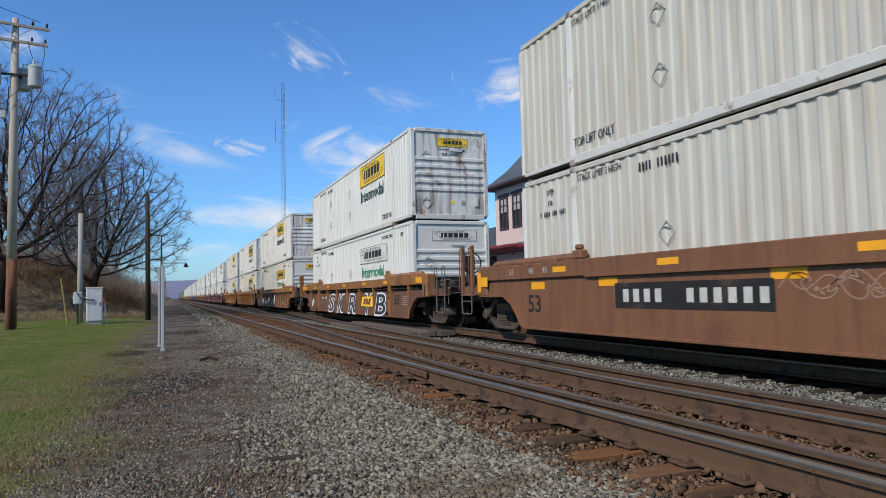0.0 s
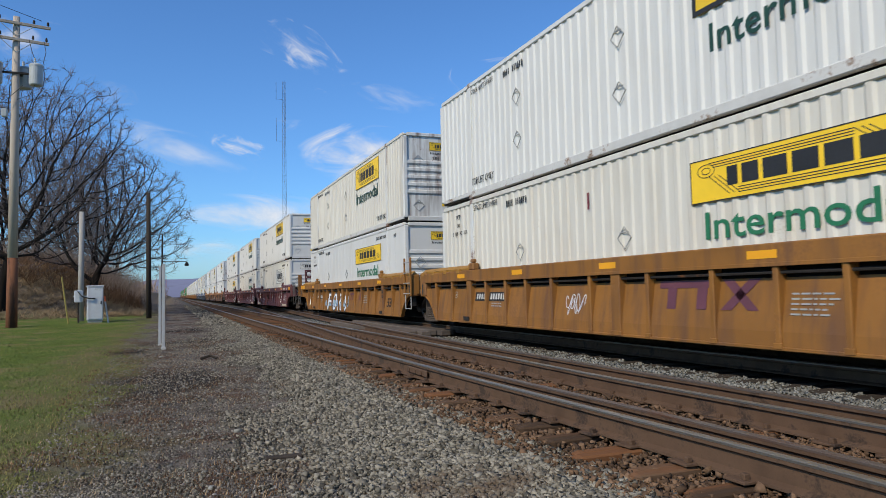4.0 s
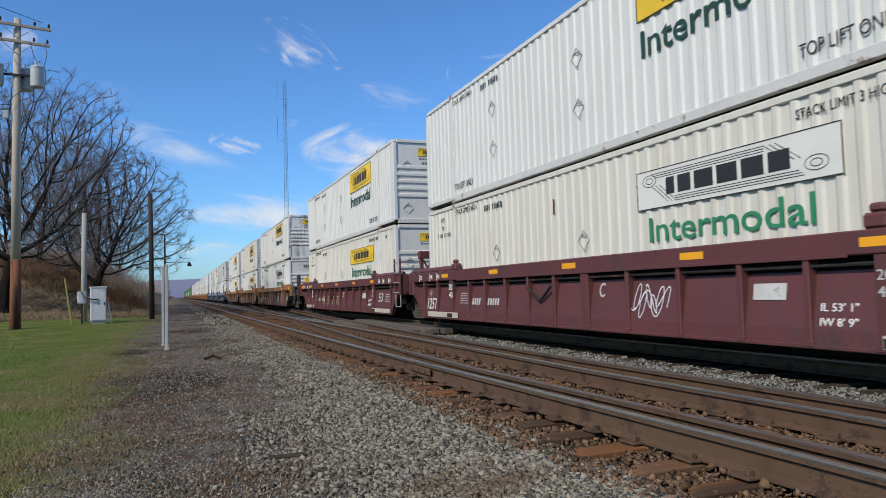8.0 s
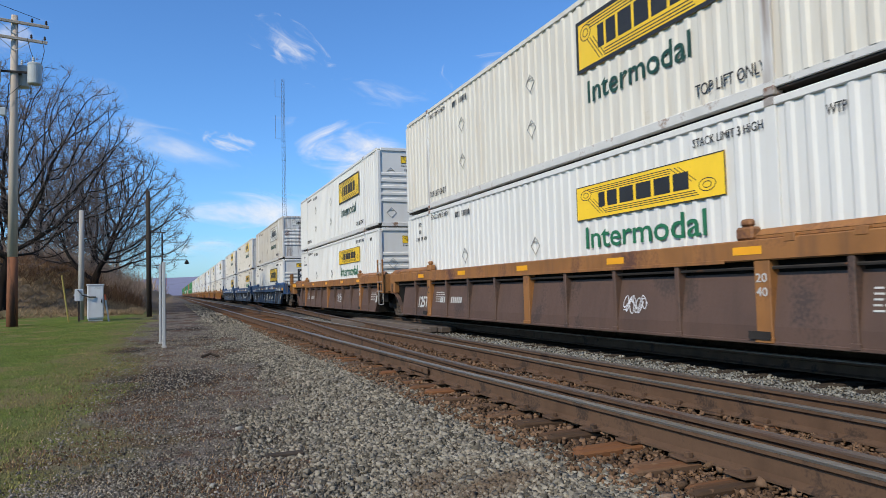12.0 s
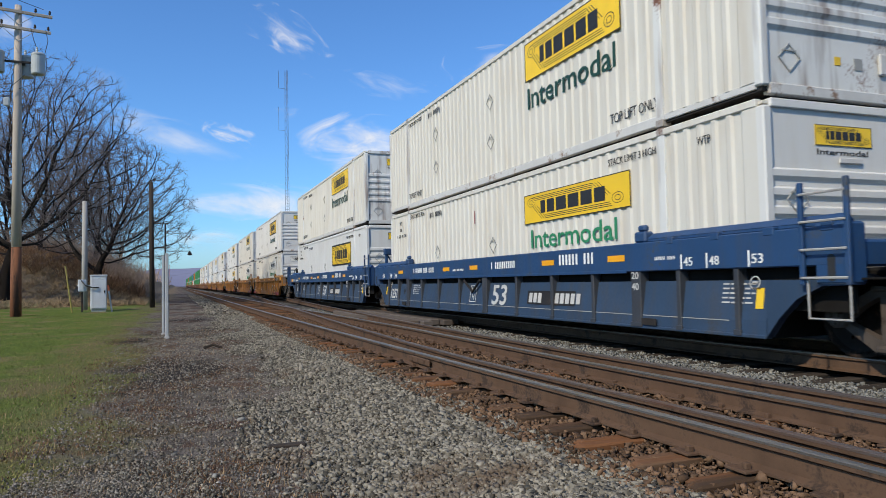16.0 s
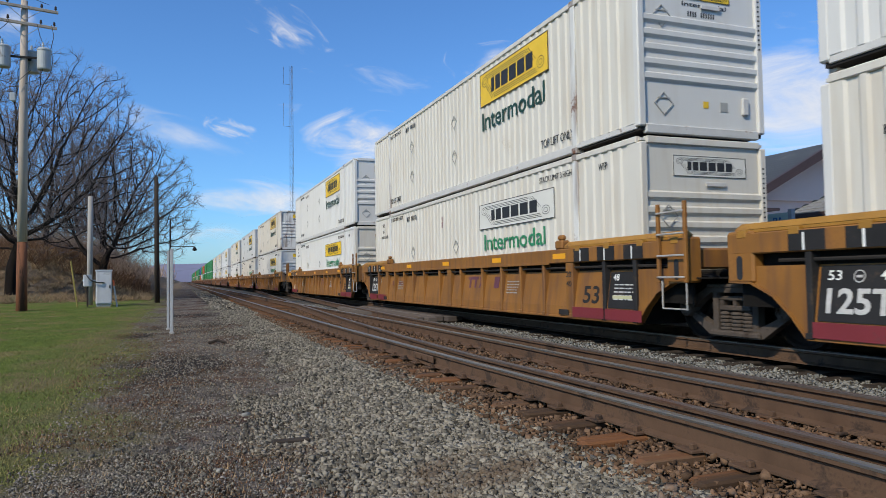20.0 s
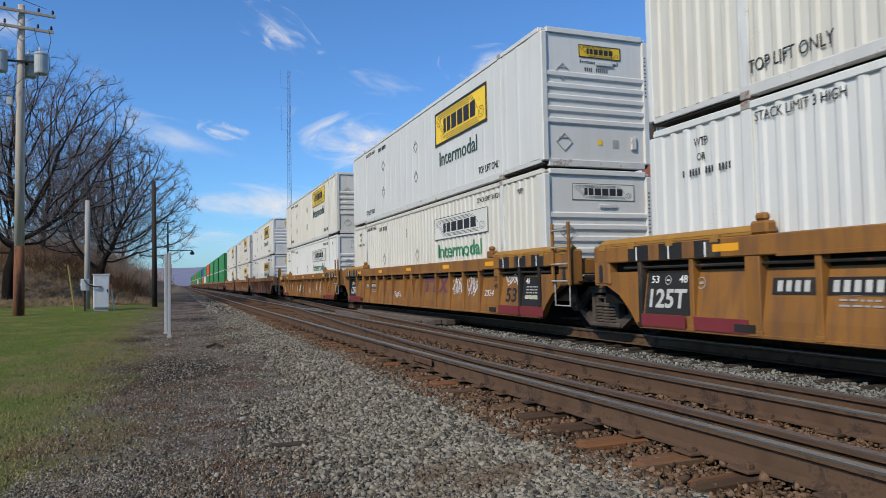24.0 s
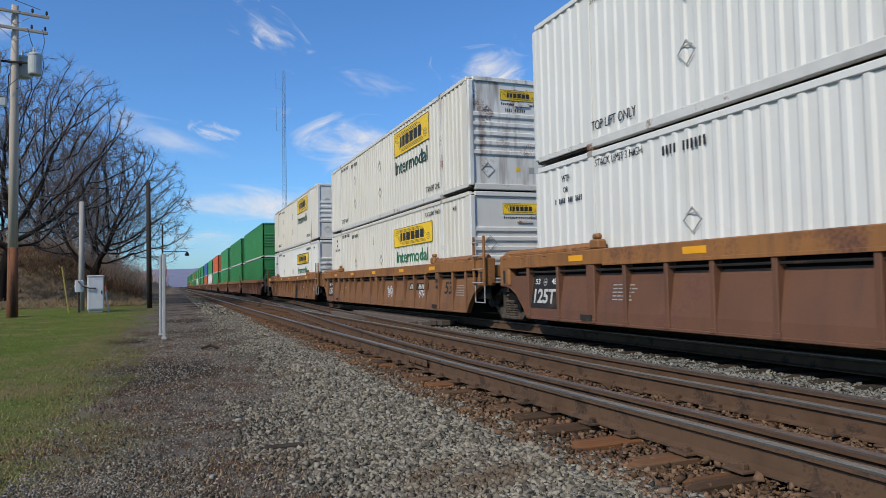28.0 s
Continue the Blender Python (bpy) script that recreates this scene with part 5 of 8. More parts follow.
def well_car(k, style, plate, chord, cz, near_kind, far_kind, label, detail=True, rib_paint=None):
    """One well unit; its origin is under the near end of its boxes, on the rails' top."""
    car = thing("well_car", label, "railcar", "well cars of the train")
    m = car_meshes(style, plate, chord, cz, near_kind, far_kind)
    for i, flip in enumerate((Matrix(), FLIP_X)):
        part("side_plate", m["side"], plate, car, at=flip)
        part("top_chord", m["chord"], chord, car, at=flip)
        part("inner_plate", m["inner"], UNDER_SHADE, car, at=flip)
        if style == "ribbed":
            if detail and i == 0:
                for y, wide in rib_spots(k, plate):
                    mesh = m["wide" if wide else "rib"]
                    if rib_paint and (k == 1 or 6.6 < y < 13.5):
                        mesh = shared(("painted rib", k, wide), lambda: repainted(mesh, rib_paint))
                    if plate is CAR_DARK and wide:
                        mesh = shared(("rusty rib", wide), lambda: repainted(mesh, CAR_TOP))
                    if plate is CAR_BLUEGREY:
                        mesh = shared(("dark rib", wide), lambda: repainted(mesh, DARK_RIB))
                    if plate is CAR_ORANGE and (k in (3, 15, 16, 18) and y < 1 or k >= 14 and far_kind == "joint" and y > 16):
                        mesh = shared(("black rib", wide), lambda: repainted(mesh, BLACKPANEL))
                    part("rib", mesh, plate, car, at=Matrix.Translation((0, y - (0.4 if far_kind == "coupled" and y > 16 else 0), 0)))
            else:
                far_ribs = shared(("rib", plate.name, cz), lambda: Build().add(*all_ribs(cz)).mesh("rib", plate))
                part("rib", far_ribs, plate, car, at=flip)
        if detail:
            for fy, kind in ((Matrix(), near_kind), (FLIP_Y, far_kind)):
                part("end_post", m["post"], chord, car, at=fy @ flip @ Matrix.Translation((0, -REACH[kind] + 0.21, 0)))
                part("container_guide", m["guide"], chord, car, at=fy @ flip)
                part("lock_bracket", m["bracket"], chord, car, at=fy @ flip @ Matrix.Translation((0, 2.3, 0)))
    if detail and style == "ribbed":
        pipe = shared("pipe", lambda: Build().tube([(-1.45, -1.0, 1.10), (-1.45, 0.4, 1.12), (-1.45, CL + 0.5, 1.12)], 0.022, 6).mesh("brake_pipe", DARKSTEEL))
        part("brake_pipe", pipe, DARKSTEEL, car)
    beams = shared("crossbeam", lambda: Build().box(-1.42, 1.42, -0.15, 0.15, 0.21, FLOOR - 0.003, 0.01).mesh("cross_beam", UNDER_SHADE))
    for y in (0.2, 2.0, 8.07, CL - 2.0, CL - 0.2):
        part("cross_beam", beams, UNDER_SHADE, car, at=Matrix.Translation((0, y, 0)))
    wheel = YELLOW if plate is CAR_DARK else DARKSTEEL
    stand = plate if plate in (CAR_RED, CAR_BLUEGREY) else None
    if stand is CAR_BLUEGREY:
        stand = CAR_BLUE
    if near_kind == "coupled":
        coupled_end(car, False, plate if plate is not CAR_BLUEGREY else CAR_BLUE, wheel=wheel if k in (1, 8, 14) else None, tower=stand if k > 4 else None)
        bogie(car, -1.45, detail, 0.42)
    else:
        joint_end(car, False, chord, ladder=True)
    if far_kind == "coupled":
        coupled_end(car, True, plate if plate is not CAR_BLUEGREY else CAR_BLUE, wheel=None, tower=stand)
        bogie(car, CL + 1.45, detail, 0.42)
    else:
        joint_end(car, True, chord, stand=stand)
        bogie(car, CL + JOINT / 2, detail)
    if detail:
        x = -1.51
        if style == "ribbed":
            pale = plate in (CAR_RED, CAR_BLUEGREY, CAR_DARK)
            ink = PALE_INK if pale else GREY_INK
            number, z, tall = {CAR_RED: (1.66, 0.62, 0.31), CAR_BLUEGREY: (7.75, 0.44, 0.44), CAR_DARK: (1.5, 0.52, 0.30), CAR_ORANGE: (1.52, 0.50, 0.30), CAR_BROWN: (1.55, 0.62, 0.32), CAR_TAN: (1.50, 0.66, 0.32)}[plate]
            if plate is not CAR_DARK:
                write("capacity_mark", "53", PALE_INK if plate in (CAR_RED, CAR_BLUEGREY, CAR_DARK) else BLACKPANEL, car, on_plate(number, z), TILT, tall, tall * 1.65, 0.02)
            if plate is CAR_ORANGE:
                blackp = shared("blackpanel", lambda: Build().box(0, 0.74, 0, 0.60, 0, 0.006).mesh("black_panel", BLACKPANEL))
                widep = shared("wideblackpanel", lambda: Build().box(0, 1.0, 0, 0.62, 0, 0.006).mesh("black_panel", BLACKPANEL))
                redp = shared("redpanel", lambda: Build().box(0, 0.98, 0, 0.18, 0, 0.006).mesh("red_panel", REDTAG))
                white_lines = shared(("lines", "white"), lambda: rows_of_lines(PALE_INK))
                if k in (3, 15, 16, 18):
                    panel = part("black_panel", blackp, BLACKPANEL, car, at=Matrix.Translation(on_plate(0.73, 0.43)) @ TILT)
                    tagged(part("data_mark", white_lines, WHITE_INK, panel, at=Matrix.Translation((0.14, 0.02, 0.007))), kind="stuff")
                    write("length_mark", "48", WHITE_INK, panel, (0.08, 0.46, 0.007), Matrix(), 0.11, 0.17, 0.006)
                    part("yellow_line", shared("yellowline", lambda: Build().box(0, 0.52, 0, 0.05, 0, 0.003).mesh("yellow_line", CHALK)), CHALK, panel, at=Matrix.Translation((0.12, 0.16, 0.009)))
                if far_kind == "joint" and k >= 14:
                    load_panel(car, widep, 16.12)
                if k >= 14:
                    for y in (1.78, 0.75, 16.15, 15.0):
                        part("red_panel", redp, REDTAG, car, at=Matrix.Translation((x - 0.014, y, 0.24)) @ SIDE)
            elif k in (2, 20, 21):
                load_panel(car, shared("wideblackpanel", lambda: Build().box(0, 1.0, 0, 0.62, 0, 0.006).mesh("black_panel", BLACKPANEL)), 16.12)
            elif far_kind == "joint":
                write("load_mark", "125T", PALE_INK, car, on_plate(14.76 if plate is CAR_DARK else 15.9 if plate is CAR_RED else 15.66 if plate is CAR_BLUEGREY else 16.05, 0.46), TILT, 0.30, 0.76, 0.035)
            if far_kind == "coupled" and plate is not CAR_DARK:
                tagged(part("data_mark", shared(("lines", ink.name), lambda: rows_of_lines(ink)), ink, car, at=Matrix.Translation(on_plate(15.6, 0.46)) @ TILT), kind="stuff")
                write("length_mark", "53", ink if plate is not CAR_BROWN else BLACK, car, on_plate(15.7, 0.90), TILT, 0.12, 0.2, 0.008)
                sheet = shared("sheet", lambda: Build().box(0, 0.30, 0, 0.34, 0, 0.004).mesh("notice", CHALK))
                if plate in (CAR_BROWN, CAR_ORANGE):
                    notice = part("notice", sheet, CHALK, car, "yellow-edged paper notice", Matrix.Translation(on_plate(15.55, 0.42)) @ TILT)
                    part("paper", shared("paper", lambda: Build().box(0.03, 0.27, 0.03, 0.31, 0.004, 0.006).mesh("paper", WHITE_INK)), WHITE_INK, notice)
            if plate in (CAR_RED, CAR_BLUEGREY, CAR_ORANGE):
                tab_y = shared("yellowtab", lambda: Build().box(0, 0.12, 0, 0.26, 0, 0.003).mesh("yellow_tab", YELLOW))
                if plate is not CAR_ORANGE:
                    for y in (0.08, CL + 0.12 - (0.3 if far_kind == "coupled" else 0)):
                        part("yellow_tab", tab_y, YELLOW, car, at=Matrix.Translation(on_plate(y, 0.56)) @ TILT)
                badge = shared(("badge", ink.name), lambda: ring_mesh(0.085, 0.015, ink))
                for y in (0.12, 14.95 if plate is CAR_ORANGE else 15.75):
                    part("round_mark", badge, ink, car, at=Matrix.Translation(on_plate(y, 0.88)) @ TILT)
            side_ink = PALE_INK if pale else BLACK
            wide_at = min((y for y, w in rib_spots(k, plate) if w))
            write("length_mark", "20", side_ink, car, (x - 0.004, wide_at + 0.09, 0.95), SIDE, 0.11, 0.17, 0.008)
            write("length_mark", "40", side_ink, car, (x - 0.004, wide_at + 0.09, 0.78), SIDE, 0.11, 0.17, 0.008)
            if plate is CAR_RED:
                write("length_mark", "20", WHITE_INK, car, (x - 0.004, 14.12, 0.97), SIDE, 0.15, 0.24, 0.01)
                write("length_mark", "40", WHITE_INK, car, (x - 0.004, 14.12, 0.76), SIDE, 0.15, 0.24, 0.01)
            zc = cz[0] + 0.06 if cz[1] - cz[0] > 0.3 else cz[0] + 0.06
            tick = shared("tick", lambda: Build().box(0, 0.03, 0, 0.2, 0, 0.003).mesh("length_tick", WHITE_INK))
            if plate in (CAR_RED, CAR_BLUEGREY):
                for text, y in (("53", 0.05), ("48", 0.78), ("45", 1.28), ("53", CL + 0.2), ("48", CL - 0.65), ("45", CL - 1.2)):
                    write("length_mark", text, WHITE_INK, car, (x - 0.016, y, zc), SIDE, 0.12, 0.18, 0.008)
                    part("length_tick", tick, WHITE_INK, car, at=Matrix.Translation((x - 0.014, y + 0.06, zc - 0.04)) @ SIDE)
            # small lettering that is only plain lines
            data = shared(("lines", ink.name), lambda: rows_of_lines(ink))
            for y in ((12.8, 4.65) if plate is CAR_ORANGE else (13.5, 0.80) if plate is CAR_RED else (13.4, 0.65)):
                tagged(part("data_mark", data, ink, car, at=Matrix.Translation(on_plate(y, 0.5)) @ TILT), kind="stuff")
            # the car's own number as blocks, on a dark plate or on the bare side
            blocks = [0.075] * 4 + [-0.2] + [0.075] * 6
            if k in (15, 16):
                tagged(part("number_mark", bars(blocks, 0.13, PURPLE, 0.052, "carfaded"), PURPLE, car, "faded red blocks", Matrix.Translation(on_plate(13.5, 0.76)) @ TILT), kind="stuff")
            elif plate in (CAR_ORANGE, CAR_BLUEGREY, CAR_BROWN, CAR_TAN):
                y = {CAR_BLUEGREY: 6.05, CAR_ORANGE: 4.3 if k == 14 else 13.72}.get(plate, 13.4 if k == 1 else 4.45)
                dark = shared("numberplate", lambda: Build().box(0, 1.66, 0, 0.20, 0, 0.004).mesh("number_plate", BLACKPANEL))
                if plate is CAR_BLUEGREY:
                    dark = shared("bluenumberplate", lambda: Build().box(0, 1.8, 0, 0.27, 0, 0.004).mesh("number_plate", BLACKPANEL))
                np_ = part("number_plate", dark, BLACKPANEL, car, "dark number plate with pale blocks", Matrix.Translation(on_plate(y, 0.48 if plate is CAR_BLUEGREY else 0.74)) @ TILT)
                mark = bars([0.13] * 3 + [-0.42] + [0.13] * 5, 0.19, PALE_INK, 0.055, "blueplate") if plate is CAR_BLUEGREY else bars(blocks, 0.13, PALE_INK, 0.052, "carplate")
                tagged(part("number_mark", mark, PALE_INK, np_, at=Matrix.Translation((0.08, 0.035, 0.005))), kind="stuff")
            else:
                tagged(part("number_mark", bars(blocks, 0.15, ink, 0.052, "carside"), ink, car, at=Matrix.Translation(on_plate(13.05 if plate is CAR_DARK else 12.75, 0.60)) @ TILT), kind="stuff")
            if plate is CAR_ORANGE:
                big = k in (3, 18, 19)
                emblem = shared(("emblem", big), lambda: emblem_mesh(1.9 if big else 1.0, 0.40 if big else 0.27))
                part("faded_emblem", emblem, PURPLE, car, "faded purple emblem of plain shapes", Matrix.Translation(on_plate(7.02 if big else 6.88, 0.66 if big else 0.72)) @ TILT)
                if not big:
                    part("faded_patch", shared("patch", lambda: Build().box(0, 0.26, 0, 0.26, 0, 0.003).mesh("faded_patch", PURPLE)), PURPLE, car, at=Matrix.Translation(on_plate(5.33, 0.72)) @ TILT)
            if plate is CAR_DARK:
                part("notice", shared("greytag2", lambda: Build().box(0, 0.17, 0, 0.24, 0, 0.004).mesh("notice", PALE_INK)), PALE_INK, car, "pale notice", Matrix.Translation(on_plate(-0.02, 0.54)) @ TILT)
                write("unit_letter", {8: "B", 9: "C", 10: "A"}[k], BLACK, car, (x - 0.004, 13.87, 0.86), SIDE, 0.18, 0.14, 0.01)
            if plate is CAR_BLUEGREY:
                write("unit_letter", {11: "A", 12: "C", 13: "B"}[k], PALE_INK, car, on_plate(13.42, 0.60), TILT, 0.17, 0.15, 0.01)
                square = Build().box(0, 0.36, 0, 0.02, 0, 0.003).box(0, 0.36, 0.38, 0.40, 0, 0.003).box(0, 0.02, 0.02, 0.38, 0, 0.003).box(0.34, 0.36, 0.02, 0.38, 0, 0.003)
                part("plate_outline", square, PALE_INK, car, "white outlined square", Matrix.Translation(on_plate(9.02, 0.46)) @ TILT)
                write("plate_mark", "PLATE", PALE_INK, car, on_plate(8.96, 0.74), TILT, 0.07, 0.24, 0.004)
                write("plate_mark", "H", PALE_INK, car, on_plate(8.88, 0.52), TILT, 0.14, 0.11, 0.01)
                part("pale_line", shared("paleline", lambda: Build().box(0, CL - 1.0, 0, 0.012, 0, 0.002).mesh("pale_line", GREY_INK)), GREY_INK, car, at=Matrix.Translation((x + 0.022, CL - 0.5, 0.395)) @ SIDE)
                # the shade inside a lift hole, painted as a flat black disc
                part("lift_hole", shared("lifthole", lambda: Build().lathe([(0.085, 0), (0.085, 0.004)], (0, 0, 0), sides=16).mesh("lift_hole", BLACK)), BLACK, car, at=Matrix.Translation(on_plate(14.24, 0.68)) @ TILT)
            if k in (5, 6, 7, 12):
                bent = 9.35 if plate is CAR_RED else 8.8
                pipe_v = Build().tube([(x + 0.02, bent + q, 0.98 - p) for q, p in ((0.5, 0), (0.16, 0.19), (0, 0.28), (-0.16, 0.19), (-0.45, 0))], 0.03, 7)
                part("brake_pipe", pipe_v, DARKSTEEL, car, "bent grey brake pipe")
            if plate is CAR_RED:
                strip = shared("whitestrip", lambda: Build().box(0, 1.1, 0, 0.14, 0, 0.004).mesh("bottom_strip", STRIP))
                for y in (2.26, 1.14, 15.75, 14.63):
                    part("bottom_strip", strip, STRIP, car, at=Matrix.Translation((x - 0.014, y, 0.25)) @ SIDE)
                write("unit_letter", "ACB"[k - 5], PALE_INK, car, on_plate(7.38, 0.78), TILT, 0.24, 0.16, 0.01)
                write("length_mark", "IL 53' 1\"", WHITE_INK, car, on_plate(3.02, 0.62), TILT, 0.09, 0.46, 0.006)
                write("length_mark", "IW 8' 9\"", WHITE_INK, car, on_plate(3.02, 0.46), TILT, 0.09, 0.46, 0.006)
                board = shared("dataplate", lambda: Build().box(0, 0.5, 0, 0.2, 0, 0.006).mesh("data_plate", PALE_INK))
                part("data_plate", board, WHITE_INK, car, "pale data plate", at=Matrix.Translation(on_plate(4.0, 0.74)) @ TILT)
            if plate is CAR_BLUEGREY:
                for y, h, groups in ((13.1, 0.14, (1, 7, 4, 5)), (9.95, 0.05, (8, 6, 7)), (7.62, 0.15, (1, 11)), (4.65, 0.19, (6, 3)), (1.9, 0.05, (8, 6))):
                    id_bars(car, (x - 0.014, y, cz[0] + 0.16), SIDE, h, groups, WHITE_INK, "name_mark")
            if plate is CAR_ORANGE:
                band = shared("blackband", lambda: Build().box(0, 0.5, 0, cz[1] - cz[0] - 0.03, 0, 0.003).mesh("black_band", BLACKPANEL))
                for y in (1.7, 0.95, 0.2) * (k != 4) + (CL + 0.3, CL - 0.45, CL - 1.2) * (k >= 14):
                    part("black_band", band, BLACKPANEL, car, at=Matrix.Translation((x - 0.013, y, cz[0] + 0.015)) @ SIDE)
                    part("length_tick", tick, WHITE_INK, car, at=Matrix.Translation((x - 0.0165, y - 0.2, cz[0] + 0.02)) @ SIDE)
            if k == 2:
                band = shared("longband", lambda: Build().box(0, 2.6, 0, cz[1] - cz[0] - 0.03, 0, 0.003).mesh("black_band", BLACKPANEL))
                part("black_band", band, BLACKPANEL, car, "black stretch of the chord", Matrix.Translation((x - 0.013, CL + 1.0, cz[0] + 0.015)) @ SIDE)
            flag = shared("endflag", lambda: Build().box(0, 0.55, 0, 0.17, 0, 0.004).mesh("reflector", REFLECTOR))
            for kind, y in ((near_kind, -0.9), (far_kind, CL + 1.0)) if plate in (CAR_RED, CAR_BLUEGREY) else ((near_kind, -0.9), (far_kind, CL + 1.72), (far_kind, CL + 1.1)):
                if kind == "coupled" or y > 0 and k == 2:
                    part("reflector", flag, REFLECTOR, car, at=Matrix.Translation((x - 0.0175, y, cz[0] + 0.05)) @ SIDE)
            # the shade inside the post's slot, painted as a flat black capsule
            slot = shared("slot", lambda: Build().prism([(0.05 * math.cos(a), 0.10 * (1 if math.sin(a) > 0 else -1) + 0.05 * math.sin(a)) for a in [2 * math.pi * (q + 0.5) / 14 for q in range(14)]], 0, 0.004, "z").mesh("post_slot", BLACK))
            for kind, y in ((near_kind, -REACH[near_kind] + 0.21), (far_kind, CL + REACH[far_kind] - 0.21)):
                part("post_slot", slot, BLACK, car, at=Matrix.Translation((x - 0.012, y, 1.04)) @ SIDE)
            notch = shared("notch", lambda: Build().box(0, 0.34, 0, 0.10, 0, 0.01).mesh("jacking_pad", DARKSTEEL))
            for y in (2.25, CL - 1.9):
                part("jacking_pad", notch, DARKSTEEL, car, at=Matrix.Translation((x - 0.016, y, 0.26)) @ SIDE)
        tab = shared("reflector", lambda: Build().box(0, 0.46, 0, 0.10, 0, 0.003).mesh("reflector", REFLECTOR))
        for y in (3.1, 5.3, 8.85, 10.65, CL - 1.55) if plate is CAR_BLUEGREY else (2.45, 5.2, 8.4, 11.6, CL - 1.55):
            part("reflector", tab, REFLECTOR, car, at=Matrix.Translation((x - 0.0135, y, (cz[0] + cz[1]) / 2 - 0.05)) @ SIDE)
    return car


def all_ribs(cz):
    b = Build()
    for j in range(14):
        y = 0.03 + j * 1.237
        w = 0.12 if j in (2, 11) else 0.045
        b.box(-1.51, -1.36, y - w, y + w, 0.245, cz[0])
    return b.v, b.f


def ring_mesh(r, e, mat):
    """A thin painted ring with a bar across it."""
    b, n = Build(), 18
    ring = [(math.cos(2 * math.pi * i / n), math.sin(2 * math.pi * i / n)) for i in range(n)]
    b.add([(r * c, r * d, 0.003) for c, d in ring] + [((r - e) * c, (r - e) * d, 0.003) for c, d in ring], [(i, (i + 1) % n, n + (i + 1) % n, n + i) for i in range(n)])
    b.box(-r * 0.5, r * 0.5, -r * 0.2, r * 0.2, 0, 0.003)
    return b.mesh("round_mark", mat)


def load_panel(car, mesh, y):
    """A black panel with the load and length painted on it."""
    panel = part("black_panel", mesh, BLACKPANEL, car, at=Matrix.Translation(on_plate(y, 0.43)) @ TILT)
    write("load_mark", "125T", PALE_INK, panel, (0.10, 0.10, 0.007), Matrix(), 0.27, 0.80, 0.035)
    write("length_mark", "53", WHITE_INK, panel, (0.10, 0.46, 0.007), Matrix(), 0.11, 0.17, 0.006)
    write("length_mark", "48", WHITE_INK, panel, (0.72, 0.46, 0.007), Matrix(), 0.11, 0.17, 0.006)
    part("round_mark", shared(("badge", "pale"), lambda: ring_mesh(0.07, 0.012, PALE_INK)), PALE_INK, panel, at=Matrix.Translation((0.48, 0.50, 0.006)))


def rows_of_lines(mat):
    b = Build()
    r = random.Random(5)
    for i in range(5):
        x = 0.0
        while x < 0.5:
            w = r.uniform(0.04, 0.14)
            b.box(x, x + w, 0.36 - i * 0.06, 0.381 - i * 0.06, 0, 0.003)
            x += w + 0.03
    return b.mesh("data_mark", mat)


def graffiti(car, text, y, z, h, w, fill, edge, name="graffiti", fat=0.05):
    """Sprayed letters on the leaning plate: a wide edge with the fill over it."""
    at = on_plate(y + 0.07, z - 0.02)
    a = write(name, text, edge, car, at, TILT, h * 1.05, w + 0.14, fat)
    write("graffiti_fill", text, fill, car, on_plate(y, z) + Vector((-0.003, 0, 0)), TILT, h, w, 0.012)
    return a


def scribble(car, y, z, w, h, seed, mat, at=None):
    """A quick sprayed tag: one looping line."""
    r = random.Random(seed)
    f = [r.uniform(2.0, 3.4), r.uniform(6.0, 11.0), r.uniform(0, 6.28), r.uniform(0, 6.28)]
    path = []
    for i in range(130):
        k = i / 129
        a = w * (0.06 + 0.88 * k) + 0.13 * w * math.sin(f[1] * 6.28 * k * 0.8 + f[2])
        b = h * (0.5 + 0.32 * math.sin(f[1] * 6.28 * k + f[3]) + 0.16 * math.sin(f[0] * 6.28 * k))
        path.append((a, b, 0))
    b = Build()
    wide = 0.008
    for (a0, b0, _), (a1, b1, _) in zip(path, path[1:]):
        d = Vector((a1 - a0, b1 - b0, 0))
        n = Vector((-d.y, d.x, 0)).normalized() * wide
        b.add([(a0 - n.x, b0 - n.y, 0), (a1 - n.x, b1 - n.y, 0), (a1 + n.x, b1 + n.y, 0), (a0 + n.x, b0 + n.y, 0)], [(0, 1, 2, 3)])
    return part("graffiti_tag", b, mat, car, "thin sprayed tag", at or Matrix.Translation(on_plate(y, z) + Vector((-0.002, 0, 0))) @ TILT)


GLAZE = material("spray_black", (0.02, 0.02, 0.022), 0.55, fine=20, coarse=2, amount=0.3, second=(0.12, 0.06, 0.03), second_at=0.68)
PINK = material("spray_faded_pink", (0.30, 0.19, 0.14), 0.6, fine=20, coarse=3, amount=0.2, bump=0.0)
SPRAY_BLUE = material("spray_blue", (0.22, 0.33, 0.42), 0.55, fine=20, coarse=2, amount=0.15, second=(0.3, 0.18, 0.08), second_at=0.66)
SPRAY = material("spray_white", (0.66, 0.67, 0.68), 0.55, fine=20, coarse=2, amount=0.1, second=(0.4, 0.38, 0.36), second_at=0.66)
TWIN = (1.21, 1.47)
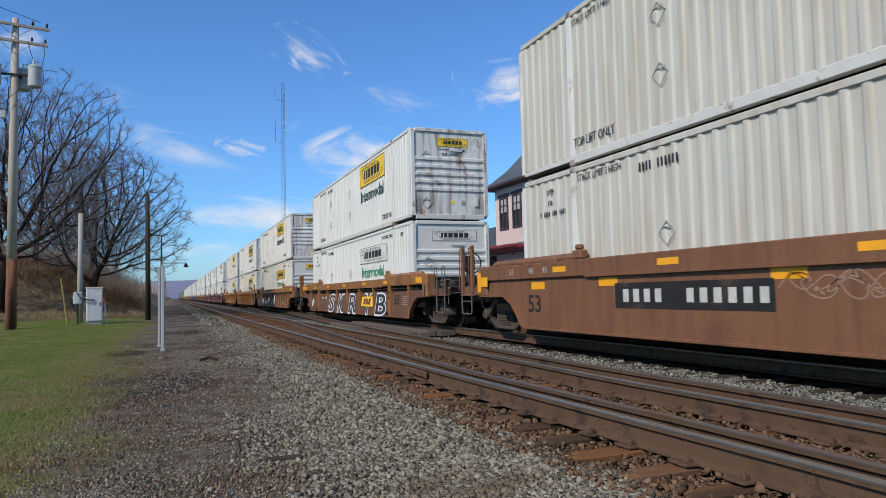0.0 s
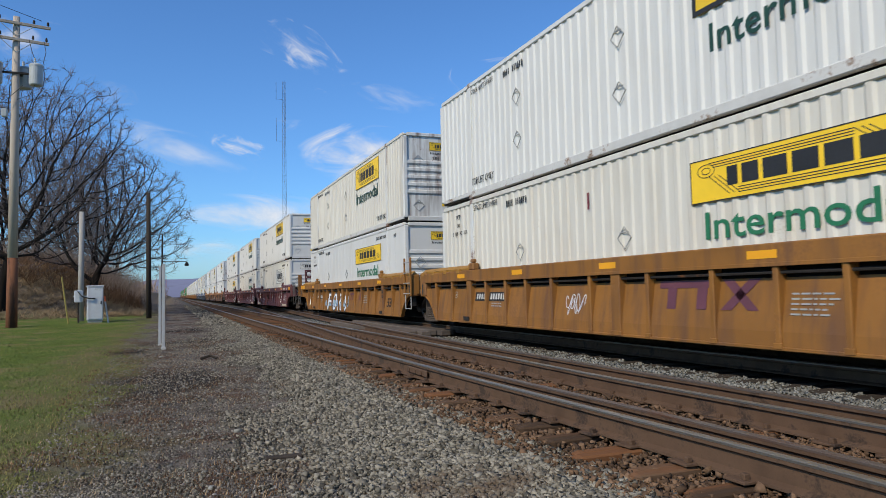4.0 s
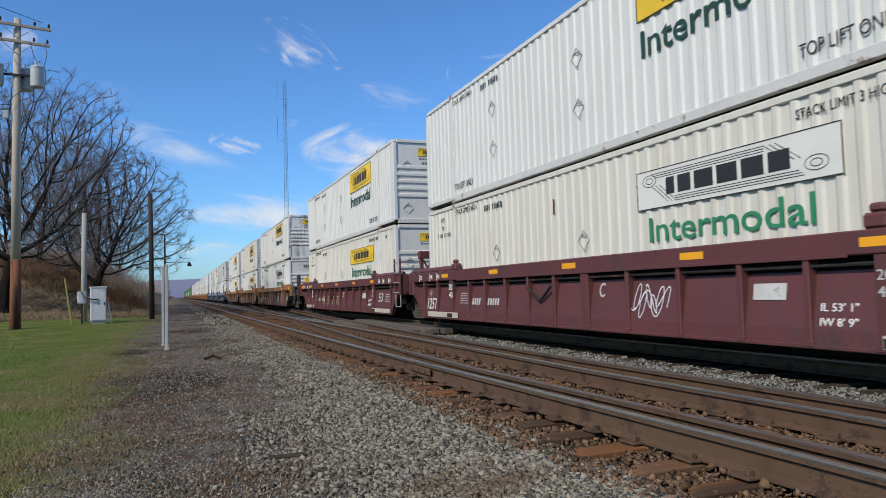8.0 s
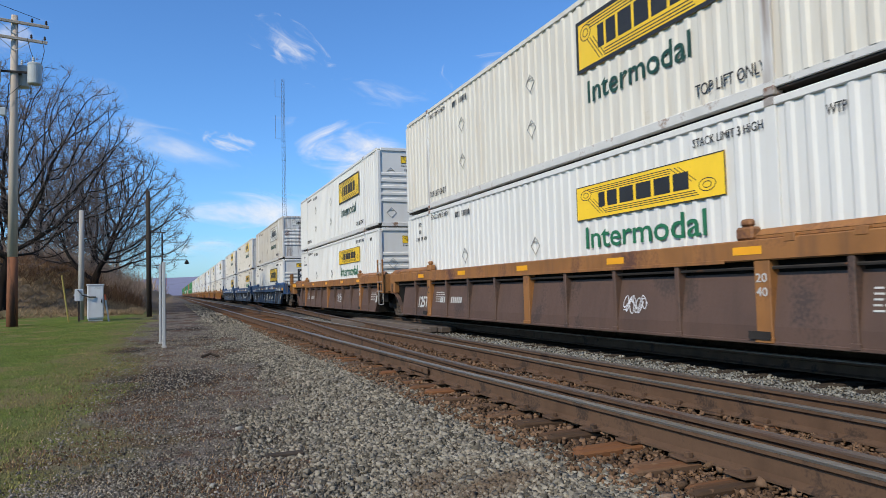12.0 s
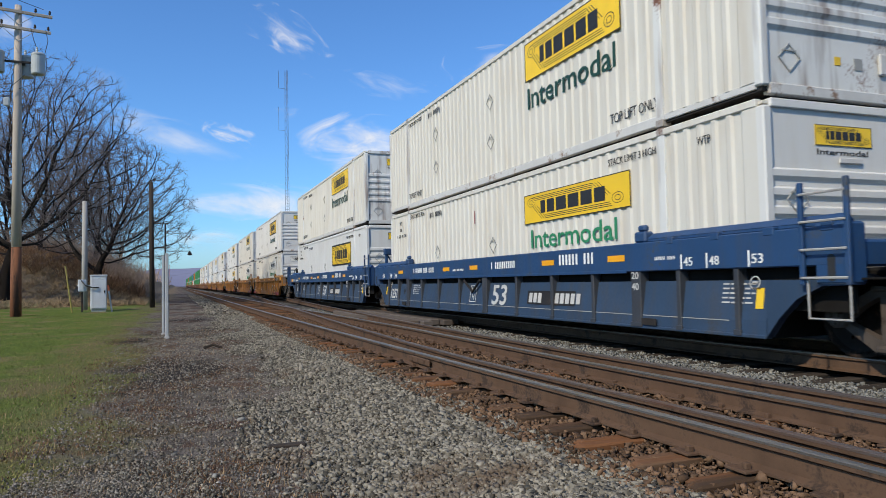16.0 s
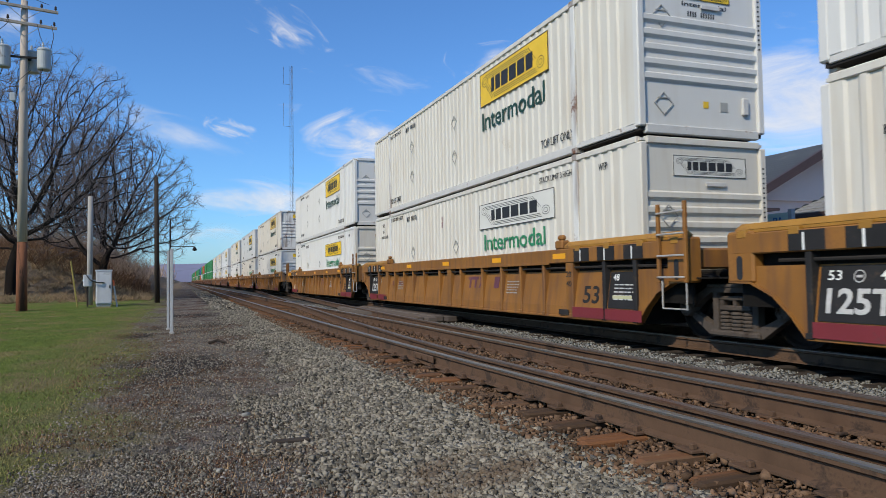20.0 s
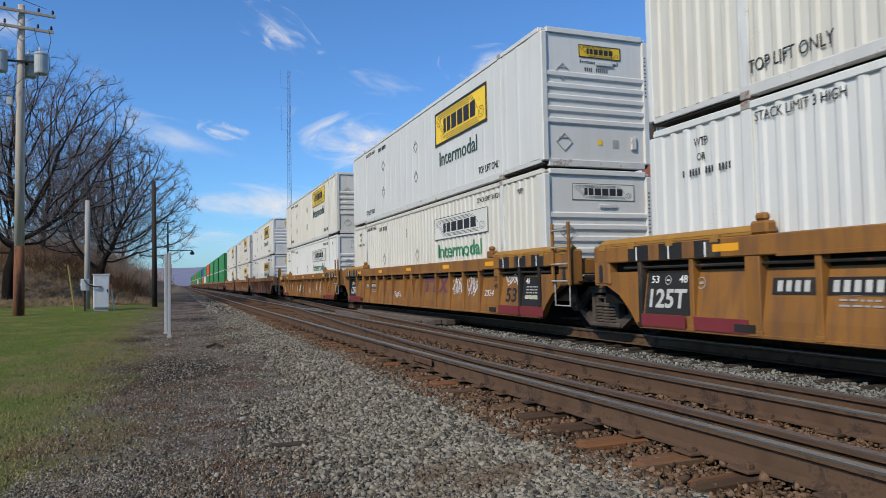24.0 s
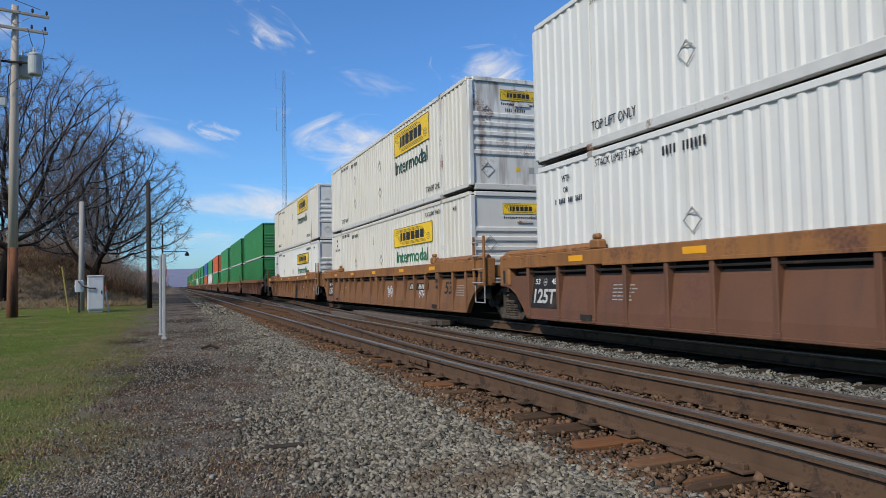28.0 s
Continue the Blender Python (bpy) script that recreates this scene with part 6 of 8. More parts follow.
# quick sprayed tags: from, to, foot, height
TAGS = {2: ((6.4, 5.9, 0.62, 0.25), (5.4, 4.9, 0.50, 0.5), (2.5, 1.95, 0.45, 0.35)), 3: ((9.6, 9.0, 0.5, 0.4),), 6: ((6.45, 5.6, 0.45, 0.55),), 8: ((4.85, 3.75, 0.44, 0.4),), 9: ((4.9, 4.3, 0.5, 0.3),), 10: ((6.2, 5.3, 0.5, 0.4),),
        14: ((10.9, 10.2, 0.5, 0.4),), 17: ((6.9, 6.1, 0.5, 0.45), (3.7, 3.0, 0.5, 0.4)), 18: ((4.74, 3.98, 0.62, 0.45), (3.76, 3.02, 0.58, 0.5), (1.62, 0.88, 0.84, 0.25), (9.9, 9.2, 0.46, 0.2)),
        19: ((10.88, 10.18, 0.46, 0.55), (15.8, 15.25, 0.5, 0.3), (10.0, 9.4, 0.45, 0.55), (8.92, 8.38, 0.5, 0.45), (6.7, 6.07, 0.36, 0.4), (4.69, 4.03, 0.58, 0.45), (3.77, 2.97, 0.36, 0.66)), 21: ((6.8, 6.0, 0.5, 0.4), (3.6, 3.0, 0.5, 0.45))}
# car paint, chord, style, upper box (paint, sides, panel, end paint), lower box, note
UNITS = [
    ("flat", CAR_RUST, CAR_RUST, (CREAM_OLD, "corr", "", RUSTY), (CREAM_OLD, "corr", "", WHITE), "rust-brown smooth-sided well car with graffiti"),
    ("ribbed", CAR_BROWN, CAR_TOP, (WHITE, "corr", "y", RUSTY), (WHITE, "corr", "w", WHITE), "brown ribbed well car sprayed with big letters"),
    ("ribbed", CAR_TAN, CAR_TOP, (WHITE, "corr", "y", RUSTY), (CREAM, "corr", "y", WHITE), "tan-brown ribbed well car with black and white graffiti"),
    ("ribbed", CAR_ORANGE, CAR_ORANGE, (WHITE, "corr", "b", WHITE), (CREAM, "corr", "y", WHITE), "yellow-orange ribbed well car with black panels"),
    ("ribbed", CAR_ORANGE, CAR_ORANGE, (CREAM, "corr", "y", RUSTY), (WHITE, "flat", "y", WHITE), "yellow-orange ribbed well car sprayed with white letters"),
    ("ribbed", CAR_RED, CAR_RED, (WHITE, "corr", "y", WHITE), (CREAM, "corr", "w", WHITE), "oxide-red ribbed well car with white marks"),
    ("ribbed", CAR_RED, CAR_RED, (WHITE, "corr", "y", WHITE), (CREAM, "corr", "w", WHITE), "oxide-red ribbed well car with white marks"),
    ("ribbed", CAR_RED, CAR_RED, (WHITE, "corr", "y", WHITE), (CREAM, "corr", "y", WHITE), "oxide-red ribbed well car with white marks"),
    ("ribbed", CAR_DARK, CAR_TOP, (WHITE, "corr", "y", RUSTY), (WHITE, "corr", "w", WHITE), "dark brown ribbed well car with an orange chord"),
    ("ribbed", CAR_DARK, CAR_TOP, (CREAM, "corr", "b", WHITE), (WHITE, "corr", "y", WHITE), "dark brown ribbed well car with an orange chord"),
    ("ribbed", CAR_DARK, CAR_TOP, (WHITE, "corr", "b", WHITE), (WHITE, "corr", "y", WHITE), "dark brown ribbed well car with an orange chord"),
    ("ribbed", CAR_BLUEGREY, CAR_BLUE, (CREAM_OLD, "corr", "w", RUSTY), (WHITE, "corr", "b", WHITE), "dusty blue ribbed well car with a deep chord"),
    ("ribbed", CAR_BLUEGREY, CAR_BLUE, (CREAM, "corr", "y", RUSTY), (CREAM, "corr", "y", WHITE), "dusty blue ribbed well car with a deep chord"),
    ("ribbed", CAR_BLUEGREY, CAR_BLUE, (CREAM, "corr", "y", RUSTY), (WHITE, "flat", "b", WHITE), "dusty blue ribbed well car with a deep chord"),
    ("ribbed", CAR_ORANGE, CAR_ORANGE, (WHITE, "corr", "b", WHITE), (CREAM, "corr", "w", WHITE), "yellow-orange ribbed well car with black panels"),
    ("ribbed", CAR_ORANGE, CAR_ORANGE, (CREAM, "corr", "y", WHITE), (CREAM, "corr", "w", CREAM), "yellow-orange ribbed well car with black panels"),
    ("ribbed", CAR_ORANGE, CAR_ORANGE, (WHITE, "corr", "y", WHITE), (WHITE, "corr", "y", CREAM), "yellow-orange ribbed well car with black panels"),
    ("ribbed", CAR_ORANGE, CAR_ORANGE, (CREAM, "corr", "y", RUSTY), (WHITE, "corr", "y", WHITE), "yellow-orange ribbed well car with white tags"),
    ("ribbed", CAR_ORANGE, CAR_ORANGE, (WHITE, "flat", "b", WHITE), (CREAM, "corr", "w", WHITE), "yellow-orange ribbed well car with white tags"),
    ("ribbed", CAR_ORANGE, CAR_ORANGE, (CREAM, "corr", "y", CREAM), (WHITE, "corr", "w", WHITE), "yellow-orange ribbed well car with white tags"),
    ("ribbed", CAR_BROWN, CAR_TOP, (WHITE, "corr", "b", WHITE), (WHITE, "corr", "y", WHITE), "faded brown ribbed well car"),
    ("ribbed", CAR_TAN, CAR_TOP, (CREAM, "corr", "y", RUSTY), (CREAM, "corr", "y", WHITE), "faded tan-brown ribbed well car"),
    ("ribbed", CAR_TAN, CAR_TOP, (CREAM, "corr", "y", WHITE), (WHITE, "corr", "b", WHITE), "faded tan-brown ribbed well car"),
]
FAR_BOXES = [(C_GREEN, C_GREEN), (C_GREEN, C_GREEN), (C_GREEN, C_GREEN), (C_ORANGE, C_GREEN), (C_GREEN, WHITE), (C_BLUE, C_ORANGE), (C_GREEN, C_GREEN), (C_GREEN, C_GREEN), (C_GREEN, WHITE), (C_GREEN, C_GREEN),
             (C_ORANGE, C_GREEN), (C_GREEN, C_GREEN), (C_GREEN, C_ORANGE), (C_GREEN, C_GREEN)]
COUPLINGS = {0, 1, 4, 7, 10, 13, 16, 19, 22, 25, 28, 31, 34, 37, 40}
START = -3.27


def build_train():
    y = START
    for k in range(40):
        near_kind = "coupled" if k - 1 in COUPLINGS or k == 0 else "joint"
        far_kind = "coupled" if k in COUPLINGS else "joint"
        if k < len(UNITS):
            style, plate, chord, up, low, label = UNITS[k]
            cz = (1.06, 1.50) if plate is CAR_BLUEGREY else TWIN
            if style == "flat":
                cz = (1.20, 1.50)
            detail = True
        else:
            up, low = FAR_BOXES[(k - len(UNITS)) % len(FAR_BOXES)]
            up, low = (up, "corr", "", up), (low, "corr", "", low)
            style, plate, chord, cz, label, detail = "ribbed", CAR_BROWN, CAR_TOP, TWIN, "far brown ribbed well car", False
        car = well_car(k, style, plate, chord, cz, near_kind, far_kind, label, detail, GLAZE if k == 2 else CAR_TOP if k == 1 else None)
        MOVERS.append((car, y, 0.0))
        for deck, (paint, sides, panel, endp) in ((0, low), (1, up)):
            tone = {"container_white": "white", "container_cream": "streaked cream", "container_grey_cream": "stained greyish cream", "container_green": "green", "container_orange": "orange", "container_blue": "blue"}[paint.name]
            note = {"": "without panels", "y": "with a yellow panel", "b": "with a black-edged yellow panel", "w": "with a faded outlined panel"}[panel]
            lab = f"{tone} container {note}, " + ("stacked on another" if deck else "in a well car")
            plain_low = (not deck) and k in (5, 11, 13)
            box = container(paint, sides, panel, deck, endp, word=not plain_low, near=detail, label=lab)
            MOVERS.append((box, y, FLOOR + deck * 2.9))
        if k == 0:
            deco_flat(car)
        elif k == 1:
            for text, a, b in (("S", 11.5, 10.4), ("K", 9.6, 8.55), ("R", 7.6, 6.4), ("Y", 5.3, 4.2), ("B", 3.6, 2.4)):
                graffiti(car, text, a, 0.27, 0.72, a - b, GLAZE, SPRAY, fat=0.07)
            tag = part("orange_plate", Build().box(0, 1.6, 0, 0.36, 0, 0.012), YELLOW, car, "yellow-orange plate with red blocks", Matrix.Translation(on_plate(5.6, 0.52) + Vector((-0.01, 0, 0))) @ TILT)
            tagged(part("plate_mark", bars([0.28, 0.28, 0.28], 0.22, REDTAG, 0.06, "plate red"), REDTAG, tag, at=Matrix.Translation((0.3, 0.07, 0.012))), kind="stuff")
        elif k == 2:
            field = shared("sprayed field", lambda: Build().box(0, 7.4, 0, 0.62, 0, 0.002).mesh("sprayed_field", SPRAY))
            part("sprayed_field", field, SPRAY, car, "pale sprayed field", Matrix.Translation(on_plate(13.9, 0.43)) @ TILT)
            part("sprayed_field", shared("sprayed foot", lambda: Build().box(0, 7.4, 0, 0.19, 0, 0.002).mesh("sprayed_field", GLAZE)), GLAZE, car, "black sprayed foot", Matrix.Translation((-1.494, 13.9, 0.23)) @ SIDE)
            for a in (13.3, 11.4, 9.9, 8.6):
                part("sprayed_band", shared("sprayed chord", lambda: Build().box(0, 1.1, 0, 0.24, 0, 0.003).mesh("sprayed_band", GLAZE)), GLAZE, car, "black sprayed stretch of the chord", Matrix.Translation((-1.524, a, 1.22)) @ SIDE)
            for text, a, b in (("T", 13.8, 12.7), ("E", 12.6, 11.6), ("X", 11.5, 10.3), ("O", 10.2, 9.0), ("U", 8.9, 7.8), ("R", 7.75, 6.6)):
                write("graffiti", text, GLAZE, car, on_plate(a, 0.42) + Vector((-0.004, 0, 0)), TILT, 0.62, a - b, 0.10)
        elif k == 4:
            part("sprayed_field", Build().box(0, 4.6, 0, 0.26, 0, 0.002), SPRAY_BLUE, car, "light blue sprayed field", Matrix.Translation(on_plate(11.6, 0.43)) @ TILT)
            for text, a, b in (("F", 11.0, 10.3), ("O", 9.95, 9.25), ("R", 8.9, 8.2), ("9", 7.75, 7.1)):
                graffiti(car, text, a, 0.27, 0.74, a - b, SPRAY, GLAZE, fat=0.07)
        for y1, y0, z, tall in TAGS.get(k, ()):
            scribble(car, y1, z, y1 - y0, tall, int(40 + k * 7 + y1), SPRAY)
        if k == 7:
            for text, a in (("3", 11.6), ("5", 10.6), ("7", 9.5), ("R", 8.5)):
                write("chalk_mark", text, CHALK, car, on_plate(a, 0.44), TILT, 0.42, 0.5, -0.035, "thin yellowish chalk figure")
        if k == 18:
            write("graffiti_tag", "2024", SPRAY, car, on_plate(2.68, 0.60), TILT, 0.16, 0.5, -0.02, "white sprayed figures")
        y += CL + (COUPLED if k in COUPLINGS else JOINT)


def deco_flat(car):
    """Marks and sprayed writing on the smooth-sided car."""
    x = -1.461
    plate = part("number_plate", Build().box(0, 3.2, 0, 0.40, 0, 0.005), BLACKPANEL, car, "black number panel with pale blocks", Matrix.Translation((x, 12.75, 0.66)) @ SIDE)
    tagged(part("number_mark", bars([0.14] * 4 + [-0.3] + [0.14] * 6, 0.20, PALE_INK, 0.12, "plate"), PALE_INK, plate, at=Matrix.Translation((0.22, 0.10, 0.006))), kind="stuff")
    write("capacity_mark", "53", BLACKPANEL, car, (x - 0.002, 15.7, 0.55), SIDE, 0.34, 0.50, 0.02)
    for y, z in ((15.55, 0.99), (13.2, 1.02), (9.6, 1.04)):
        part("reflector", Build().box(0, 0.52, 0, 0.14, 0, 0.004), REFLECTOR, car, at=Matrix.Translation((x, y, z)) @ SIDE)
    corner = Build().box(0, 0.2, 0, 0.45, 0, 0.004).box(0.2, 0.55, 0.12, 0.34, 0, 0.004)
    part("corner_panel", corner, REFLECTOR, car, "yellow end panel", Matrix.Translation((-1.53, CL + 1.88, 0.95)) @ SIDE)
    for y, z, w, h, seed in ((9.4, 0.80, 1.5, 0.34, 5), (7.9, 0.70, 1.6, 0.5, 11), (6.2, 0.62, 1.3, 0.5, 17)):
        scribble(car, y, z, w, h, seed, PINK, Matrix.Translation((x - 0.004, y, z)) @ SIDE)
    for text, y in (("53", CL + 0.25), ("48", CL - 0.6), ("45", CL - 1.15)):
        write("length_mark", text, GREY_INK, car, (-1.525, y, 1.30), SIDE, 0.12, 0.18, 0.005)


build_train()

# ---- beside the track, on the lawn ----
def bearing(az, d, z=None):
    """A point d metres off at az degrees to the right of the track."""
    x, y = d * math.sin(radians(az)), d * math.cos(radians(az))
    return Vector((x, y, ground_z(x, y) if z is None else z))


def utility_pole():
    p = bearing(-10.58, 34.0)
    ob = thing("utility_pole", "tall weathered wooden utility pole with transformers and crossarms", "utility pole", at=Matrix.Translation(p))
    top = 13.15
    part("pole", Build().tube([(0, 0, 2.9), (0, 0, 8), (0.0, 0, top)], [0.19, 0.17, 0.13], 14), WOOD_POLE, ob, smooth=True)
    part("pole_foot", Build().tube([(0, 0, -0.3), (0, 0, 1.5), (0, 0, 2.9)], [0.22, 0.205, 0.19], 14), WOOD_STAIN, ob, "red-brown stained foot of the pole", smooth=True)
    turn = Matrix.Rotation(radians(14), 4, "Z")
    for z, half in ((top - 0.32, 1.25), (top - 1.02, 1.20)):
        arm = part("crossarm", Build().box(-half, half, -0.22, -0.12, z - 0.06, z + 0.06, 0.01), WOOD_POLE, ob, at=turn)
        for x in (-half + 0.1, -half * 0.5, half * 0.5, half - 0.1):
            part("insulator", Build().lathe([(0.02, z + 0.05), (0.02, z + 0.11), (0.055, z + 0.12), (0.04, z + 0.2), (0.05, z + 0.22), (0.02, z + 0.27)], (x, -0.17, 0), sides=8), WOOD_DARK, arm)
        for s in (-1, 1):
            part("brace", Build().tube([(s * half * 0.5, -0.2, z - 0.05), (0, -0.17, z - 0.55)], 0.014, 5), CAN, arm)
    for x, yy in ((-0.72, -0.15), (0.78, -0.15), (0.25, 0.45)):
        can = part("transformer", Build().lathe([(0.24, 0), (0.27, 0.04), (0.27, 0.80), (0.285, 0.82), (0.285, 0.87), (0.22, 0.93), (0.08, 0.96)], (x, yy, top - 2.95), sides=20), CAN, ob, "grey transformer can", smooth=False)
        part("bushing", Build().lathe([(0.06, 0), (0.04, 0.06), (0.06, 0.1), (0.04, 0.15), (0.055, 0.19), (0.02, 0.25)], (x - 0.05, yy, top - 2.0), sides=8), CAN, can)
        part("bracket", Build().box(min(x, 0), max(x, 0), yy - 0.04 if yy < 0 else 0.0, yy + 0.04 if yy < 0 else yy, top - 2.5, top - 2.42), DARKSTEEL, can)
    part("cutout_box", Build().box(-0.48, -0.26, -0.2, 0.0, top - 4.35, top - 4.0, 0.03), CAN, ob)
    for pts in ([(0.5, -0.17, top - 0.98), (0.62, -0.2, top - 1.5), (0.75, -0.15, top - 1.9)], [(1.05, -0.17, top - 0.98), (1.15, -0.25, top - 1.5), (1.0, -0.2, top - 2.2), (0.6, -0.3, top - 3.4), (0.1, -0.2, top - 3.6)],
                [(-0.5, -0.17, top - 0.98), (-0.9, -0.3, top - 1.5), (-0.75, -0.15, top - 1.9)], [(0.3, -0.2, top - 3.0), (-0.3, -0.3, top - 3.7), (-1.2, -0.3, top - 3.4)], [(0.17, -0.1, top - 4.2), (0.7, 1.2, 5.2), (1.5, 3.0, 3.4), (2.0, 4.6, 2.6)]):
        part("cable", Build().tube(pts, 0.014, 5), BLACK, ob)
    return p, top


pole_at, pole_top = utility_pole()
for dx, dz in ((0.95, 0.22), (-0.95, 0.24)):
    a = pole_at + Vector((dx, -0.1, pole_top - 0.32 + dz))
    path = [a + Vector((-26 * k, -30 * k, 2.0 * k - 3.0 * k * (1 - k))) for k in [i / 10 for i in range(11)]]
    solid("power_line", Build().tube(path, 0.012, 5), BLACK, "thin black overhead power line from the utility pole", "power line")


def round_pole(name, az, d, el, radius, mat, label, lean=(0, 0)):
    p = bearing(az, d)
    h = 0.98 + d * math.tan(radians(el)) - p.z
    ob = solid(name, Build().tube([(0, 0, -0.2), (lean[0] / 2, 0, h / 2), (lean[0], 0, h)], [radius, radius * 0.9, radius * 0.78], 12), mat, label, "pole", smooth=True)
    ob.matrix_basis = Matrix.Translation(p)
    return p, h


pb, hb = round_pole("service_pole", -6.30, 38.0, 6.35, 0.14, WOOD_GREY, "short grey wooden service pole behind a cabinet")
round_pole("wooden_pole", -1.72, 39.0, 7.95, 0.135, WOOD_DARK, "dark bare wooden pole on the lawn's edge", (-0.06, 0))


def cabinet():
    p = bearing(-5.38, 36.5)
    ob = thing("signal_cabinet", "grey metal signal cabinet standing on the lawn beside a pole", "cabinet", at=Matrix.Translation(p) @ Matrix.Rotation(radians(7), 4, "Z"))
    part("body", Build().box(-0.34, 0.34, -0.3, 0.3, 0.10, 1.66, 0.02), BOXGREY, ob)
    part("lid", Build().box(-0.37, 0.37, -0.33, 0.33, 1.66, 1.72, 0.015), BOXGREY, ob)
    part("door", Build().box(-0.31, 0.31, -0.325, -0.302, 0.16, 1.60, 0.01), BOXGREY, ob)
    part("handle", Build().box(0.22, 0.27, -0.36, -0.325, 0.85, 1.0, 0.01), DARKSTEEL, ob)
    part("base", Build().box(-0.30, 0.30, -0.26, 0.26, -0.1, 0.10), CONCRETE, ob)
    part("meter_box", Build().box(-0.86, -0.50, -0.16, 0.10, 0.95, 1.5, 0.03), BOXGREY, ob)
    part("meter_arm", Build().box(-0.9, -0.3, -0.02, 0.04, 1.2, 1.26), BOXGREY, ob)
    part("conduit", Build().tube([(-0.72, -0.2, 1.45), (-0.55, -0.42, 1.22), (-0.25, -0.42, 1.12), (0.0, -0.34, 1.12)], 0.03, 8), BLACK, ob)
    part("meter_stub", Build().box(-0.72, -0.64, -0.05, 0.03, -0.1, 0.95), DARKSTEEL, ob)


cabinet()


def stake(name, a, b, mat, tip, label):
    ob = thing(name, label, "marker stake")
    part("shaft", Build().tube([a, b], 0.035, 8), mat, ob)
    if tip:
        k = a.lerp(b, 0.8)
        part("tip", Build().tube([k, b + (b - a) * 0.01], 0.04, 8), tip, ob, "orange tip")


stake("marker_stake", bearing(-7.1, 36), bearing(-7.55, 36, 2.0), YELLOW_PIPE, None, "thin leaning yellow marker pipe on the lawn")
stake("marker_stake", bearing(-4.48, 35.5), bearing(-4.75, 35.5, 1.08), POST_WHITE, ORANGE_TIP, "white marker stake with an orange tip")


def marker_posts():
    for az, d, h, w, label in ((-0.70, 19.2, 2.18, 0.041, "white square sign post seen edge on"), (-0.95, 21.0, 2.2, 0.036, "thin grey-white post beside the track")):
        p = bearing(az, d)
        ob = thing("sign_post", label, "post", "posts by the track", at=Matrix.Translation(p))
        part("post", Build().box(-w, w, -w, w, -0.2, h, 0.012), POST_WHITE, ob)
        part("foot", Build().box(-w * 1.5, w * 1.5, -w * 1.5, w * 1.5, -0.1, 0.05, 0.01), CONCRETE, ob)
        if w > 0.04:
            part("sign", Build().box(0.052, 0.062, -0.02, 0.30, h - 0.60, h - 0.30, 0.002), ORANGE_TIP, ob, "red-faced sign edge on")


marker_posts()


def yard_lamp():
    p = bearing(-0.8, 62.0)
    ob = thing("street_lamp", "thin dark lamp post with two arms far along the track", "lamp post", at=Matrix.Translation(p))
    h = 6.3
    part("post", Build().tube([(0, 0, -0.2), (0, 0, h)], [0.09, 0.06], 8), DARKSTEEL, ob)
    part("arm", Build().tube([(-1.15, 0, h - 0.05), (0, 0, h), (0.3, 0, h)], 0.035, 6), DARKSTEEL, ob)
    part("lamp_head", Build().lathe([(0.05, 0.3), (0.16, 0.1), (0.2, 0.0), (0.1, -0.06)], (1.9, 0, h - 2.6), sides=10), DARKSTEEL, ob)
    part("arm", Build().tube([(0, 0, h - 2.3), (1.9, 0, h - 2.3)], 0.03, 6), DARKSTEEL, ob)


yard_lamp()


def radio_mast():
    d = 300.0
    p = bearing(8.4, d, 0.0)
    h = 0.98 + d * math.tan(radians(16.88))
    ob = thing("radio_mast", "tall slender steel lattice radio mast behind the train", "radio mast", at=Matrix.Translation(p))
    feet = [(0.95 * math.cos(a), 1.0 * math.sin(a)) for a in (0.5, 2.6, 4.7)]

    def wide(z):
        return 1.15 - 0.45 * z / h
    for x, y in feet:
        part("leg", Build().tube([(x * wide(0), y * wide(0), -3), (x * wide(h), y * wide(h), h)], 0.065, 5), MAST, ob)
    b = Build()
    n = 34
    for i in range(n):
        z0, z1 = h * i / n, h * (i + 1) / n
        for j in range(3):
            (x0, y0), (x1, y1) = feet[j], feet[(j + 1) % 3]
            b.tube([(x0 * wide(z0), y0 * wide(z0), z0), (x1 * wide(z1), y1 * wide(z1), z1)], 0.028, 4)
            b.tube([(x1 * wide(z0), y1 * wide(z0), z0), (x0 * wide(z0), y0 * wide(z0), z0)], 0.028, 4)
    tagged(part("bracing", b, MAST, ob), kind="stuff")
    for z, up in ((h - 8, 7.5), (h - 26, 10)):
        part("aerial", Build().tube([(-0.6, 0, z), (-3.3, 0, z), (-3.3, 0, z + up)], 0.08, 5), MAST, ob)


radio_mast()


# ---- trees ----
def crown_points(r, count, centre, radii, cut):
    """Points that branches grow towards, in a rounded crown that is fuller near its outside; none below cut."""
    p = r.normal(0, 1, (count, 3))
    p /= np.linalg.norm(p, axis=1)[:, None]
    wob = np.array([1 + 0.16 * noise.noise((a * 1.6, b * 1.6, c * 1.6 + 5)) for a, b, c in p])
    p *= (r.uniform(0.02, 1, count) ** 0.42 * wob)[:, None]
    p = p * np.array(radii) + np.array(centre)
    return p[p[:, 2] > cut]


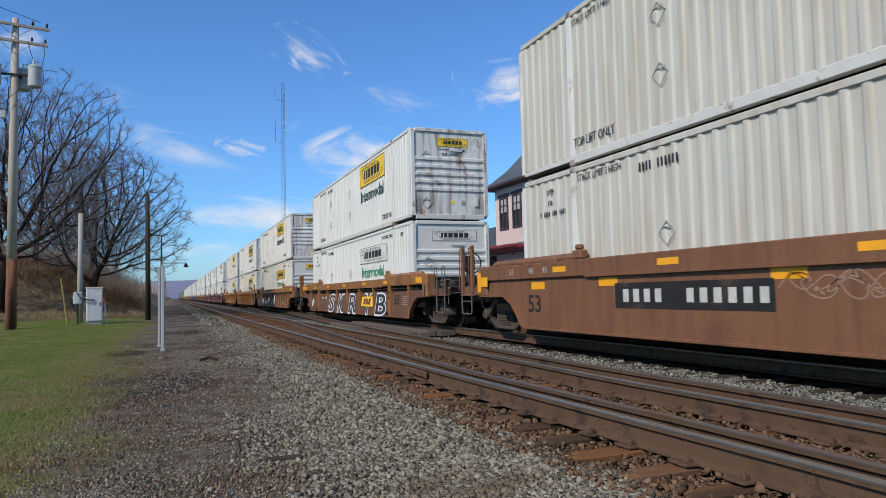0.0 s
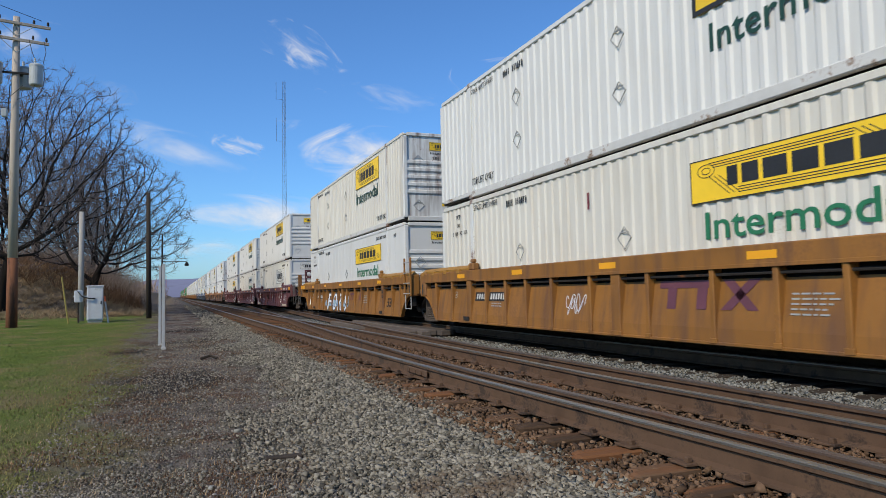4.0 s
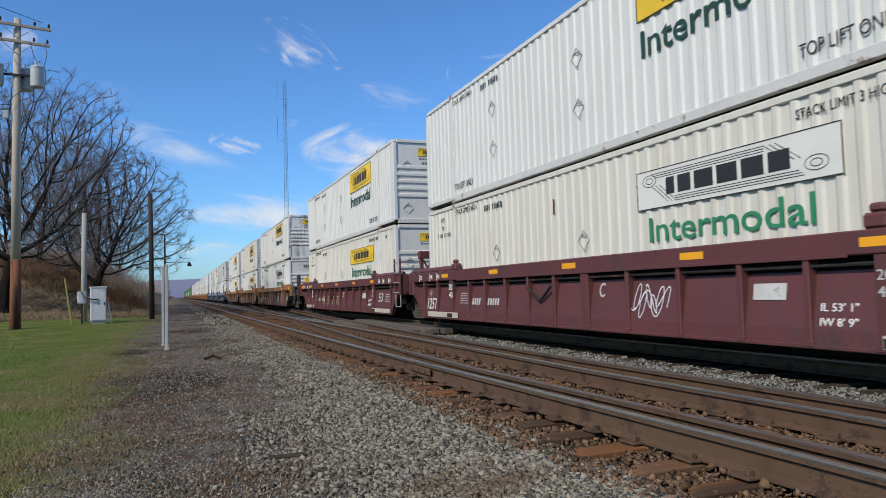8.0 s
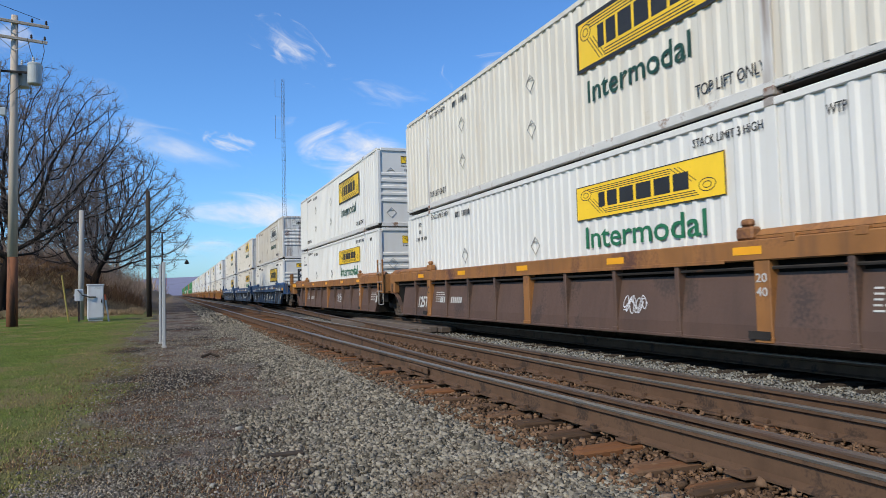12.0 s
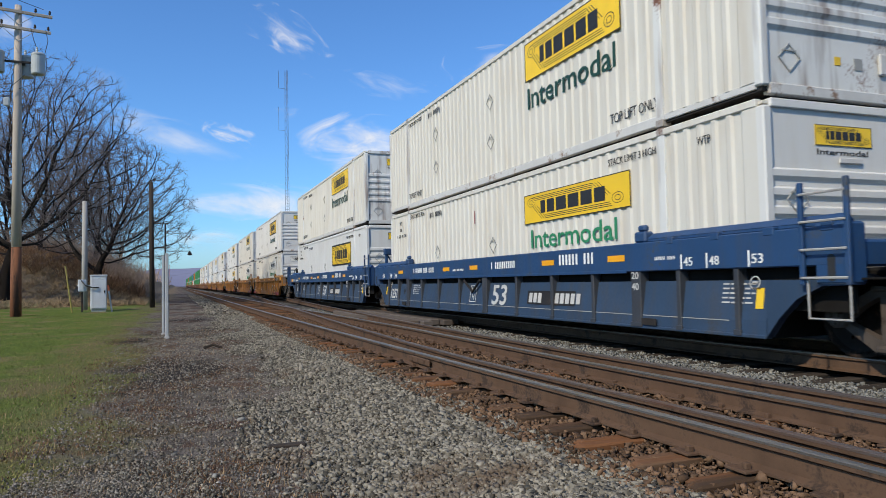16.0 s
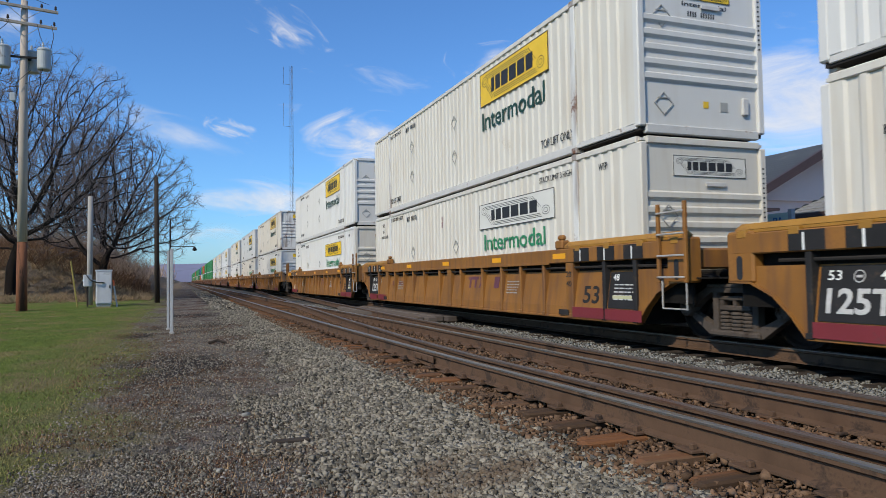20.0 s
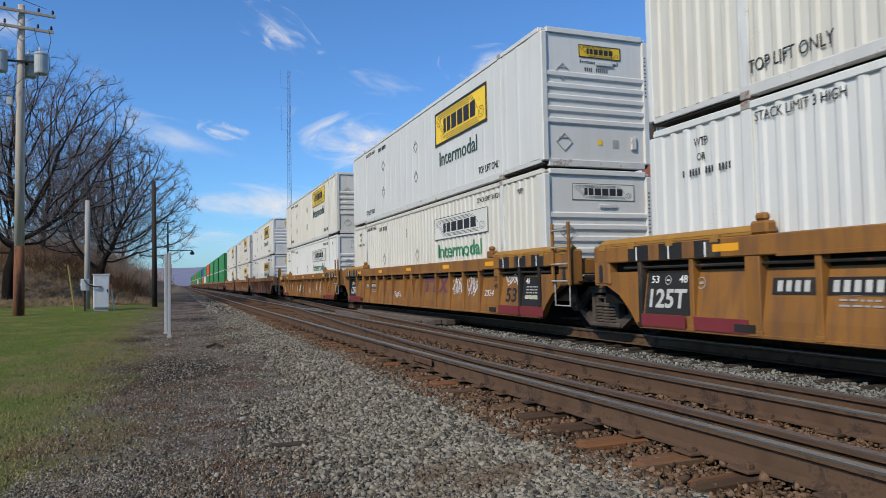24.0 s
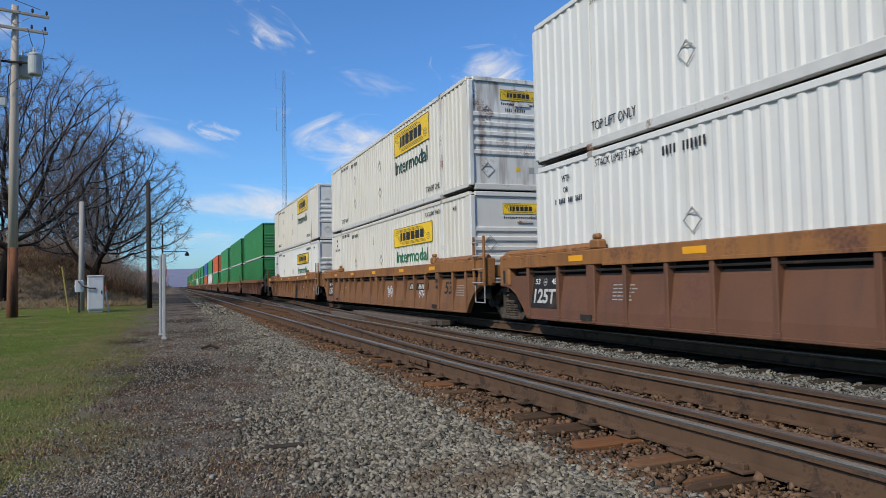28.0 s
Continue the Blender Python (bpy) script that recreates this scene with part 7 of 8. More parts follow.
def bare_tree(name, at, label, seed, trunk, crowns, count=1500, near=0.62, step=0.34, girth=0.021, twigs=4, wild=0.16):
    """A leafless tree: the trunk's line, then limbs that share out the crown among them, thick by what they carry, and sprays of twigs."""
    r = np.random.default_rng(seed)
    aims = np.concatenate([crown_points(r, int(count * k), c, q, cut) for k, c, q, cut in crowns])
    spots, parent = [np.array(trunk[0], float)], [-1]
    for a, b in zip(trunk, trunk[1:]):
        a, b = np.array(a, float), np.array(b, float)
        n = max(1, int(np.linalg.norm(b - a) / step))
        for k in range(n):
            spots.append(a + (b - a) * (k + 1) / n)
            parent.append(len(spots) - 2)
    grid = np.array(spots)
    d = np.linalg.norm(aims[:, None] - grid[None], axis=2)
    best, dist = d.argmin(1), d.min(1)
    heading = [np.array((0, 0, 1.0))] + [spots[k] - spots[parent[k]] for k in range(1, len(spots))]
    for _ in range(150):
        if not len(aims):
            break
        pull = {}
        for k, v in zip(best, aims):
            w = v - spots[k]
            pull.setdefault(int(k), []).append(w / (np.linalg.norm(w) + 1e-6))
        fresh = len(spots)
        for k, ways in pull.items():
            w = np.mean(ways, 0) + 0.55 * heading[k] / (np.linalg.norm(heading[k]) + 1e-6) + r.normal(0, wild, 3)
            w /= np.linalg.norm(w) + 1e-6
            heading.append(w)
            spots.append(spots[k] + w * step)
            parent.append(k)
        added = np.array(spots[fresh:])
        d = np.linalg.norm(aims[:, None] - added[None], axis=2)
        closer = d.min(1) < dist
        best = np.where(closer, d.argmin(1) + fresh, best)
        dist = np.minimum(dist, d.min(1))
        left = dist > near
        aims, best, dist = aims[left], best[left], dist[left]
    n = len(spots)
    load, kids = [0.0] * n, [[] for _ in range(n)]
    for k in range(n - 1, 0, -1):
        load[k] = load[k] or 1.0
        load[parent[k]] += load[k]
        kids[parent[k]].append(k)
    thick = [max(0.008, girth * 0.40 * v ** 0.48) for v in load]
    wood, twig, tips = Build(), Build(), []
    for k in range(n):
        if k and kids[parent[k]] and k == max(kids[parent[k]], key=lambda q: load[q]) and parent[k] > 0:
            continue
        line, q = ([parent[k]] if k else []) + [k], k
        while kids[q]:
            q = max(kids[q], key=lambda c: load[c])
            line.append(q)
        if len(line) > 1:
            big = thick[line[1]]
            radii = [min(thick[v], big * 1.05) for v in line]
            (wood if big > 0.03 else twig).tube([spots[v] for v in line], radii, 8 if big > 0.12 else 5 if big > 0.03 else 3, cap=False)
        if load[k] < 60:
            tips += [v for v in line[-16:] for _ in range(twigs if v == line[-1] else (twigs + 1) // 3)]
    # twigs: thin three-sided spikes with a bend
    foot = np.array([spots[v] for v in tips])
    way = np.array([heading[v] / (np.linalg.norm(heading[v]) + 1e-6) for v in tips]) + r.normal(0, 0.55, foot.shape) + np.array((0, 0, 0.15))
    way *= (r.uniform(0.25, 0.75, len(tips)) / np.linalg.norm(way, axis=1))[:, None]
    bend = foot + way * 0.5 + r.normal(0, 0.05, foot.shape)
    tip = foot + way
    side = np.cross(way, (0.3, 0.2, 1.0))
    side /= np.linalg.norm(side, axis=1)[:, None] + 1e-6
    up = np.cross(side, way)
    up /= np.linalg.norm(up, axis=1)[:, None] + 1e-6
    ring = [side, -0.5 * side + 0.87 * up, -0.5 * side - 0.87 * up]
    pts = np.stack([foot + q * 0.007 for q in ring] + [bend + q * 0.0055 for q in ring] + [tip], 1)
    base = len(twig.v)
    twig.v += [tuple(p) for p in pts.reshape(-1, 3).tolist()]
    shape = ((0, 1, 4, 3), (1, 2, 5, 4), (2, 0, 3, 5), (3, 4, 6), (4, 5, 6), (5, 3, 6))
    twig.f += [tuple(base + 7 * i + c for c in f) for i in range(len(tips)) for f in shape]
    ob = thing(name, label, "tree", "bare trees", at=Matrix.Translation(at))
    part("trunk", wood, BARK, ob, "dark forking trunk and limbs", smooth=True)
    tagged(part("crown", twig, TWIG, ob, "dense bare twigs"), kind="stuff")
    return ob


# crowns: share of the points, centre, half sizes, lowest height
first = bare_tree("bare_tree", bearing(-11.3, 47), "large bare deciduous tree with heavy limbs over the lawn", 3, [(0, 0, -0.4), (0.1, 0, 1.6), (0.6, 0, 3.4)],
                  [(1.0, (2.0, 0, 8.6), (5.8, 5.0, 5.9), 2.6), (0.35, (-3.0, 0, 8.0), (4.0, 4.0, 5.0), 3.0)], 2500, near=0.47, step=0.28, girth=0.032, twigs=8)
second = bare_tree("bare_tree", bearing(-5.4, 54), "bare deciduous tree with limbs spreading from a low fork", 8, [(0, 0, -0.5), (-0.05, 0, 0.9)],
                   [(0.75, (0.8, 0, 6.0), (4.8, 4.6, 5.2), 1.2), (0.40, (3.9, 0, 5.2), (2.7, 3.0, 4.2), 1.0), (0.2, (-2.8, 0, 4.0), (2.6, 3.0, 3.0), 1.0)], 2300, near=0.45, step=0.26, girth=0.032, twigs=8)
third = bare_tree("bare_tree", bearing(-9.2, 60), "bare deciduous tree in the wood's edge", 5, [(0, 0, -0.4), (0.1, 0, 2.0)],
                  [(1.0, (0.4, 0, 8.0), (4.6, 4.6, 6.2), 2.4)], 1500, near=0.58, girth=0.034, twigs=8)
for source, az, d, turn, size, label in ((third, -14.5, 62, 70, 1.05, "bare deciduous tree on the bank"), (third, -7.0, 74, 150, 0.95, "bare deciduous tree among brush on the bank"), (third, -11.0, 78, 215, 1.0, "bare deciduous tree far back on the bank"),
                                         (second, -4.2, 88, 120, 0.9, "low bare tree far back on the bank"), (second, -7.8, 95, 30, 1.1, "broad bare tree far back on the bank"),
                                         (third, -5.6, 66, 20, 0.85, "slim bare tree behind the signal cabinet")):
    twin = copy_thing(source, Matrix.Translation(bearing(az, d)) @ Matrix.Rotation(radians(turn), 4, "Z") @ Matrix.Scale(size, 4))
    twin["label"] = label
    twin.scale = (size, size, size)


def thicket(count, seed, az, dist, tall, label, mat=BRUSH):
    r = random.Random(seed)
    b = Build()
    for _ in range(count):
        p = bearing(r.uniform(*az), r.uniform(*dist))
        h = r.uniform(*tall)
        for _ in range(5):
            a = Vector((r.gauss(0, 0.5), r.gauss(0, 0.5), 1.0)).normalized()
            q = p + a * h * 0.5 + Vector((r.gauss(0, 0.15), r.gauss(0, 0.15), 0))
            e = q + Vector((r.gauss(0, 0.45), r.gauss(0, 0.45), 0.7)) * h * 0.5
            b.tube([p, q, e], [0.020, 0.013, 0.005], 3, cap=False)
    return tagged(new("brush", b.mesh("brush", mat)), label, "brush", kind="stuff")


thicket(2000, 31, (-20, -2.6), (60, 95), (0.8, 3.4), "tangled brown winter brush under the trees")
thicket(700, 33, (-20, -2.2), (52, 60), (0.4, 1.5), "thin reddish undergrowth on the bank", LEAF)
thicket(2000, 32, (-20, -2.2), (44, 58), (0.12, 0.5), "low dry tan weeds at the lawn's edge", STRAW)


# ---- far distance ----
hb2 = Build()
steps = 90
for i in range(steps + 1):
    az = -16 + 60 * i / steps
    d = 2600.0
    x, y = d * math.sin(radians(az)), d * math.cos(radians(az))
    h = 62 + 10 * noise.noise((az * 0.12, 1, 0)) + 5 * noise.noise((az * 0.5, 2, 0)) - 28 * smooth(-1.5, -4.0, az)
    hb2.v += [(x * 0.75, y * 0.75, -8), (x, y, h), (x * 1.25, y * 1.25, -8)]
for i in range(steps):
    for j in (0, 1):
        a = i * 3 + j
        hb2.f.append((a, a + 3, a + 4, a + 1))
solid("far_ridge", hb2, HILL, "wooded ridge on the horizon with haze blue in its colour", "hill", kind="structure")
r1 = random.Random(77)
tl = Build()
for i in range(420):
    az = r1.uniform(-3.5, 40)
    d = r1.uniform(240, 520)
    p = bearing(az, d)
    if p.x < 14 and p.x > -3:
        continue
    h = r1.uniform(3, 8)
    for _ in range(7):
        e = p + Vector((r1.gauss(0, 1.6), r1.gauss(0, 1.6), h * r1.uniform(0.6, 1.0)))
        tl.tube([p, p.lerp(e, 0.5) + Vector((r1.gauss(0, 0.4), 0, 0)), e], [0.2, 0.12, 0.03], 3, cap=False)
tagged(new("far_trees", tl.mesh("far_trees", BRUSH)), "low bare trees far along the valley", "trees", kind="stuff")


# ---- the station across the tracks ----
def gable_roof(x0, x1, y0, y1, ze, zr, t=0.12):
    """Two sloping slabs with the ridge along y."""
    xm = (x0 + x1) / 2
    b = Build()
    b.prism([(x0, ze), (xm, zr), (xm, zr - t), (x0, ze - t)], y0, y1, "y")
    b.prism([(xm, zr), (x1, ze), (x1, ze - t), (xm, zr - t)], y0, y1, "y")
    return b


platform = solid("platform", Build().box(10.2, 40, -20, 120, -0.3, 0.12, 0.02), CONCRETE, "grey concrete station platform", "platform", kind="structure")


def station():
    ob = thing("station_building", "old pale stucco station with a grey slate roof and red trim", "station building")
    y0, y1, xe, xr, ze, zr = 17.6, 46.0, 17.0, 21.3, 3.32, 5.50
    xb = 2 * xr - xe
    part("wall", Build().box(xe + 1.6, xb - 0.9, y0 + 0.9, y1, 0.12, ze + 0.2), STUCCO, ob, "pale stucco wall")
    part("gable", Build().prism([(xe + 0.9, ze + 0.15), (xr, zr - 0.28), (xb - 0.9, ze + 0.15)], y0 + 0.75, y0 + 0.95, "y"), STUCCO, ob, "pinkish stucco gable")
    part("roof", gable_roof(xe, xb, y0, y1, ze, zr), SLATE, ob, "grey slate roof")
    # courses of the roof, one board-thin strip each
    courses = Build()
    n = 18
    for i in range(n):
        k = i / n
        x, z = xe + (xr - xe) * k, ze + (zr - ze) * k
        courses.add([(x, y0, z + 0.012), (x, y1, z + 0.012), (x + (xr - xe) / n, y1, z + (zr - ze) / n + 0.004), (x + (xr - xe) / n, y0, z + (zr - ze) / n + 0.004)], [(0, 1, 2, 3)])
    tagged(part("slate_course", courses, SLATE, ob), kind="stuff")
    for s in (0, 1):
        a, c = (xe - 0.05, xr) if not s else (xb + 0.05, xr)
        part("bargeboard", Build().prism([(a, ze + 0.03), (c, zr + 0.06), (c, zr - 0.26), (a, ze - 0.26)], y0 - 0.12, y0 + 0.02, "y"), TRIM_DARK, ob)
    part("fascia", Build().box(xe - 0.10, xe + 0.02, y0, y1, ze - 0.20, ze + 0.02, 0.01), TRIM_RED, ob, "dark red eave board")
    part("gutter", Build().box(xe - 0.2, xe - 0.08, y0, y1, ze - 0.10, ze + 0.0, 0.02), TRIM_RED, ob, "red gutter")
    part("eave_soffit", Build().box(xe, xe + 1.7, y0 + 0.1, y1, ze - 0.28, ze - 0.2), TRIM_DARK, ob)
    part("frieze", Build().box(xe + 1.3, xe + 1.6, y0 + 0.9, y1, ze - 0.75, ze - 0.28), TRIM_DARK, ob)
    for i in range(9):
        y = y0 + 1.6 + i * 3.0
        part("eave_bracket", Build().prism([(xe + 0.4, ze - 0.3), (xe + 1.58, ze - 0.3), (xe + 1.58, ze - 1.2)], y, y + 0.12, "y"), TRIM_DARK, ob)
        win = part("window", Build().box(xe + 1.56, xe + 1.60, y + 0.7, y + 1.9, 0.9, 2.5), GLASS, ob)
        part("window_frame", Build().box(xe + 1.52, xe + 1.58, y + 0.6, y + 0.7, 0.8, 2.6).box(xe + 1.52, xe + 1.58, y + 1.9, y + 2.0, 0.8, 2.6).box(xe + 1.52, xe + 1.58, y + 0.6, y + 2.0, 2.5, 2.62).box(xe + 1.52, xe + 1.58, y + 1.25, y + 1.33, 0.9, 2.5), TRIM_DARK, win)
    for y in (27.5, 36.5):
        ch = part("chimney", Build().box(xr - 0.35, xr + 0.35, y - 0.35, y + 0.35, zr - 0.4, zr + 1.15, 0.02), BRICK, ob, "red brick chimney")
        part("chimney_cap", Build().box(xr - 0.45, xr + 0.45, y - 0.45, y + 0.45, zr + 0.85, zr + 1.02, 0.02).box(xr - 0.4, xr + 0.4, y - 0.4, y + 0.4, zr + 1.02, zr + 1.22, 0.02), BRICK, ch)
    return ob


station()


def tower():
    x0, y0, w, ze = 17.5, 32.5, 3.9, 6.95
    xm, ym = x0 + w / 2, y0 + w / 2
    ob = thing("station_tower", "two-storey white station tower with a flared slate roof", "tower")
    part("wall", Build().box(x0, x0 + w, y0, y0 + w, 0.12, ze + 0.05), STUCCO, ob, "white rendered wall")
    roof = Build()
    prof = [(w / 2 + 0.62, ze - 0.02), (w / 2 + 0.15, ze + 0.30), (w / 2 - 0.55, ze + 0.95), (0.55, ze + 2.05), (0.42, ze + 2.1)]
    for h, z in prof:
        roof.v += [(xm - h, ym - h, z), (xm + h, ym - h, z), (xm + h, ym + h, z), (xm - h, ym + h, z)]
    for i in range(len(prof) - 1):
        for j in range(4):
            a, b = i * 4 + j, i * 4 + (j + 1) % 4
            roof.f.append((a, b, b + 4, a + 4))
    roof.f.append((16, 17, 18, 19))
    roof.f.append((3, 2, 1, 0))
    part("roof", roof, SLATE, ob, "flared slate pyramid roof")
    h = w / 2 + 0.64
    part("eave", Build().box(xm - h, xm + h, ym - h, ym + h, ze - 0.16, ze - 0.03, 0.02), TRIM_DARK, ob)
    cr = Build()
    for sx, sy in ((-1, -1), (1, -1), (1, 1), (-1, 1)):
        cr.tube([(xm + sx * 0.45, ym + sy * 0.45, ze + 2.1), (xm + sx * 0.5, ym + sy * 0.5, ze + 2.45)], 0.03, 5)
    for z in (2.2, 2.38):
        cr.tube([(xm - 0.46, ym - 0.46, ze + z), (xm + 0.46, ym - 0.46, ze + z), (xm + 0.46, ym + 0.46, ze + z), (xm - 0.46, ym + 0.46, ze + z), (xm - 0.46, ym - 0.46, ze + z)], 0.02, 5)
    cr.tube([(xm, ym, ze + 2.1), (xm, ym, ze + 3.1)], 0.025, 5)
    part("roof_cresting", cr, DARKSTEEL, ob, "iron roof cresting with a finial")

    def window(face, a):
        z0, z1 = 4.5, 6.2
        if face == "y":
            box = lambda u0, u1, d0, d1, p, q: Build().box(u0, u1, y0 - d1, y0 - d0, p, q)
        else:
            box = lambda u0, u1, d0, d1, p, q: Build().box(x0 - d1, x0 - d0, u0, u1, p, q)
        win = part("window", box(a, a + 0.9, -0.05, 0.01, z0, z1), GLASS, ob)
        f = Build()
        for u0, u1, p, q in ((a - 0.08, a + 0.04, z0 - 0.08, z1 + 0.1), (a + 0.86, a + 0.98, z0 - 0.08, z1 + 0.1), (a + 0.04, a + 0.86, z1 - 0.02, z1 + 0.1), (a + 0.04, a + 0.86, z0 - 0.08, z0 + 0.02), (a + 0.42, a + 0.48, z0, z1), (a, a + 0.9, z0 + 0.82, z0 + 0.88), (a, a + 0.9, z0 + 1.25, z0 + 1.28)):
            g = box(u0, u1, 0.01, 0.06, p, q)
            f.add(g.v, g.f)
        part("window_frame", f, TRIM_DARK, win)
        part("window_head", box(a - 0.2, a + 1.1, 0.0, 0.09, z1 + 0.1, z1 + 0.24), TRIM_DARK, win)
        part("blind", box(a + 0.05, a + 0.85, 0.012, 0.016, z0 + 0.9, z1 - 0.05), POST_WHITE, win)
    window("y", x0 + 0.75)
    window("x", y0 + 0.7)
    window("x", y0 + 2.3)
    part("downspout", Build().tube([(x0 + w - 0.3, y0 - 0.4, ze - 0.15), (x0 + w - 0.65, y0 - 0.08, ze - 0.6), (x0 + w - 0.65, y0 - 0.08, 3.9)], 0.05, 8), TRIM_DARK, ob)
    part("porch_roof", Build().box(x0 - 1.2, x0, y0 - 0.1, y0 + w + 6, 3.3, 3.42, 0.02), TRIM_RED, ob, "red porch roof edge")


tower()


def shelter():
    ob = thing("waiting_shelter", "low platform shelter with a hipped grey shingle roof", "shelter")
    x0, x1, y0, y1, ze, zr = 13.4, 17.4, 1.0, 12.6, 2.32, 3.55
    xm = (x0 + x1) / 2
    b = Build().add([(x0, y0, ze), (x1, y0, ze), (x1, y1, ze), (x0, y1, ze), (xm, y0 + 2, zr), (xm, y1 - 2, zr)], [(0, 4, 5, 3), (1, 2, 5, 4), (0, 1, 4), (2, 3, 5), (0, 3, 2, 1)])
    part("roof", b, SHINGLE, ob, "weathered grey shingle roof")
    n = 15
    sh = Build()
    r = random.Random(3)
    for i in range(n):
        k0, k1 = i / n, (i + 1) / n
        y = y0 + 2 * k0
        while y < y1 - 2 * k0 - 0.2:
            w = r.uniform(0.22, 0.4)
            e = min(y + w, y1 - 2 * k0)
            xa, xb_, za, zb = x0 + 2 * k0, x0 + 2 * k1, ze + (zr - ze) * k0, ze + (zr - ze) * k1
            up = r.uniform(0.018, 0.03)
            sh.add([(xa, y, za + up), (xa, e - 0.012, za + up), (xb_, e - 0.012, zb + 0.004), (xb_, y, zb + 0.004), (xa, y, za), (xa, e - 0.012, za)], [(0, 1, 2, 3), (0, 4, 5, 1)])
            y += w
        xx = x0 + 2 * k0
        while xx < x1 - 2 * k0 - 0.2:
            w = r.uniform(0.22, 0.4)
            e = min(xx + w, x1 - 2 * k0)
            ya, yb, za, zb = y1 - 2 * k0, y1 - 2 * k1, ze + (zr - ze) * k0, ze + (zr - ze) * k1
            sh.add([(xx, ya, za + 0.02), (e - 0.012, ya, za + 0.02), (e - 0.012, yb, zb + 0.004), (xx, yb, zb + 0.004)], [(0, 1, 2, 3)])
            xx += w
    tagged(part("shingle", sh, SHINGLE, ob, "rows of grey shingles"), kind="stuff")
    part("fascia", Build().box(x0 - 0.03, x0, y0, y1, ze - 0.16, ze, 0.005), TRIM_DARK, ob)
    part("fascia", Build().box(x0, x1, y1, y1 + 0.03, ze - 0.16, ze, 0.005), TRIM_DARK, ob)
    for y in (y0 + 0.4, 5.0, 9.0, y1 - 0.4):
        for x in (x0 + 0.3, x1 - 0.3):
            part("post", Build().box(x - 0.08, x + 0.08, y - 0.08, y + 0.08, 0.12, ze - 0.02, 0.015), TRIM_DARK, ob)
    part("back_wall", Build().box(x1 - 0.5, x1 - 0.4, y0 + 0.4, y1 - 0.4, 0.12, ze - 0.05), WOOD_GREY, ob, "weathered grey board wall")


shelter()


def station_sign():
    ob = thing("station_sign", "station name sign, blue end and pale green board on white posts", "sign")
    x, y0, y1, z0, z1 = 12.0, 11.05, 13.55, 1.88, 2.24
    tilt = Matrix.Translation((x, y1, z0)) @ SIDE
    part("board", Build().prism([(0.66, 0), (y1 - y0, 0), (y1 - y0, z1 - z0), (0.92, z1 - z0), (0.82, 0.25)], 0, 0.06, "z"), SIGN_PALE, ob, at=tilt)
    part("logo_board", Build().prism([(0.02, 0), (0.655, 0), (0.815, 0.25), (0.915, z1 - z0), (0.02, z1 - z0)], 0, 0.058, "z"), SIGN_BLUE, ob, "blue board with a white bar", at=tilt)
    part("logo_bar", Build().box(0.10, 0.50, 0.24, 0.30, 0.06, 0.063), WHITE_INK, ob, at=tilt)
    write("place_name", "Lewistown, PA", SIGN_BLUE, ob, (x - 0.062, y1 - 0.92, z0 + 0.10), SIDE, 0.18, 1.40, 0.004)
    for y in (y1 + 0.02, y0 - 0.02):
        part("post", Build().box(x - 0.1, x + 0.02, y - 0.05, y + 0.05, 0.12, z1 + 0.06, 0.01), POST_WHITE, ob)


station_sign()


def platform_lamp():
    ob = thing("lamp_pole", "dark wooden pole with a small cobra-head lamp at the station", "lamp pole")
    x, y = 14.0, 18.0
    part("pole", Build().tube([(x, y, 0.1), (x, y, 6.5)], [0.13, 0.10], 10), WOOD_DARK, ob, smooth=True)
    part("lamp_arm", Build().tube([(x, y, 5.9), (x - 0.15, y + 0.5, 6.12), (x - 0.2, y + 1.0, 6.05)], 0.022, 6), CAN, ob)
    part("lamp_head", Build().lathe([(0.05, 0.16), (0.12, 0.1), (0.17, 0.0), (0.13, -0.16), (0.05, -0.2)], (x - 0.2, y + 1.05, 5.95), sides=12), CAN, ob)
    path = [Vector((x, y, 5.7)).lerp(Vector((17.6, 33.0, 5.6)), k) - Vector((0, 0, 1.6 * k * (1 - k))) for k in [i / 12 for i in range(13)]]
    solid("overhead_wire", Build().tube(path, 0.016, 5), BLACK, "black wire from the lamp pole to the tower", "wire")


platform_lamp()


# ---- clouds ----
DRIFTING = []


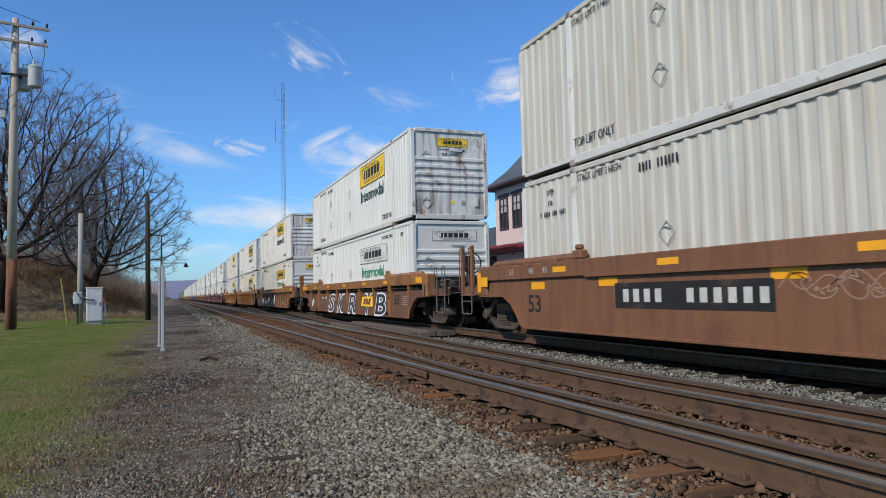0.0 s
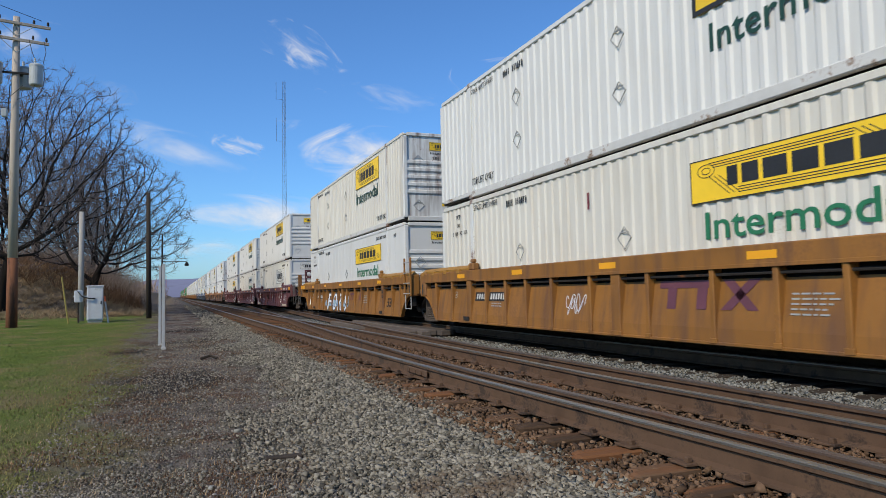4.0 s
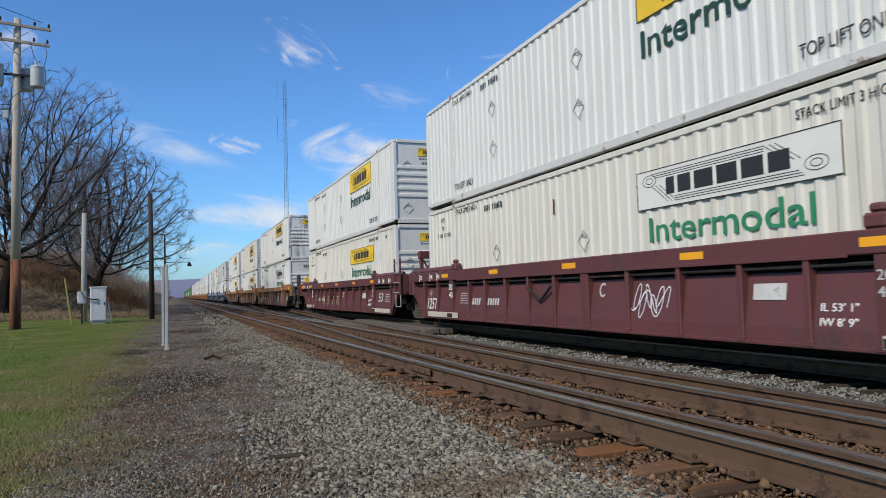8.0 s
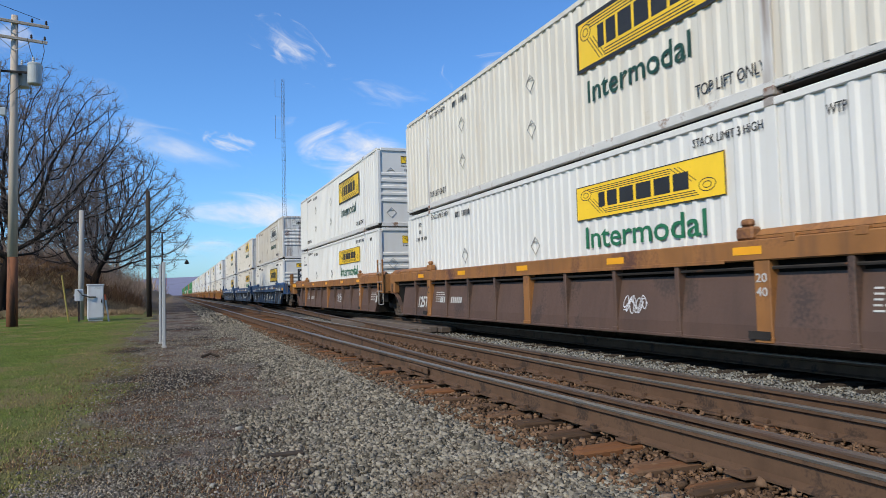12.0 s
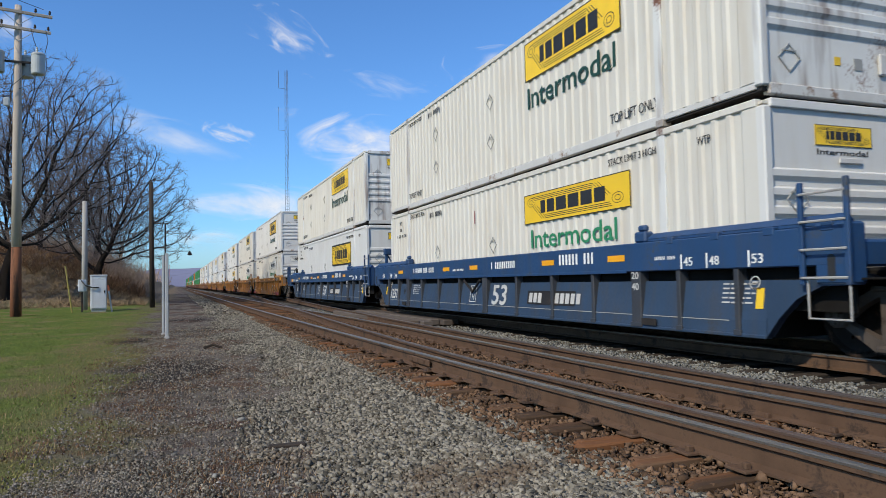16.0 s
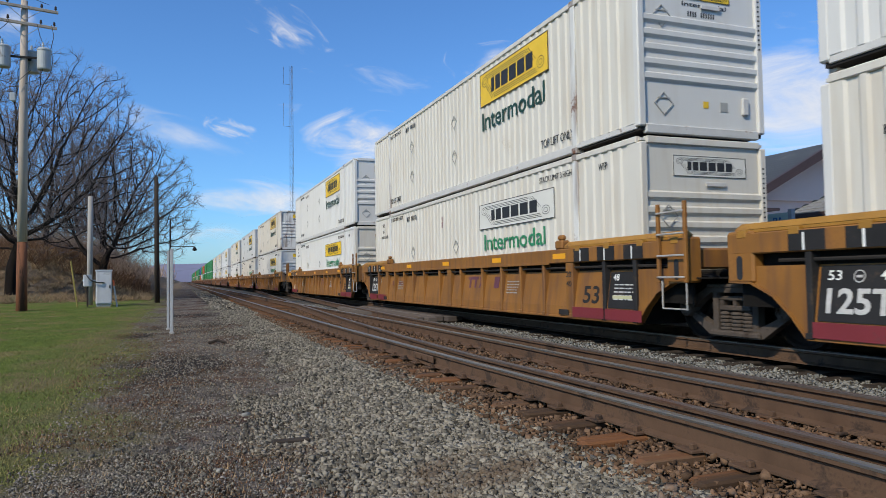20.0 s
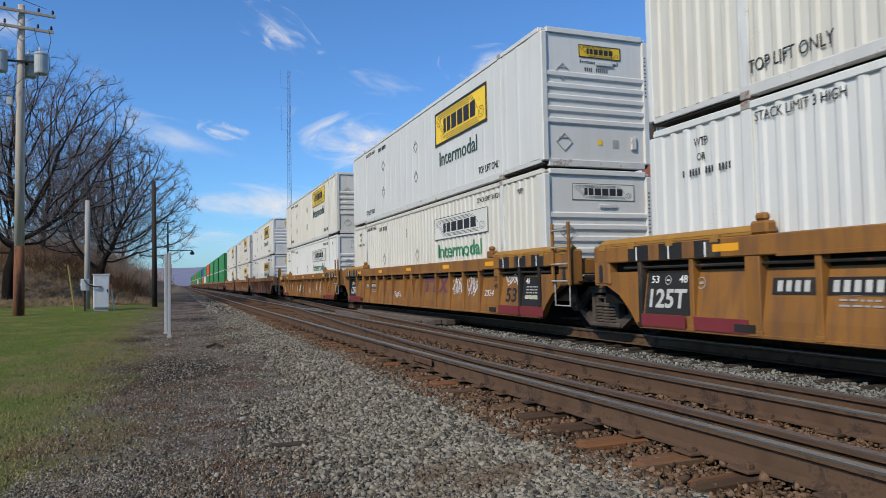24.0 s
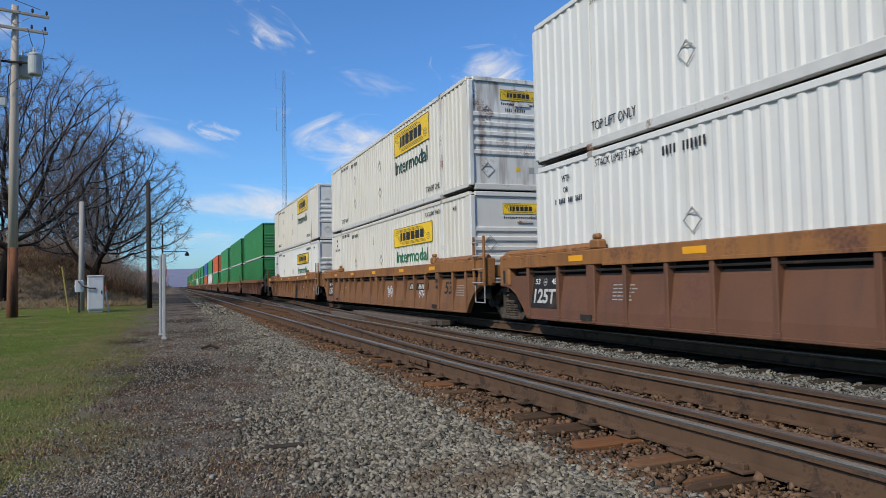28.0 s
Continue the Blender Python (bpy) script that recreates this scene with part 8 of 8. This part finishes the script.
def cloud_material(name, seed, cover, soft, scale, stretch, body):
    m = bpy.data.materials.new(name)
    m.use_nodes = True
    n, l = m.node_tree.nodes, m.node_tree.links
    n.remove(n["Principled BSDF"])
    where = n.new("ShaderNodeTexCoord").outputs["Generated"]
    centre = n.new("ShaderNodeVectorMath")
    centre.operation = "MULTIPLY_ADD"
    l.new(where, centre.inputs[0])
    centre.inputs[1].default_value, centre.inputs[2].default_value = (2, 2, 0), (-1, -1, 0)
    far = n.new("ShaderNodeVectorMath")
    far.operation = "LENGTH"
    l.new(centre.outputs[0], far.inputs[0])
    warp = n.new("ShaderNodeMapping")
    warp.inputs["Scale"].default_value, warp.inputs["Location"].default_value = stretch, (seed, seed * 0.37, 0)
    l.new(where, warp.inputs["Vector"])
    g = n.new("ShaderNodeTexNoise")
    g.inputs["Scale"].default_value, g.inputs["Detail"].default_value, g.inputs["Roughness"].default_value = scale * 1.5, 9.0, 0.60
    g.inputs["Distortion"].default_value = 1.1
    l.new(warp.outputs[0], g.inputs["Vector"])
    fall = n.new("ShaderNodeMapRange")
    fall.interpolation_type = "SMOOTHSTEP"
    l.new(far.outputs["Value"], fall.inputs[0])
    fall.inputs[1].default_value, fall.inputs[2].default_value, fall.inputs[3].default_value, fall.inputs[4].default_value = 0.0, 1.0, body - 0.8, -1.9
    total = n.new("ShaderNodeMath")
    total.operation = "MULTIPLY_ADD"
    l.new(g.outputs["Fac"], total.inputs[0])
    total.inputs[1].default_value = 4.0
    l.new(fall.outputs[0], total.inputs[2])
    dens = n.new("ShaderNodeMapRange")
    dens.interpolation_type = "SMOOTHSTEP"
    l.new(total.outputs[0], dens.inputs[0])
    dens.inputs[1].default_value, dens.inputs[2].default_value, dens.inputs[4].default_value = 0.66, 0.66 + 3.2 * soft, cover
    # the sheets emit their brightness in place of sunlight falling on cloud
    glow = n.new("ShaderNodeEmission")
    tone = n.new("ShaderNodeMix")
    tone.data_type = "RGBA"
    l.new(g.outputs["Fac"], tone.inputs[0])
    tone.inputs[6].default_value, tone.inputs[7].default_value = (0.60, 0.66, 0.80, 1), (0.92, 0.93, 0.97, 1)
    l.new(tone.outputs[2], glow.inputs["Color"])
    glow.inputs["Strength"].default_value = 1.0
    clear = n.new("ShaderNodeBsdfTransparent")
    mixer = n.new("ShaderNodeMixShader")
    l.new(dens.outputs[0], mixer.inputs[0])
    l.new(clear.outputs[0], mixer.inputs[1])
    l.new(glow.outputs[0], mixer.inputs[2])
    l.new(mixer.outputs[0], n["Material Output"].inputs["Surface"])
    return m


def cloud(az, el, wide, tall, seed, cover=0.85, soft=0.3, scale=2.2, stretch=(1, 1, 1), drift=(-3, 0.4, 0.5), tilt=0.0, body=0.3, at_time=18.5, d=3400.0):
    """A far sheet of cloud that glows by itself; wide and tall in degrees of the sky."""
    m = cloud_material("cloud_veil", seed, cover, soft, scale, stretch, body)
    w, h = d * math.tan(radians(wide / 2)), d * math.tan(radians(tall / 2))
    n = 12
    b = Build()
    b.add([(w * (2 * i / n - 1), h * (2 * j / n - 1), 0.05 * w * ((2 * i / n - 1) ** 2 + (2 * j / n - 1) ** 2)) for j in range(n + 1) for i in range(n + 1)],
          [(j * (n + 1) + i, j * (n + 1) + i + 1, (j + 1) * (n + 1) + i + 1, (j + 1) * (n + 1) + i) for j in range(n) for i in range(n)])
    ob = solid("cloud", b, m, "glowing white sheet for fair-weather cloud and horizon haze, drifting", "cloud", "clouds", kind="stuff")
    a, e = radians(az), radians(el)
    place = EYE + Vector((math.sin(a) * math.cos(e), math.cos(a) * math.cos(e), math.sin(e))) * d
    DRIFTING.append((ob, Matrix.Translation(Vector(drift) * -at_time) @ look(EYE, place, tilt) @ Matrix.Translation((0, 0, -d)), drift))



cloud(8.4, 19.4, 11.0, 5.6, 1, 0.75, 0.6, 2.2, (1, 1.6, 1), drift=(-6.0, 0.9, 1.3), tilt=-32)
cloud(3.7, 12.0, 7.0, 2.8, 2, 0.8, 0.5, 1.8, drift=(-4.2, 0.5, 0.6), tilt=-10)
cloud(13.8, 11.4, 15.0, 7.0, 3, 0.9, 0.5, 1.5, (1, 0.8, 1), drift=(-1.6, 0.4, 0.3), body=0.55)
cloud(5.8, 6.2, 22.0, 6.0, 4, 0.9, 0.5, 1.6, (1, 0.5, 1), drift=(-0.8, 0.2, 0.0), body=0.5)
cloud(-0.5, 11.6, 19.0, 5.0, 5, 0.7, 0.6, 1.6, (1, 0.5, 1), drift=(-3.0, 0.4, 0.4), tilt=-14)
cloud(16.6, 16.2, 12.0, 3.8, 6, 0.4, 0.7, 2.0, drift=(-4.0, 0.9, 0.8), tilt=-8)
cloud(26.0, 17.0, 12.0, 6.5, 7, 0.85, 0.5, 1.8, drift=(-3.6, 1.6, 0.6), body=0.55)
cloud(50.0, 12.0, 38.0, 16.0, 8, 0.95, 0.5, 1.9, drift=(-2.2, 2.2, 0.2), body=0.75)
cloud(37.0, 8.5, 20.0, 9.0, 9, 0.85, 0.5, 1.6, drift=(-2.2, 2.0, 0.2), body=0.6)
cloud(1.4, 3.8, 14.0, 2.6, 10, 0.6, 0.6, 1.6, (1, 0.5, 1), drift=(-0.8, 0.1, 0.0))
cloud(-5.4, 15.0, 5.5, 3.2, 11, 0.35, 0.7, 1.8, drift=(-4.5, 0.4, 0.6))
cloud(-11.2, 18.1, 8.0, 4.8, 12, 0.55, 0.6, 1.8, drift=(-3.0, 0.2, 0.3))
cloud(22.0, 7.0, 16.0, 5.0, 14, 0.7, 0.6, 1.6, (1, 0.6, 1), drift=(-1.0, 0.4, 0.0))
cloud(64.0, 14.0, 34.0, 16.0, 13, 0.9, 0.5, 1.8, drift=(-2.0, 2.4, 0.2))
# wide glowing veil added to pale the horizon, standing in for haze
cloud(14.0, 2.2, 90.0, 9.0, 15, 0.6, 0.7, 1.2, (3, 0.4, 1), drift=(-0.4, 0.1, 0.0), body=0.6, d=4200.0)


# ---- what moves ----
def motions():
    stops = [4.0 * i for i in range(8)]
    for ob, y, z in MOVERS:
        walk(ob, [(t, pose(AXIS, y - run(t), z)) for t in stops])
    rolled = {}
    for w, s, r in WHEELS:
        # wheelsets of one size at one end of a bogie turn alike and share their keys
        if (s, r) in rolled:
            first = rolled[s, r]
            w.rotation_mode = "QUATERNION"
            keys = w.animation_data_create()
            keys.action = first.animation_data.action
            keys.action_slot = first.animation_data.action_slot
        else:
            walk(w, [(n / FPS, pose(0, s, r, math.degrees(run(n / FPS) / r) % 360.0, 0, 0)) for n in range(28 * FPS + 1)])
            rolled[s, r] = w
    for ob, place, drift in DRIFTING:
        walk(ob, [(t, Matrix.Translation(Vector(drift) * t) @ place) for t in (0.0, 14.0, 28.0)])


motions()
